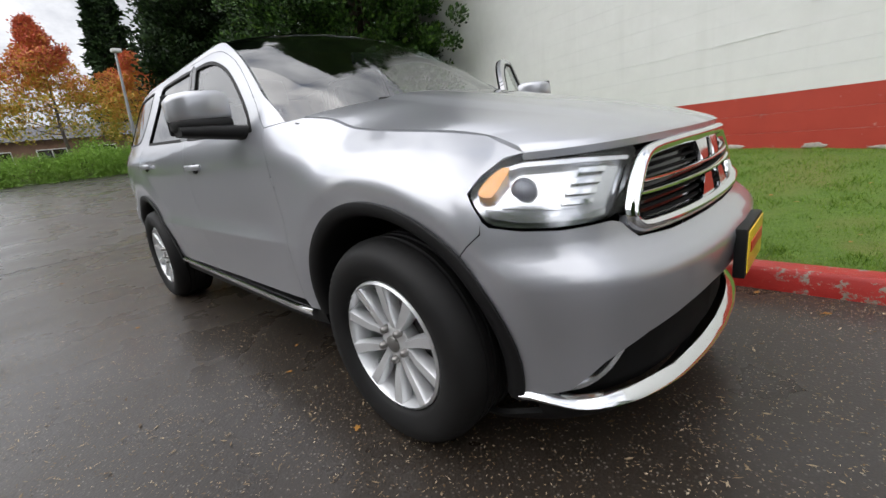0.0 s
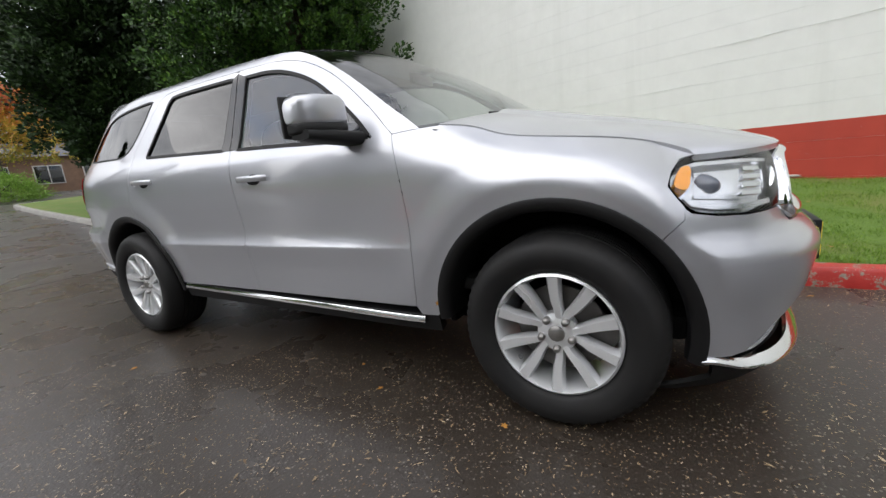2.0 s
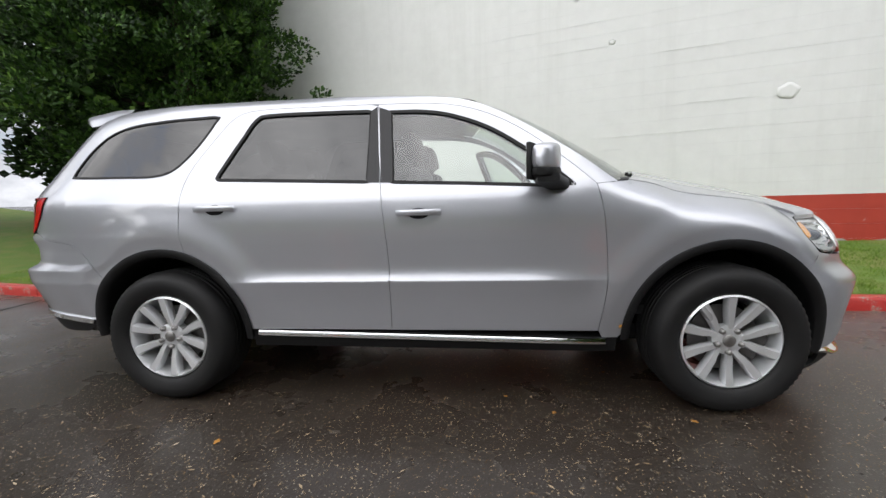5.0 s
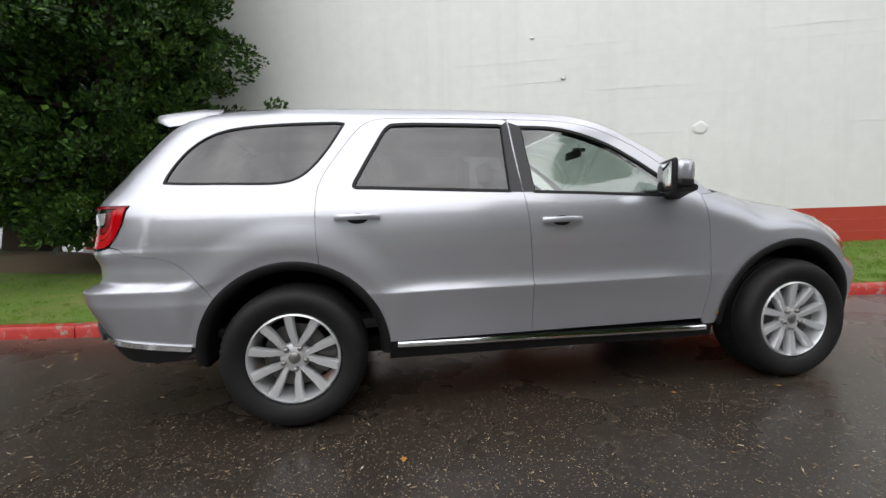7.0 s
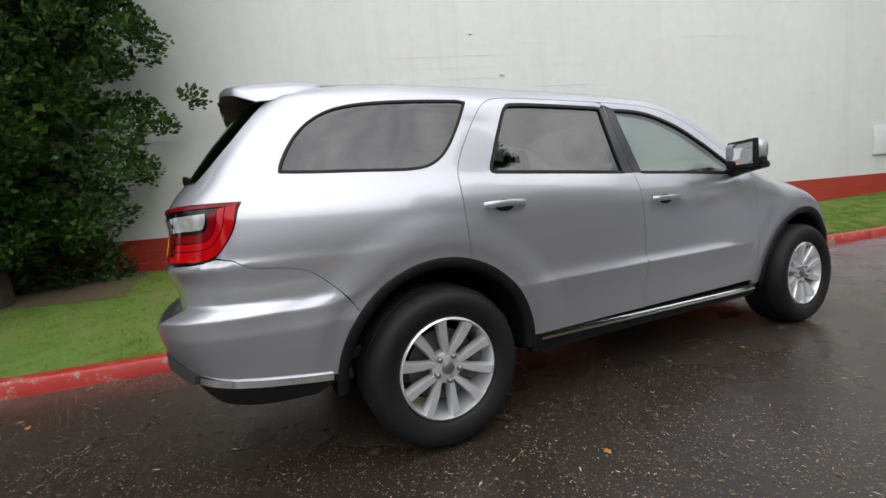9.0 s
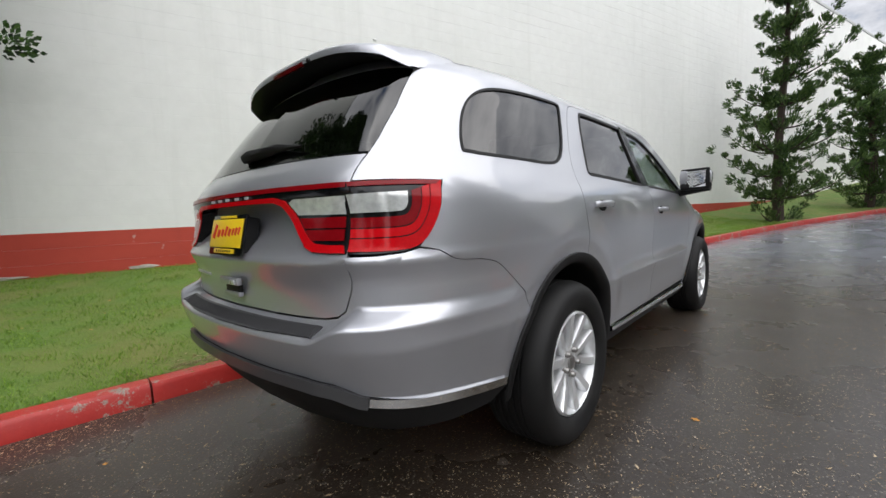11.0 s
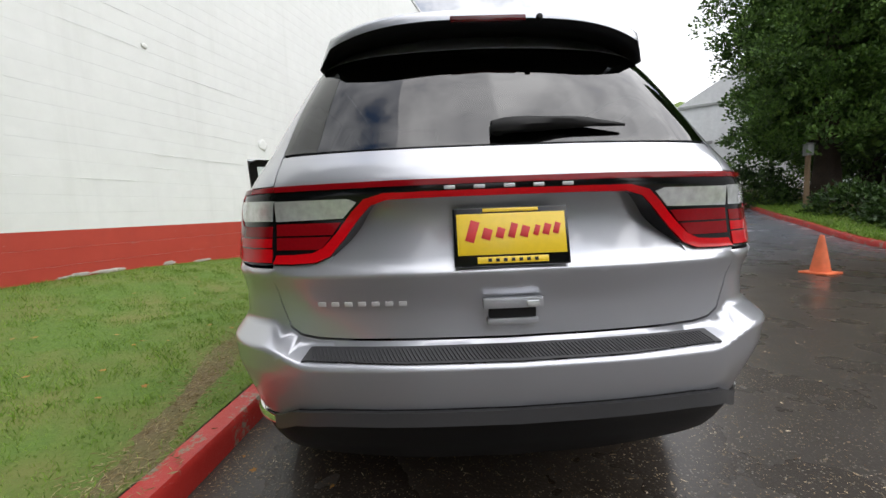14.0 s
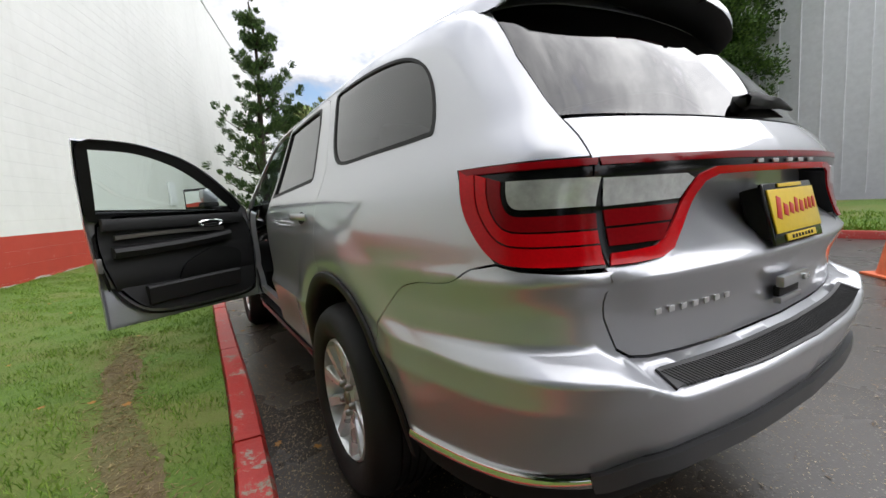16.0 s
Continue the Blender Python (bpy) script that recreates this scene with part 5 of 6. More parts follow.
def build_roof():
    vv = np.linspace(-1, 1, 33)
    rows = []
    for q in np.linspace(0, 1, 40):
        row = []
        for v in vv:
            x0 = .20 + .13 * (1 - v * v)
            x1 = -2.08 - .07 * (1 - v * v)
            x = x0 + (x1 - x0) * q
            xe = min(.98, max(-2.06, x - (.13 * (1 - v * v)) * (1 - q)))
            z, w = rail_at(xe)
            crown = roof_crown(x) * (1 - abs(v) ** 2.4)
            row.append((x, -w * v, z + crown + .006 * (1 - v ** 8)))
        rows.append(row)
    part("roof", grid_mesh("roof", rows, PAINT, True), None, car, "silver roof panel")
    # windscreen, from the cowl up to the roof
    rows = []
    for q in np.linspace(0, 1, 20):
        xe = .965 + (.20 - .965) * q
        z, w = rail_at(xe)
        w -= .006
        row = []
        for v in vv:
            bow = (.30 * (1 - q) + .13 * q) * (1 - abs(v) ** 2.2)
            row.append((xe + bow, -w * v, z + (.045 * q + .030 * (1 - q)) * (1 - abs(v) ** 2.4) - .012 * (1 - q) - .002))
        rows.append(row)
    part("windscreen", grid_mesh("windscreen", rows, SCREEN_GLASS, True), None, car, "clear windscreen glass")
    rows_b = [[tuple(np.array(p) - (0, 0, .004) + np.array((k * .035, 0, -k * .004))) for p in rows[0]] for k in (-1.2, 0, 1, 2.5)]
    part("cowl", grid_mesh("cowl", rows_b, BLACK, True), None, car, "black plastic cowl below the windscreen")
    for y0 in (-.46, .18):
        pts = [(1.235 - .10 * ((y0 - .05 + a * .62) / .75) ** 2 * 2.0, y0 + a * .62 - .03, 1.250 - .02 * ((y0 + a * .62) / .75) ** 2) for a in np.linspace(0, 1, 12)]
        part("wiper", swept(pts, [(-.012, -.006), (.012, -.006), (.004, .014), (-.004, .014)]), RUBBER, car, "black windscreen wiper")


def build_bonnet():
    """The bonnet: its sides on the seams, its nose rolling down to the grille and lamps."""
    vv = np.linspace(-1, 1, 45)
    nose = []
    for v in vv:
        a = abs(v)
        s = .925 * (a ** 1.15)
        z = .990 + .012 * (1 - a ** 4)
        p = skin(s if v > 0 else -s, z)
        nose.append(p + np.array((.022 * (1 - a ** 6), 0, 0)))
    rows = []
    for q in np.concatenate([np.linspace(0, .75, 22), np.linspace(.78, 1, 16)]):
        row = []
        for v, tip in zip(vv, nose):
            a = abs(v)
            xe = 1.05 + (float(nose[-1][0]) - 1.05) * q
            ze = float(SEAM(xe)) if q < .999 else float(nose[-1][2])
            we = -skin(at_x(xe, ze), ze)[1] - .003
            start = 1.235 - .185 * a ** 2.2
            x = start + (tip[0] - start) * q
            y = -np.sign(v) * we * (a + (abs(tip[1]) / (we + 1e-9) - a) * q ** 3)
            full = 1.262 - .225 * q
            mid = tip[2] + (full - tip[2]) * (1 - q ** 7) ** .62
            edge = ze
            z = edge + (mid - edge) * (1 - a ** 2.7)
            z += .012 * ease((.60 - a) / .08) * (1 - q ** 5)
            row.append((x, y, z))
        rows.append(row)
    me = grid_mesh("bonnet", rows, PAINT, True)
    b = bmesh.new()
    b.from_mesh(me)
    edge = [e for e in b.edges if len(e.link_faces) == 1]
    r = bmesh.ops.extrude_edge_only(b, edges=edge)
    for vtx in [g for g in r["geom"] if isinstance(g, bmesh.types.BMVert)]:
        vtx.co.z -= .02
    for e in edge:
        e.smooth = False
    b.to_mesh(me)
    b.free()
    part("bonnet", me, None, car, "silver bonnet with a raised middle")


def half_turned(right):
    """A closed outline from its right half, from the top middle to the bottom middle."""
    return list(right) + [(-s, z) for s, z in reversed(right) if s > 1e-6]


def build_nose():
    arch_down = arch(ARCH_F, ARCH_Z, ARCH_RAD, 43, -10)
    low = [(.995, .31), (.90, .312), (.853, .325), (.80, .372), (.753, .416), (.69, .450), (.62, .480), (.45, .518), (.30, .534), (0, .540)]
    right = [(0, .738), (.45, .738), (.585, .745), (.625, .79), (.655, .800), (.80, .795), (.90, .801), (.985, .817), (1.008, .836)] + flank([(1.93, .80), (1.868, .735)]) + arch_down[1:] + low
    part("front_bumper", skin_mesh("front_bumper", [half_turned(right)], PAINT, depth=.03), None, car, "silver front bumper")
    intake = [(0, .56), (.45, .54), (.66, .50), (.80, .42), (.92, .34), (.94, .26), (.84, .23), (0, .23)]
    part("lower_intake", skin_mesh("lower_intake", [half_turned(intake)], DARK, off=-.055, gap=0, depth=0), None, car, "black lower intake")
    lip = [(s, .264 + .040 * float(ease((abs(s) - .80) / .2))) for s in np.linspace(-1.005, 1.005, 61)]
    part("bumper_lip", ribbon(lip, [(-.012, -.03), (-.013, .004), (-.005, .014), (.006, .011), (.014, -.004), (.014, -.03)], .002), CHROME, car, "bright chrome lower lip")
    chin = [(0, .255), (.5, .25), (.80, .245), (.93, .275), (1.005, .288)] + flank([(2.015, .300), (2.02, .21)]) + [(1.10, .165), (.95, .15), (0, .15)]
    part("front_valance", skin_mesh("front_valance", [half_turned(chin)], BLACK, off=-.004, gap=0), None, car, "black lower valance")
    for sgn in (1, -1):
        fog = bm_of(*spun([(0, -.012), (.022, -.01), (.036, .0), (.04, .02)], 24, "x"))
        p = skin(.83 * sgn, .355) + skin_normal(.83 * sgn, .355) * .035
        part("fog_lamp", fog, REFLECTOR, car, "small round fog lamp", at=Matrix.Translation(p) @ Matrix.Rotation(math.pi - radians(30 * sgn), 4, "Z"))
        wing = [tuple(skin(s * sgn, z) + skin_normal(s * sgn, z) * .03) for s, z in zip(np.linspace(.87, .66, 10), .318 + .16 * np.linspace(0, 1, 10) ** 2.2)]
        part("fog_trim", swept(wing, [(-.015, -.006), (.015, -.006), (.012, .006), (-.012, .006)]), REFLECTOR, car, "silver fog lamp trim")
    # grille
    out = [(0, .985), (.30, .982), (.50, .972), (.545, .955), (.575, .90), (.622, .80), (.600, .757), (.55, .748), (.30, .746), (0, .746)]
    inn = [(0, .952), (.30, .950), (.475, .942), (.515, .925), (.545, .87), (.575, .805), (.555, .78), (.52, .775), (.30, .774), (0, .774)]
    mid = rounded(half_turned([((a + c) / 2, (b + d) / 2) for (a, b), (c, d) in zip(out, inn)]))
    oval = [(.020, -.03), (.019, .006), (.012, .018), (.002, .022), (-.010, .016), (-.018, .002), (-.020, -.03)]
    ring = part("grille", ribbon(mid, oval, .004, True), CHROME, car, "chrome grille surround with cross bars and black mesh")
    part("grille_mesh", skin_mesh("grille_mesh", [rounded(half_turned(inn))], GLOSS_BLACK, off=-.03, gap=-.012, depth=0), None, ring)
    for z in np.arange(.79, .95, .022):
        pts = [tuple(skin(s, z) + -skin_normal(s, z) * -.018) for s in np.linspace(-.53, .53, 31)]
        part("grille_bar", swept(pts, [(-.006, -.004), (.006, -.004), (.006, .004), (-.006, .004)]), DARK, ring)
    for z in (.848, .880):
        part("cross_bar", ribbon([(s, z) for s in np.linspace(-.55, .55, 31)], [(-.007, -.02), (-.006, .004), (-.002, .009), (.003, .008), (.007, .002), (.007, -.02)], -.002), CHROME, ring, "chrome cross bar")
    for side in (-1, 1):
        for z0, z1, s0, s1 in ((.888, .952, .05, .10), (.840, .776, .05, .12)):
            poly = [(side * s0, z0), (side * (s0 + .07), z0), (side * (s1 + .06), z1), (side * (s1 - .07), z1)]
            part("cross_post", skin_mesh("cross_post", [poly], CHROME, off=.004, gap=0, depth=.03, step=.02), None, ring, "chrome cross post")
    # front plate on its black holder
    holder = part("front_plate", box((.036, .31, .168), (2.402, 0, .585), .010), BLACK, car, "yellow dealer plate in a black holder")
    part("plate_face", box((.006, .285, .14), (2.421, 0, .588), .003), YELLOW, holder)
    part("plate_print", box((.004, .22, .035), (2.425, 0, .60), .0015), SIGN_RED, holder, "plain red bar of print")


def build_tail():
    low = [(5.20, .475), (5.35, .497), (5.50, .515), (5.62, .535), (5.70, .575), (5.80, .588), (6.05, .59), (SL, .59)]
    right = flank(BUMPER_CUT, True) + [(5.425, .996), (5.47, .984), (5.55, .978), (5.658, .978)] + tail([(-.668, .93), (-.658, .87), (-.632, .80), (-.60, .778), (-.55, .769), (-.45, .765), (0, .763)])
    wheel_edge = arch(ARCH_R, ARCH_Z, ARCH_RAD, 172, 139.5)
    left_top = mirrored(right)
    outline = wheel_edge + right + left_top[1:] + [(2 * SL - s, z) for s, z in reversed(wheel_edge)] + [(2 * SL - s, z) for s, z in low] + [(s, z) for s, z in reversed(low)][1:]
    part("rear_bumper", skin_mesh("rear_bumper", [outline], PAINT, depth=.03), None, car, "silver rear bumper")
    top = [(at_x(-1.99, .45), .455)] + low
    bottom = [(SL, .36), (6.0, .362), (5.80, .375), (5.65, .385), (5.50, .388), (5.35, .386), (5.18, .395), (5.10, .425), (at_x(-1.985, .448), .450)]
    outline = top + [(2 * SL - s, z) for s, z in reversed(top)][1:] + [(2 * SL - s, z) for s, z in reversed(bottom)] + bottom[1:]
    part("rear_valance", skin_mesh("rear_valance", [outline], BLACK, off=.004, gap=.001, depth=.06), None, car, "black plastic rear valance")
    lo = np.array(low)
    ledge = []
    for q in np.linspace(5.60, 2 * SL - 5.60, 61):
        a = min(q, 2 * SL - q)
        z = float(np.interp(a, lo[:, 0], lo[:, 1])) - .014
        ledge.append(tuple(skin(q, z) + -skin_normal(q, z) * (.006 - .012 * float(ease((5.66 - a) / .14)))))
    part("valance_rail", swept(ledge, [(-.02, -.024), (.008, -.020), (.014, .002), (.004, .014), (-.02, .016)]), SATIN_RAIL, car, "satin grey lower bumper rail")
    # ribbed step pad on the bumper's top
    pad = tail([(-.565, .750), (-.58, .729), (-.30, .724), (0, .723)])
    pad = pad + [(2 * SL - s, z) for s, z in reversed(pad)][1:]
    step_pad = part("step_pad", skin_mesh("step_pad", [pad], GREY_PAD, off=.006, gap=0, depth=.008, step=.02), None, car, "black ribbed step pad")
    for s in np.linspace(at_tail(-.55, .735), at_tail(.55, .735), 104):
        pts = [tuple(skin(s + .01 * k, z) + -skin_normal(s, z) * .0065) for k, z in ((-1, .727), (0, .736), (1, .746))]
        part("pad_rib", swept(pts, [(-.0022, -.003), (.0022, -.003), (.0012, .0018), (-.0012, .0018)]), GREY_PAD, step_pad)
    # tailgate
    right = tail([(0, 1.302), (-.40, 1.302), (-.655, 1.30), (-.662, 1.21), (-.668, 1.10), (-.668, .93), (-.658, .875), (-.632, .804), (-.60, .782), (-.55, .773), (-.45, .769), (0, .767)])
    niche = tail([(0, .972), (-.40, .972), (-.505, .985), (-.487, 1.014), (-.452, 1.055), (-.402, 1.120), (-.372, 1.149), (-.33, 1.163), (0, 1.165)])
    niche = niche + [(2 * SL - s, z) for s, z in reversed(niche)][1:-1]
    gate = part("tailgate", skin_mesh("tailgate", [right + [(2 * SL - s, z) for s, z in reversed(right)][1:-1], niche], PAINT, depth=.03), None, car, "silver tailgate")
    part("plate_recess", skin_mesh("plate_recess", [niche], PAINT, gap=-.0014, depth=0, step=.02, swell=lambda s, z: -.06 * ease((z - .972) / .13)), None, gate, "silver recess round the plate")
    right = tail([(0, 1.678), (-.40, 1.672), (-.545, 1.657), (-.578, 1.652), (-.597, 1.60), (-.631, 1.48), (-.651, 1.36), (-.656, 1.309), (-.40, 1.307), (0, 1.307)])
    part("rear_window", skin_mesh("rear_window", [right + [(2 * SL - s, z) for s, z in reversed(right)][1:-1]], DARK_GLASS, off=-.0005, gap=0, depth=.01), None, gate, "dark rear window")
    right = tail([(0, 1.755), (-.45, 1.75), (-.578, 1.728), (-.578, 1.664), (-.548, 1.660), (-.40, 1.676), (0, 1.681)])
    part("gate_header", skin_mesh("gate_header", [right + [(2 * SL - s, z) for s, z in reversed(right)][1:-1]], PAINT, depth=.02), None, gate)
    # lamp band across the gate
    inner = [(-.663, .984), (-.60, .984), (-.535, .988), (-.495, 1.005), (-.455, 1.05), (-.405, 1.115), (-.375, 1.145), (-.33, 1.158), (-.20, 1.160), (0, 1.160)]
    right = tail([(0, 1.208), (-.30, 1.208), (-.661, 1.205)]) + tail(inner)
    band = part("lamp_band", skin_mesh("lamp_band", [right + [(2 * SL - s, z) for s, z in reversed(right)][1:-1]], GLOSS_BLACK, off=.006, gap=0, depth=.066, step=.02), None, gate, "gloss black band joining the tail lamps")
    right = tail([(0, 1.207), (-.30, 1.207), (-.653, 1.204), (-.653, 1.189), (-.30, 1.192), (0, 1.192)])
    part("red_top_band", skin_mesh("red_top_band", [right + [(2 * SL - s, z) for s, z in reversed(right)][1:-1]], DEEP_RED, off=.010, gap=0, depth=.006, step=.02), None, band, "red lens band")
    upper = [(-.653, 1.012), (-.60, 1.013), (-.545, 1.017), (-.515, 1.03), (-.478, 1.068), (-.43, 1.13), (-.395, 1.163), (-.34, 1.177), (-.20, 1.178), (0, 1.178)]
    right = tail(inner[::-1]) + tail(upper)
    part("red_low_band", skin_mesh("red_low_band", [right + [(2 * SL - s, z) for s, z in reversed(right)][1:-1]], RED_LENS, off=.011, gap=.001, depth=.006, step=.02), None, band, "bright red lens band")
    for side in (1, -1):
        def one(points):
            q = tail(points)
            return q if side > 0 else [(2 * SL - s, z) for s, z in q]
        part("white_lens", skin_mesh("white_lens", [one([(-.652, 1.165), (-.44, 1.165), (-.415, 1.155), (-.455, 1.112), (-.652, 1.108)])], CLEAR_LENS, off=.010, gap=0, depth=.006, step=.02), None, band, "white reversing lamp")
        for z0, z1, e0, e1 in ((1.066, 1.100, -.487, -.462), (1.026, 1.061, -.520, -.492)):
            part("red_lens", skin_mesh("red_lens", [one([(-.652, z1), (e1, z1), (e0, z0), (-.652, z0)])], DEEP_RED, off=.0095, gap=0, depth=.006, step=.02), None, band)
    for i, y in enumerate((.16, .08, 0, -.08, -.16)):
        p = skin(at_tail(y, 1.184), 1.184) + -skin_normal(at_tail(y, 1.184), 1.184) * .010
        part("badge_mark", box((.006, .030, .010), tuple(p), .002), BADGE, band, "small silver badge mark")
    for i, y in enumerate(np.linspace(.53, .30, 7)):
        p = skin(at_tail(y, .872), .872) + -skin_normal(at_tail(y, .872), .872) * .003
        part("badge_mark", box((.003, .022, .013), tuple(p), .0012), BADGE, gate, "small silver badge mark")
    # plate in its frame, on a holder that stands in the recess
    stand = Matrix.Translation((-2.644, 0, 1.048)) @ Matrix.Rotation(radians(13), 4, "Y")
    plate = part("rear_plate", box((.012, .312, .160), (0, 0, 0), .006), GLOSS_BLACK, gate, "yellow dealer plate in a black frame", at=stand)
    part("plate_holder", box((.05, .29, .14), (.030, 0, .005), .01), BLACK, plate)
    part("plate_face", box((.004, .292, .112), (-.0085, 0, .006), .0015), YELLOW, plate, "yellow plate face")
    part("plate_tab", box((.004, .19, .018), (-.0085, 0, -.064), .0015), YELLOW, plate)
    part("plate_tab", box((.004, .15, .010), (-.0085, 0, .071), .0015), YELLOW, plate)
    for y, w, h, dz in ((.105, .034, .058, .004), (.066, .034, .030, -.004), (.030, .030, .028, -.002), (-.004, .026, .040, .004), (-.036, .030, .030, 0), (-.068, .020, .028, .002), (-.095, .026, .03, .004), (-.122, .022, .03, .006)):
        part("plate_print", box((.0016, w * .72, h), (-.0112, y, .010 + dz), .0005, turn=Matrix.Rotation(radians(18), 4, "X")), SIGN_RED, plate, "plain red bar of print")
    for y in np.linspace(.062, -.062, 7):
        part("plate_print", box((.0016, .010, .009), (-.0112, y, -.064), .0005), BLACK, plate, "small dark bar of print")
    # gate handle
    handle = part("gate_handle", box((.020, .165, .030), (-2.650, 0, .868), .006), PAINT, gate, "silver gate handle over a recess shaded in black")
    # black block stands in for the shadow inside the silver recess
    part("recess_shade", box((.016, .13, .030), (-2.636, 0, .838), .005), BLACK, gate)
    part("handle_lip", box((.020, .140, .018), (-2.640, 0, .815), .005), PAINT, gate)
    part("gate_button", box((.008, .035, .016), (-2.663, -.052, .866), .003), CLEAR_LENS, gate, "small white button")
    # rear wiper
    arm = [(-2.50 - .012 + .0 * a, .03 - .40 * a, 1.355 + .010 * math.sin(a * 3)) for a in np.linspace(0, 1, 12)]
    arm = [(float(skin(at_tail(y, z), z)[0]) - .022, y, z) for _, y, z in arm]
    wip = part("rear_wiper", tapered(arm, [.018, .022, .023, .022, .021, .020, .018, .016, .013, .010, .007, .004], 10), RUBBER, gate, "black rear wiper")
    part("wiper_pivot", bm_of(*spun([(0, -.02), (.016, -.018), (.022, -.008), (.024, .02)], 20, "x")), BLACK, gate, at=Matrix.Translation((float(skin(at_tail(.0, 1.355), 1.355)[0]) - .006, .01, 1.352)))
    # roof spoiler
    vv = np.linspace(-1, 1, 41)
    rows = []
    prof = [(-1.90, .004), (-2.05, .018), (-2.18, .028), (-2.29, .030), (-2.326, .023), (-2.338, .010), (-2.338, -.012), (-2.325, -.020), (-2.24, -.022), (-2.14, -.020)]
    for x, dz in prof:
        row = []
        for v in vv:
            a = abs(v)
            back = float(ease((-x - 1.9) / .44))
            w = .615 - .022 * back
            end = float(ease((a - .90) / .10))
            z = 1.806 - .075 * a ** 3.0 - .052 * back + dz * (1 - .85 * end) - .030 * end
            xx = x + (.11 * a ** 4 + .05 * end) * back
            row.append((xx, -w * v, z))
        rows.append(row)
    top_rows, low_rows = rows[:7], rows[6:]
    part("roof_spoiler", grid_mesh("roof_spoiler", top_rows, PAINT, True), None, car, "silver roof spoiler")
    part("spoiler_underside", grid_mesh("spoiler_underside", low_rows, BLACK, True), None, car, "black spoiler underside")
    part("brake_light", box((.014, .25, .020), (-2.335, .0, 1.743), .005), SHADE_RED, car, "red high brake light")
    part("washer_nozzle", bm_of(*spun([(0, -.012), (.008, -.011), (.012, -.002), (.013, .02)], 14, "x")), BLACK, car, at=Matrix.Translation((-2.335, -.17, 1.744)))


def build_pipe():
    """The exhaust's end below the bumper, on the driveway's side."""
    pts = [(-1.9, -.58, .35), (-2.2, -.58, .35), (-2.34, -.58, .345)]
    pipe = part("tail_pipe", swept(pts, disc(.034, 18)), DARK_STEEL, car, "dull steel tail pipe")
    part("pipe_mouth", bm_of(*spun([(.0, .02), (.026, .02), (.028, -.012), (.036, -.014), (.037, .01)], 22, "x")), DARK, pipe, at=Matrix.Translation((-2.34, -.58, .345)))


def build_cabin():
    part("underbody", box((3.8, 1.40, .10), (.05, 0, .36), .03), DARK, car, "dark underbody")
    part("cabin_floor", box((3.4, 1.5, .06), (-.5, 0, .50), .02), LEATHER, car)
    part("engine_cover", box((1.0, 1.0, .5), (1.55, 0, .72), .05), DARK, car)
    part("load_floor", box((1.2, 1.3, .06), (-1.75, 0, .86), .02), LEATHER, car)
    dash = join(box((.46, 1.50, .30), (.86, 0, 1.02), .08), box((.30, 1.52, .10), (.98, 0, 1.17), .045), box((.10, .40, .12), (.72, .38, 1.17), .04))
    part("dashboard", dash, LEATHER, car, "black dashboard")
    pts = [(.56 + .07 * math.cos(a), .38 + .185 * math.sin(a), 1.10 + .17 * math.cos(a)) for a in np.linspace(0, 2 * math.pi, 36, endpoint=False)]
    part("steering_wheel", join(swept(pts, disc(.014, 8), True), box((.05, .14, .12), (.575, .38, 1.10), .03), box((.02, .34, .03), (.565, .38, 1.10), .01)), LEATHER, car, "black steering wheel")
    part("inner_mirror", join(box((.025, .24, .065), (.50, 0, 1.56), .015), box((.10, .03, .03), (.55, 0, 1.60), .008)), BLACK, car, "black rear-view mirror")
    for x, ys, wide in ((.10, (.38, -.38), .50), (-.86, (.34, -.34), .62), (-1.62, (.30, -.30), .50)):
        back = 1.40 if x > -1 else 1.34
        for y in ys:
            seat = box((.52, wide, .16), (x + .16, y, .72 if x > -1 else .86), .05)
            tilt = Matrix.Rotation(radians(-14), 4, "Y")
            rest = box((.14, wide, .62), (x - .14, y, 1.03 if x > -1 else 1.08), .06, .86, turn=tilt)
            head = box((.10, .27, .18), (x - .235, y, back + .06), .045, turn=tilt)
            post = box((.02, .12, .12), (x - .222, y, back - .06), .006)
            part("seat", join(seat, rest), LEATHER, car, "black cloth seat")
            part("headrest", join(head, post), LEATHER, car)
    rows = []
    for x in np.linspace(.14, -2.0, 16):
        z, w = rail_at(x)
        rows.append([(x, v * (w - .03), z - .035 + .02 * (1 - abs(v) ** 2.4)) for v in np.linspace(-1, 1, 15)])
    part("headliner", grid_mesh("headliner", rows, GREY_CLOTH), None, car, "grey headliner")
    for sgn in (1, -1):
        low = flank([(-1.36, .9), (-1.36, 1.30), (-1.5, 1.29), (-2.1, 1.30), (-2.3, 1.2), (-2.3, .9)])
        part("load_trim", skin_mesh("load_trim", [low], LEATHER, off=-.05, gap=0, depth=0, sgn=sgn), None, car)
        if sgn < 0:
            jamb = flank([(.86, .44), (.88, 1.0), (.86, 1.17), (.80, 1.17), (.80, .50), (-.15, .50), (-.18, 1.2), (-.24, 1.2), (-.20, .44)])
            part("door_jamb", skin_mesh("door_jamb", [jamb], PAINT, off=-.03, gap=0, depth=.04, sgn=sgn), None, car, "silver door aperture")
            pill = flank([(-.17, 1.2), (-.20, 1.63), (-.26, 1.63), (-.235, 1.2)])
            part("pillar_inner", skin_mesh("pillar_inner", [pill], BLACK, off=-.03, gap=0, depth=.04, sgn=sgn), None, car)
    part("gate_trim", box((.03, 1.2, .50), (-2.50, 0, 1.02), .01), LEATHER, car)


for flank_side in (1, -1):
    build_flank(flank_side)
build_roof()
build_bonnet()
build_nose()
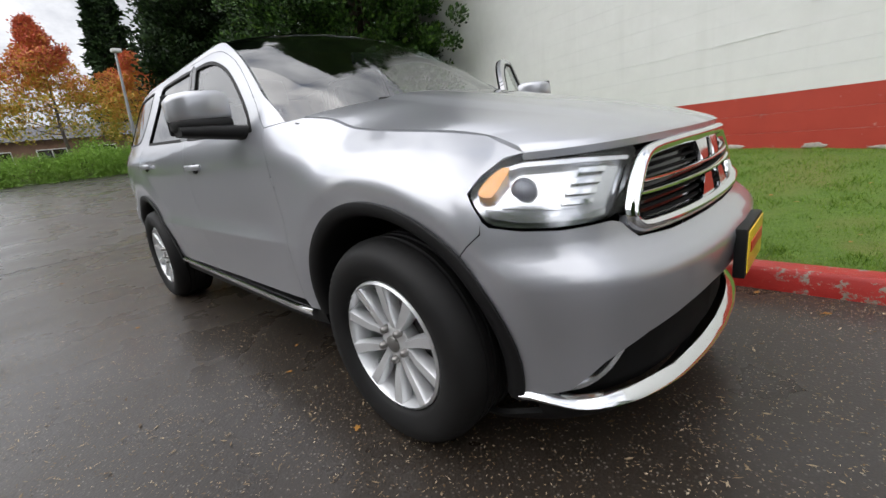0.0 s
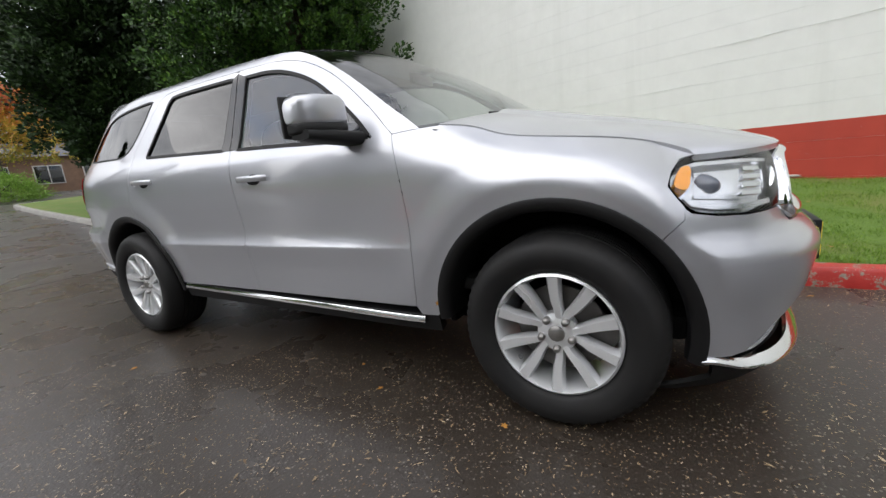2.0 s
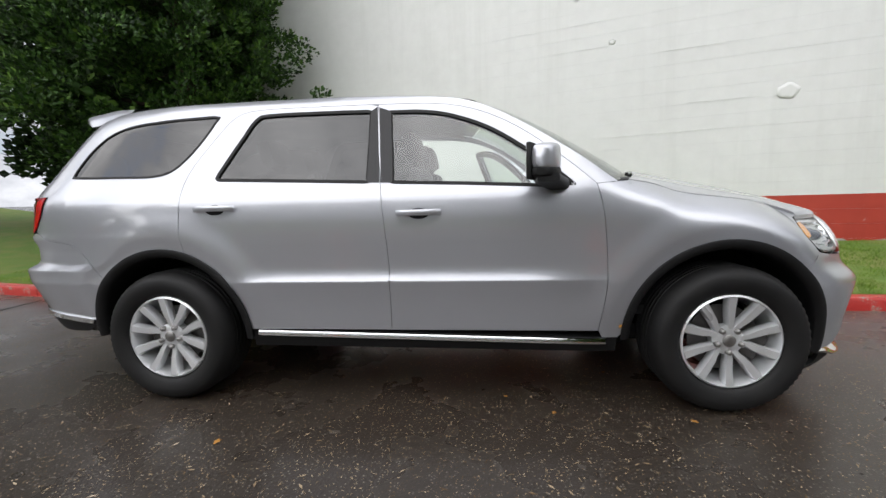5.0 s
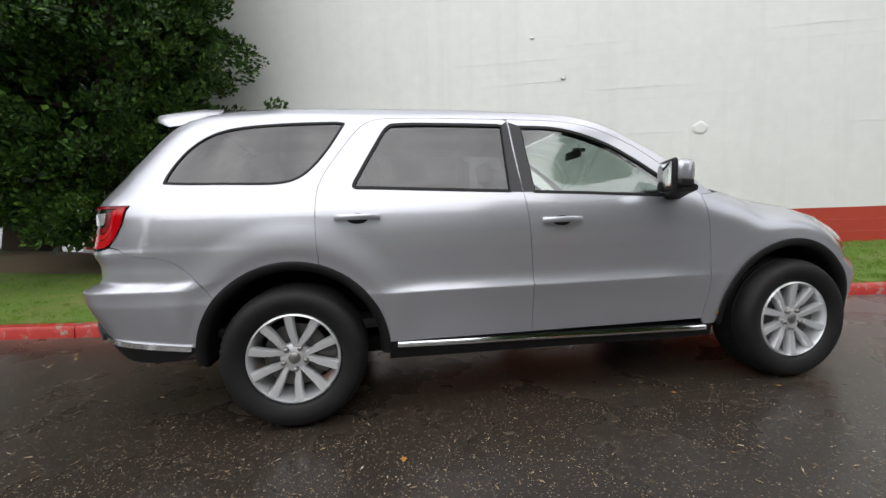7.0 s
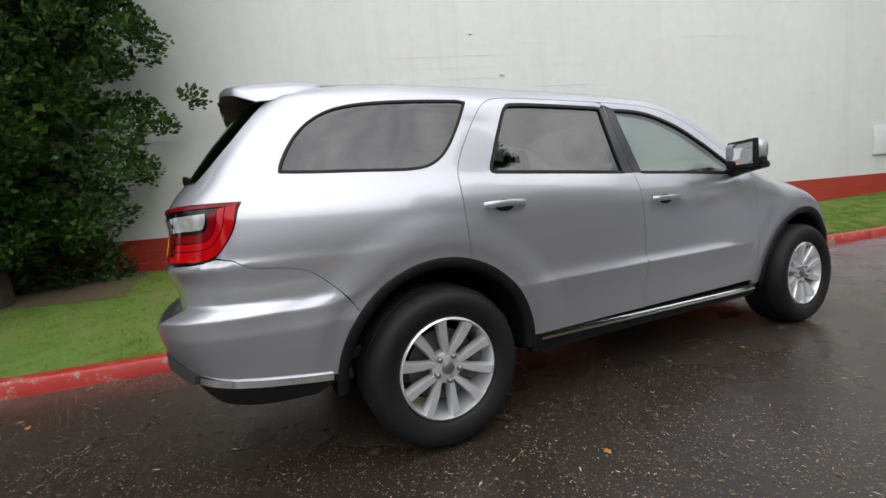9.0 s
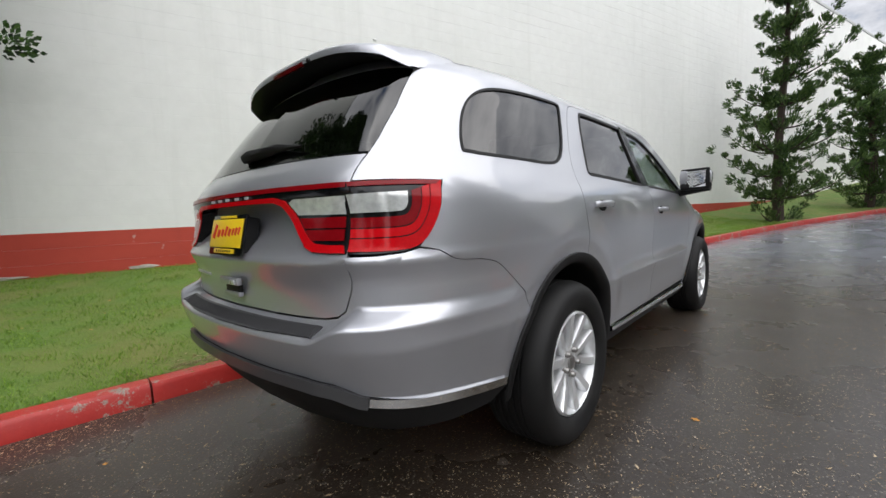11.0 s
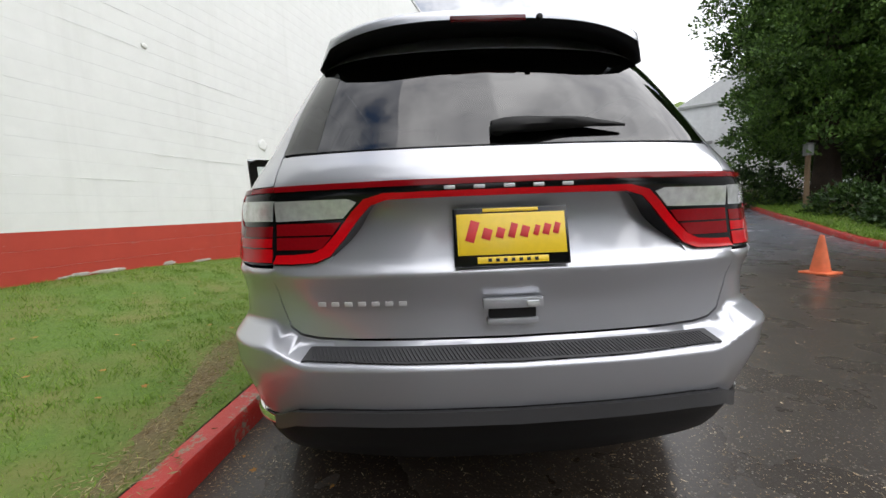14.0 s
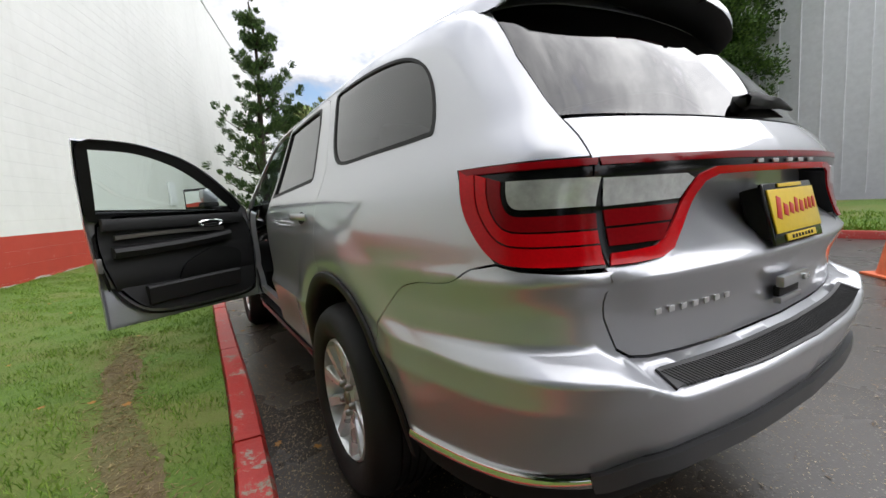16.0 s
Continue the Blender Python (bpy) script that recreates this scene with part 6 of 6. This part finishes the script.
build_tail()
build_pipe()
build_cabin()

# ---- things across and beyond the driveway ----
CONE_ORANGE = plain("orange_cone_plastic", (.72, .16, .06), .5, amount=.2, grain=14)
CREAM = plain("cream_siding", (.55, .50, .40), .7, grain=8)
WHITE_SIDING = plain("white_metal_siding", (.82, .83, .84), .5, grain=6, amount=.06)
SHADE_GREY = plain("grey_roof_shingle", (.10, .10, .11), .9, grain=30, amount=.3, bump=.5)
DOOR_GREY = plain("grey_roller_door", (.32, .32, .33), .5)
BRICK_TAN = plain("tan_wall_brick", (.24, .15, .10), .8, grain=20, amount=.3)
TIMBER = plain("weathered_timber", (.22, .15, .09), .85, grain=25, amount=.3, bump=.4)
GALV = plain("galvanised_pole", (.34, .35, .35), .45, .6)
CAR_BLACK = plain("black_car_paint", (.004, .004, .005), .16, .0, coat=.5, bump=0)
CAR_RED = plain("red_car_paint", (.45, .02, .02), .2, .1, coat=1.0, bump=0)
WINDOW_DARK = plain("dark_window_glass", (.02, .023, .025), .05, coat=1.0, bump=0)
PLAIN_WHITE = plain("white_trim", (.75, .75, .73), .5)

KERB_B = curve([(-14, -9.6), (-7, -8.3), (-1, -8.0), (2, -8.35), (5, -8.9), (8, -10.1), (12, -12.1), (17, -14.6), (22, -16.4)], 10)


def south_lawn(px, py, u):
    return (px + .8 * u, py - .1 - 7.5 * u, float(rise(px, py)) + .12 + .12 * ease(u * 3))


lawn_b = part("lawn_south", strip_mesh("lawn_south", KERB_B, np.linspace(0, 1, 10), south_lawn, GRASS_SOIL))
tagged(lawn_b, "green lawn strip behind the far red kerb", "lawn", kind="structure")
rng = np.random.default_rng(51)
n = 26000
a = rng.uniform(-9, 16, n)
pts = np.array([south_lawn(x, float(np.interp(x, KERB_B[:, 0], KERB_B[:, 1])), q) for x, q in zip(a, rng.random(n) ** 2 * .32)])
lean = rng.normal(size=pts.shape) * .5
lean[:, 2] = 1
v, f = cards(pts, lean, rng.uniform(.05, .11, n), rng, .2, .3)
tagged(part("grass", fast_mesh("grass_south", v, f, GRASS_BLADE)), "short green grass blades behind the far kerb", "grass", kind="stuff")
bed_b = part("mulch_bed_south", strip_mesh("bed_b", KERB_B[(KERB_B[:, 0] > 1.5)], np.linspace(0, 1, 6), lambda x, y, u: tuple(np.array(south_lawn(x, y, .22 + .78 * u)) + (0, 0, .02)), MULCH))
tagged(bed_b, "brown mulch bed below the far evergreen trees", "mulch", kind="structure")
kerb_run("kerb_south", KERB_B, KERB_RED, "red-painted concrete kerb across the driveway", 2.0, -1)


def cone_at(x, y, turn):
    top = thing("traffic_cone", "faded orange traffic cone on the wet asphalt", "cone", "traffic cones", at=(x, y, float(rise(x, y))))
    part("cone_body", bm_of(*spun([(0, .56), (.025, .56), (.03, .545), (.125, .03), (.14, .02)], 28, "z")), CONE_ORANGE, top)
    part("cone_base", box((.36, .36, .03), (0, 0, .015), .01), CONE_ORANGE, top)
    top.rotation_euler = (0, 0, turn)


cone_at(2.0, -5.42, .3)
cone_at(-1.95, -4.85, .8)

post_x, post_y = 9.3, -12.0
lamp_post = thing("bollard_lamp", "wooden post with a weathered box lantern", "lamp post", at=(post_x, post_y, float(rise(post_x, post_y)) + .1))
part("post", box((.11, .11, 1.75), (0, 0, .85), .012), TIMBER, lamp_post)
part("lantern", join(box((.20, .20, .34), (0, 0, 1.85), .015), box((.26, .26, .05), (0, 0, 2.05), .015, .6)), DOOR_GREY, lamp_post)

sign_x, sign_y = 15.5, -6.75
sign = thing("notice_sign", "small red and white notice board on a post", "sign", at=(sign_x, sign_y, float(rise(sign_x, sign_y))))
part("post", box((.20, .20, 1.25), (0, 0, .62), .012), TIMBER, sign)
part("board", box((.03, .34, .26), (-.12, 0, 1.30), .008), SIGN_RED, sign)
part("print", box((.01, .26, .07), (-.139, 0, 1.32), .002), WHITE_PRINT, sign, "pale bar of print")

ROLL = [(-2.15, .80), (-1.5, .92), (-.9, 1.10), (-.2, 1.215), (.35, 1.10), (.9, .84), (2.1, .62)]


def small_car(name, label, at, turn, paint, low=1.0):
    """A low parked car seen from a distance, its tail at the origin's back."""
    top = thing(name, label, "car", at=at)
    top.rotation_euler = (0, 0, turn)
    top.scale = (1, 1, low)
    half = curve([(-2.2, .80), (-2.1, .88), (-1.5, .93), (-.6, .88), (.2, .87), (1.2, .92), (1.9, .84), (2.2, .55)], 5)
    deck = curve([(-2.2, .88), (-1.7, .93), (-1.1, .91), (0, .86), (.8, .84), (1.5, .76), (2.0, .62), (2.2, .50)], 5)
    rows = []
    for x in np.linspace(-2.2, 2.2, 34):
        w = float(np.interp(x, half[:, 0], half[:, 1]))
        h = float(np.interp(x, deck[:, 0], deck[:, 1]))
        rows.append([(x, w * c, z) for c, z in ((-.9, .16), (-1.0, .30), (-1.0, .55), (-.97, h - .12), (-.80, h - .02), (-.4, h + .015), (0, h + .02), (.4, h + .015), (.80, h - .02), (.97, h - .12), (1.0, .55), (1.0, .30), (.9, .16))])
    part("body", grid_mesh("body", rows, paint, False), None, top)
    for end in (0, -1):
        part("end_panel", bm_of(rows[end], [tuple(range(13))]), paint, top)
    rows = []
    for x in np.linspace(-1.75, .95, 22):
        h = float(np.interp(x, deck[:, 0], deck[:, 1])) - .03
        t = .40 * max(0, math.sin(math.pi * (x + 1.75) / 2.7)) ** .7
        rows.append([(x, .80 * c * (1 - .22 * k), h + t * k) for c, k in ((-1, 0), (-1, .7), (-.85, .96), (-.4, 1), (0, 1.02), (.4, 1), (.85, .96), (1, .7), (1, 0))])
    part("canopy", grid_mesh("canopy", rows, WINDOW_DARK, False), None, top, "dark window glass")
    part("roof_panel", grid_mesh("roof_panel", [[(x, y, z + .012) for x, y, z in r[2:7]] for r in rows[9:17]], paint, False), None, top)
    for x in (-1.35, 1.35):
        for y in (-.82, .82):
            w = new("wheel")
            w.parent = top
            w.matrix_basis = Matrix.Translation((x, y, .33)) @ Matrix.Rotation(0 if y < 0 else math.pi, 4, "Z") @ Matrix.Diagonal((.87, .9, .87, 1))
            part("tyre", WM["tyre"], None, w)
            part("rim", WM["rim"], None, w)
    for y in (-.62, -.40, .40, .62):
        part("tail_lamp", bm_of(*spun([(0, -.02), (.07, -.018), (.085, .0), (.088, .03)], 20, "x")), DEEP_RED, top, at=Matrix.Translation((-2.2, y, .70)))
    part("plate", box((.012, .34, .16), (-2.215, 0, .62), .004), PLAIN_WHITE, top, "pale plate with plain bars")
    part("plate_bar", box((.006, .26, .05), (-2.223, 0, .62), .002), DOOR_GREY, top)
    # black block added as the shade low on the tail
    part("bumper_shade", box((.05, 1.5, .20), (-2.18, 0, .27), .03), BLACK, top)
    return top


small_car("sports_car", "low black sports car parked beside the far kerb", (10.4, -8.25, float(rise(9.5, -8))), radians(-24), CAR_BLACK)
small_car("parked_hatchback", "small red car parked far up the driveway", (36, -21.5, 1.5), radians(60), CAR_RED, 1.15)


def simple_building(name, label, corner, size, turn, wall_mat, roof_mat, gable=0.0, ribs=0, windows=(), doors=()):
    """A block with a pitched or flat roof, ribs, and openings on its long front."""
    L, D, H = size
    top = thing(name, label, "building", at=corner)
    top.rotation_euler = (0, 0, turn)
    part("wall", box((L, D, H + 1), (L / 2, D / 2, H / 2 - .5), .02), wall_mat, top)
    if gable:
        v = [(-.3, -.3, H), (L + .3, -.3, H), (L + .3, D + .3, H), (-.3, D + .3, H), (-.3, D / 2, H + gable), (L + .3, D / 2, H + gable)]
        part("roof", bm_of(v, [(0, 1, 5, 4), (2, 3, 4, 5), (0, 4, 3), (1, 2, 5), (0, 3, 2, 1)]), roof_mat, top)
    else:
        part("roof", box((L + .2, D + .2, .18), (L / 2, D / 2, H + .09), .02), roof_mat, top)
    for i in range(ribs):
        part("rib", box((.05, .04, H - .1), (L * (i + .5) / ribs, -.02, H / 2), .008), wall_mat, top)
    for x, z, w, h in windows:
        win = part("window", box((w, .08, h), (x, -.02, z), .01), PLAIN_WHITE, top)
        part("pane", box((w - .12, .04, h - .12), (x, -.055, z), .005), WINDOW_DARK, win)
        part("mullion", box((.05, .05, h - .1), (x, -.065, z), .005), PLAIN_WHITE, win)
    for x, w, h in doors:
        door = part("roller_door", box((w, .08, h), (x, -.02, h / 2), .01), DOOR_GREY, top)
        for k in range(6):
            part("slat", box((w - .08, .03, .05), (x, -.06, h * (k + .5) / 6), .005), DOOR_GREY, door)
    return top


# white shed ahead, its eaves climbing away; the cream garage; the far end of the long wall
shed = simple_building("white_shed", "tall white metal-clad shed with a sloping roofline", (24, -16.2, .9), (13, 10, 6.2), radians(-126), WHITE_SIDING, ROOF_EDGE, 0, 18)
v = [(0, -.01, 6.2), (13, -.01, 6.2), (13, -.01, 13.5), (0, 10, 6.2), (13, 10, 6.2), (13, 10, 13.5)]
part("gable_wall", bm_of(v, [(0, 1, 2), (3, 5, 4), (0, 2, 5, 3), (1, 4, 5, 2)]), WHITE_SIDING, shed)
part("wall_lamp", box((.5, .2, .18), (2.1, -.12, 3.9), .03), DOOR_GREY, shed, "small grey wall lamp")
simple_building("cream_garage", "low cream garage with a grey roller door", (44, -17, 1.5), (12, 8, 4.4), radians(-90), CREAM, CREAM, .9, 0, (), ((8.0, 3.0, 2.7), (3.5, 3.0, 2.7)))
simple_building("white_annex", "white end building beyond the long wall", (35.5, -10.9, .6), (10, 12, 7.6), radians(-17), WHITE_SIDING, ROOF_EDGE, 0, 0)
simple_building("white_warehouse", "white ribbed metal warehouse behind the far lawn", (7, -20.5, .2), (28, 10, 9), math.pi, WHITE_SIDING, ROOF_EDGE, 0, 40)
simple_building("low_house", "low brown house with white-framed windows and dark roof", (-34, -14, 1.4), (30, 9, 2.5), radians(90), BRICK_TAN, SHADE_GREY, 1.3, 0, tuple((2.0 + 2.6 * i, 1.35, 1.5, 1.2) for i in range(11)))

pole = thing("street_lamp", "tall grey street lamp on a thin pole", "street lamp", at=(-22, 3.1, float(rise(-22))))
part("pole", tapered([(0, 0, 0), (0, .15, 2.5), (.02, .34, 5.35)], [.08, .065, .045], 12), GALV, pole)
part("lamp_head", box((.30, .42, .16), (.1, .38, 5.42), .06), PLAIN_WHITE, pole)

# wall fittings and marks
vent = part("wall_vent", box((.46, .05, .64), (0, 0, 0), .01), WHITE_SIDING)
vent.matrix_basis = Matrix.Translation(wall_point(10.94, .02, 1.80)) @ Matrix.Rotation(math.atan(WALL_M), 4, "Z")
tagged(vent, "small white-painted utility box on the white wall", "utility box")
for a, z, w, h in ((2.45, 3.56, .10, .08), (4.75, 2.52, .26, .22), (1.9, 4.3, .08, .05)):
    d = bm_of(*spun([(0, .006), (.3, .005), (.46, .002), (.5, -.006)], 13, "y", wobble=lambda i, j: .06 * math.sin(i * 2.3) if j else 0))
    ob = part("plaster_patch", d, WHITE_WALL)
    ob.matrix_basis = Matrix.Translation(wall_point(a, 0, z)) @ Matrix.Rotation(math.atan(WALL_M) + math.pi, 4, "Z") @ Matrix.Diagonal((w, 1, h, 1))
    tagged(ob, "small rough plaster patch on the white wall", "wall patch", "plaster patches")

random.seed(77)
SCRAPED = plain("scraped_bare_block", (.42, .38, .34), .85, grain=30, amount=.35, bump=.4)
for i in range(16):
    a = random.uniform(-3.5, 7.5)
    d = bm_of(*spun([(0, .004), (.3, .004), (.46, .002), (.5, -.004)], 17, "y", wobble=lambda i, j: random.uniform(-.12, .12) if j else 0))
    ob = part("bare_patch", d, SCRAPED)
    p = wall_point(a, 0, 0)
    z = lawn_place(p[0], float(np.interp(p[0], KERB[:, 0], KERB[:, 1])), 1.0)[2]
    ob.matrix_basis = Matrix.Translation(wall_point(a, .003, z + random.uniform(.0, .04))) @ Matrix.Rotation(math.atan(WALL_M) + math.pi, 4, "Z") @ Matrix.Diagonal((random.uniform(.15, .6), 1, random.uniform(.03, .06), 1))
    tagged(ob, "scraped pale patch at the red wall foot", "wall patch", "scraped patches")

random.seed(31)
for i in range(26):
    a, row = random.uniform(.5, 11.5), random.randint(6, 21)
    w = random.uniform(.12, .75)
    ob = part("mortar_ridge", box((w, .005, random.uniform(.004, .009)), (0, 0, 0), .003, segments=1), WHITE_WALL)
    ob.matrix_basis = Matrix.Translation(wall_point(a, .0, RED_Z + (row - 6) * BH + random.uniform(-.01, .01))) @ Matrix.Rotation(math.atan(WALL_M), 4, "Z") @ Matrix.Rotation(random.gauss(0, .012), 4, "Y")
    tagged(ob, "thin painted mortar ridge on the white wall", "wall ridge", "mortar ridges")

# wooded hill beyond
rng = np.random.default_rng(61)
n = 2600
hx = rng.uniform(62, 130, n)
hy = rng.uniform(-110, 30, n)
hz = .40 * (hx - 58) * (.75 + .25 * np.sin(hy * .11)) + 1
hill = part("hill", grid_sheet("hill", np.linspace(62, 160, 16), np.linspace(-130, 40, 24), lambda x, y: .40 * (x - 58) * (.75 + .25 * np.sin(y * .11)) - .5, GRASS_SOIL))
tagged(hill, "wooded green hillside in the distance", "hill", kind="structure")
per = 34
k = np.repeat(np.arange(n), per)
d = rng.normal(size=(n * per, 3))
d /= np.linalg.norm(d, axis=1, keepdims=True)
tall = rng.uniform(2.0, 4.4, n)[k, None]
pos = np.stack([hx, hy, hz], 1)[k] + d * tall * (.8, .8, 1.15) * rng.random((n * per, 1)) ** .4 + (0, 0, 2.5)
v, f = cards(pos, d + (0, 0, .3), rng.uniform(.7, 1.5, n * per), rng, .7, .2)
tagged(part("far_woods", fast_mesh("far_woods", v, f, FAR_LEAF)), "mixed green and yellowing woods on the far hill", "woods", kind="stuff")

# broad evergreens added unseen south-west of the drive, to darken glass and paint reflections
rng = np.random.default_rng(71)
for x, y, h, r in ((-28, -9.5, 9, 2.8), (-26, -16, 9.5, 3.0), (-20, -22, 9, 2.8)):
    tree("evergreen_tree", "broad dark evergreen tree added out of view by the ivy bank", (x, y, float(rise(x, y))), h, broad(r), .05, SOUTH_LEAF, 700, 40, .24, .50, rng, .28, 24, width=.75, shell=.6, fill=5000, group="evergreens by the ivy bank")

# needles, bark chips and leaves on the wet asphalt
LITTER = mat_leaf("fallen_needles", (.13, .085, .045), (.38, .29, .18), .7, (.66, .58, .45))
LEAF_FALLEN = mat_leaf("fallen_leaf", (.20, .08, .02), (.44, .22, .05), .6, (.56, .17, .05))
n = 140000
lx = rng.uniform(-6.5, 6, n)
edge = np.interp(lx, KERB[:, 0], KERB[:, 1])
near_kerb = rng.random(n) < .12
ly = np.where(near_kerb, edge - .02 - np.abs(rng.normal(size=n)) * .16, rng.uniform(-4.6, 1.0, n))
ly = np.minimum(ly, edge - .01)
pos = np.stack([lx, ly, rise(lx, ly) + rng.uniform(.003, .008, n)], 1)
ang = rng.random(n) * 6.28
d = np.stack([np.cos(ang), np.sin(ang), rng.normal(size=n) * .10], 1)
L = np.where(rng.random(n) < .965, rng.uniform(.004, .015, n), rng.uniform(.016, .04, n))
w = np.stack([-np.sin(ang), np.cos(ang), rng.normal(size=n) * .12], 1) * (L * rng.uniform(.07, .22, n) * np.where(L > .015, .7, 1.15))[:, None]
v = np.stack([pos, pos + d * L[:, None] * .5 + w, pos + d * L[:, None], pos + d * L[:, None] * .5 - w], 1).reshape(-1, 3)
i = np.arange(n) * 4
tagged(part("needle_litter", fast_mesh("needle_litter", v, np.stack([i, i + 1, i + 2, i + 3], 1), LITTER)), "pale fallen needles and chips on wet asphalt", "litter", kind="stuff")


def leaf_mesh():
    a = np.linspace(0, 2 * math.pi, 11, endpoint=False)
    r = [.5 if i % 2 else .95 for i in range(11)]
    v = [(0, 0, .06)] + [(q * math.cos(t), .8 * q * math.sin(t), .05 * math.sin(2 * t)) for q, t in zip(r, a)]
    return mesh_of("fallen_leaf", v, [(0, i + 1, (i + 1) % 11 + 1) for i in range(11)], LEAF_FALLEN, True)


LEAF_ME = leaf_mesh()
random.seed(9)
for i in range(118):
    on_lawn = i > 44
    x = random.uniform(-4, 5)
    e = float(np.interp(x, KERB[:, 0], KERB[:, 1]))
    if on_lawn:
        q = lawn_place(x, e, random.uniform(.08, .6))
        q = (q[0], q[1], q[2] + .045)
    else:
        y = random.choice((e - abs(random.gauss(0, .25)) - .05, random.uniform(-3.2, .8)))
        q = (x, y, float(rise(x, y)) + .004)
    ob = part("fallen_leaf", LEAF_ME)
    s = random.uniform(.012, .030)
    ob.matrix_basis = Matrix.Translation(q) @ Matrix.Rotation(random.random() * 6, 4, "Z") @ Matrix.Rotation(random.gauss(0, .2), 4, "X") @ Matrix.Scale(s, 4)
    tagged(ob, "small brown fallen leaf lying on the lawn" if on_lawn else "small brown fallen leaf on the asphalt", "leaf", "fallen leaves")

leaf_z = .45
leaf_at = skin(at_x(1.0, leaf_z), leaf_z) - skin_normal(at_x(1.0, leaf_z), leaf_z) * .002
stuck = part("fallen_leaf", LEAF_ME)
stuck.matrix_basis = Matrix.Translation(leaf_at) @ Matrix.Rotation(radians(90), 4, "X") @ Matrix.Rotation(.7, 4, "Z") @ Matrix.Scale(.016, 4)
tagged(stuck, "small orange leaf stuck on the car's wet fender", "leaf", "fallen leaves")

# tar seam in the asphalt
TAR = plain("black_tar", (.012, .012, .012), .35, bump=.2)
for pts in ([(-5.4, -3.0), (-5.3, -1.2), (-5.25, .5), (-5.35, 1.5)], [(6, -3.6), (12, -5.6), (20, -8.4), (30, -11.8)]):
    c = curve(pts, 14)
    path = [(x + .012 * math.sin(i * 1.9), y + .012 * math.cos(i * 2.7), float(rise(x, y)) + .0015) for i, (x, y) in enumerate(c)]
    wide = .012 if pts[0][0] < 0 else .05
    tagged(part("tar_seam", swept(path, [(-wide, -.002), (wide, -.002), (wide * .8, .003), (-wide * .8, .003)]), TAR), "thin black tar seam across the asphalt", "tar seam", kind="structure")

# ---- the wall's blocks, last ----
def lay_blocks():
    turn = Matrix.Rotation(math.atan(WALL_M) + math.pi, 4, "Z")
    meshes = {True: block_mesh("red_block", RED_WALL), False: block_mesh("white_block", WHITE_WALL)}
    near, far = [], {True: ([], []), False: ([], [])}
    base = RED_Z - 6 * BH
    picks = 0
    for row in range(int((WALL_TOP - base) / BH)):
        z = base + (row + .5) * BH
        if z > WALL_TOP - .1:
            break
        shift = random.uniform(-.0006, .0006)
        for col in range(-19, 76):
            a = (col + (.5 if row % 2 else 0)) * BL
            red = row < 6
            q = wall_point(a, -.0148 + shift, z)
            if picks < 300 and -3.4 < q[0] < 6.6 and 2 <= row < 15:
                near.append((red, q))
                picks += 1
            else:
                vs, fs = far[red]
                m = Matrix.Translation(q) @ turn
                k = len(vs)
                me = meshes[red]
                vs += [m @ v.co for v in me.vertices]
                fs += [[i + k for i in p.vertices] for p in me.polygons]
    for red, q in near:
        ob = part("block", meshes[red], None, wall)
        ob.matrix_parent_inverse = wall.matrix_basis.inverted()
        ob.matrix_basis = Matrix.Translation(q) @ turn
    for red, (vs, fs) in far.items():
        ob = part("blocks", fast_mesh("blocks", np.array(vs), np.array(fs), RED_WALL if red else WHITE_WALL), None, wall)
        ob.matrix_parent_inverse = wall.matrix_basis.inverted()
        ob["kind"] = "stuff"


lay_blocks()
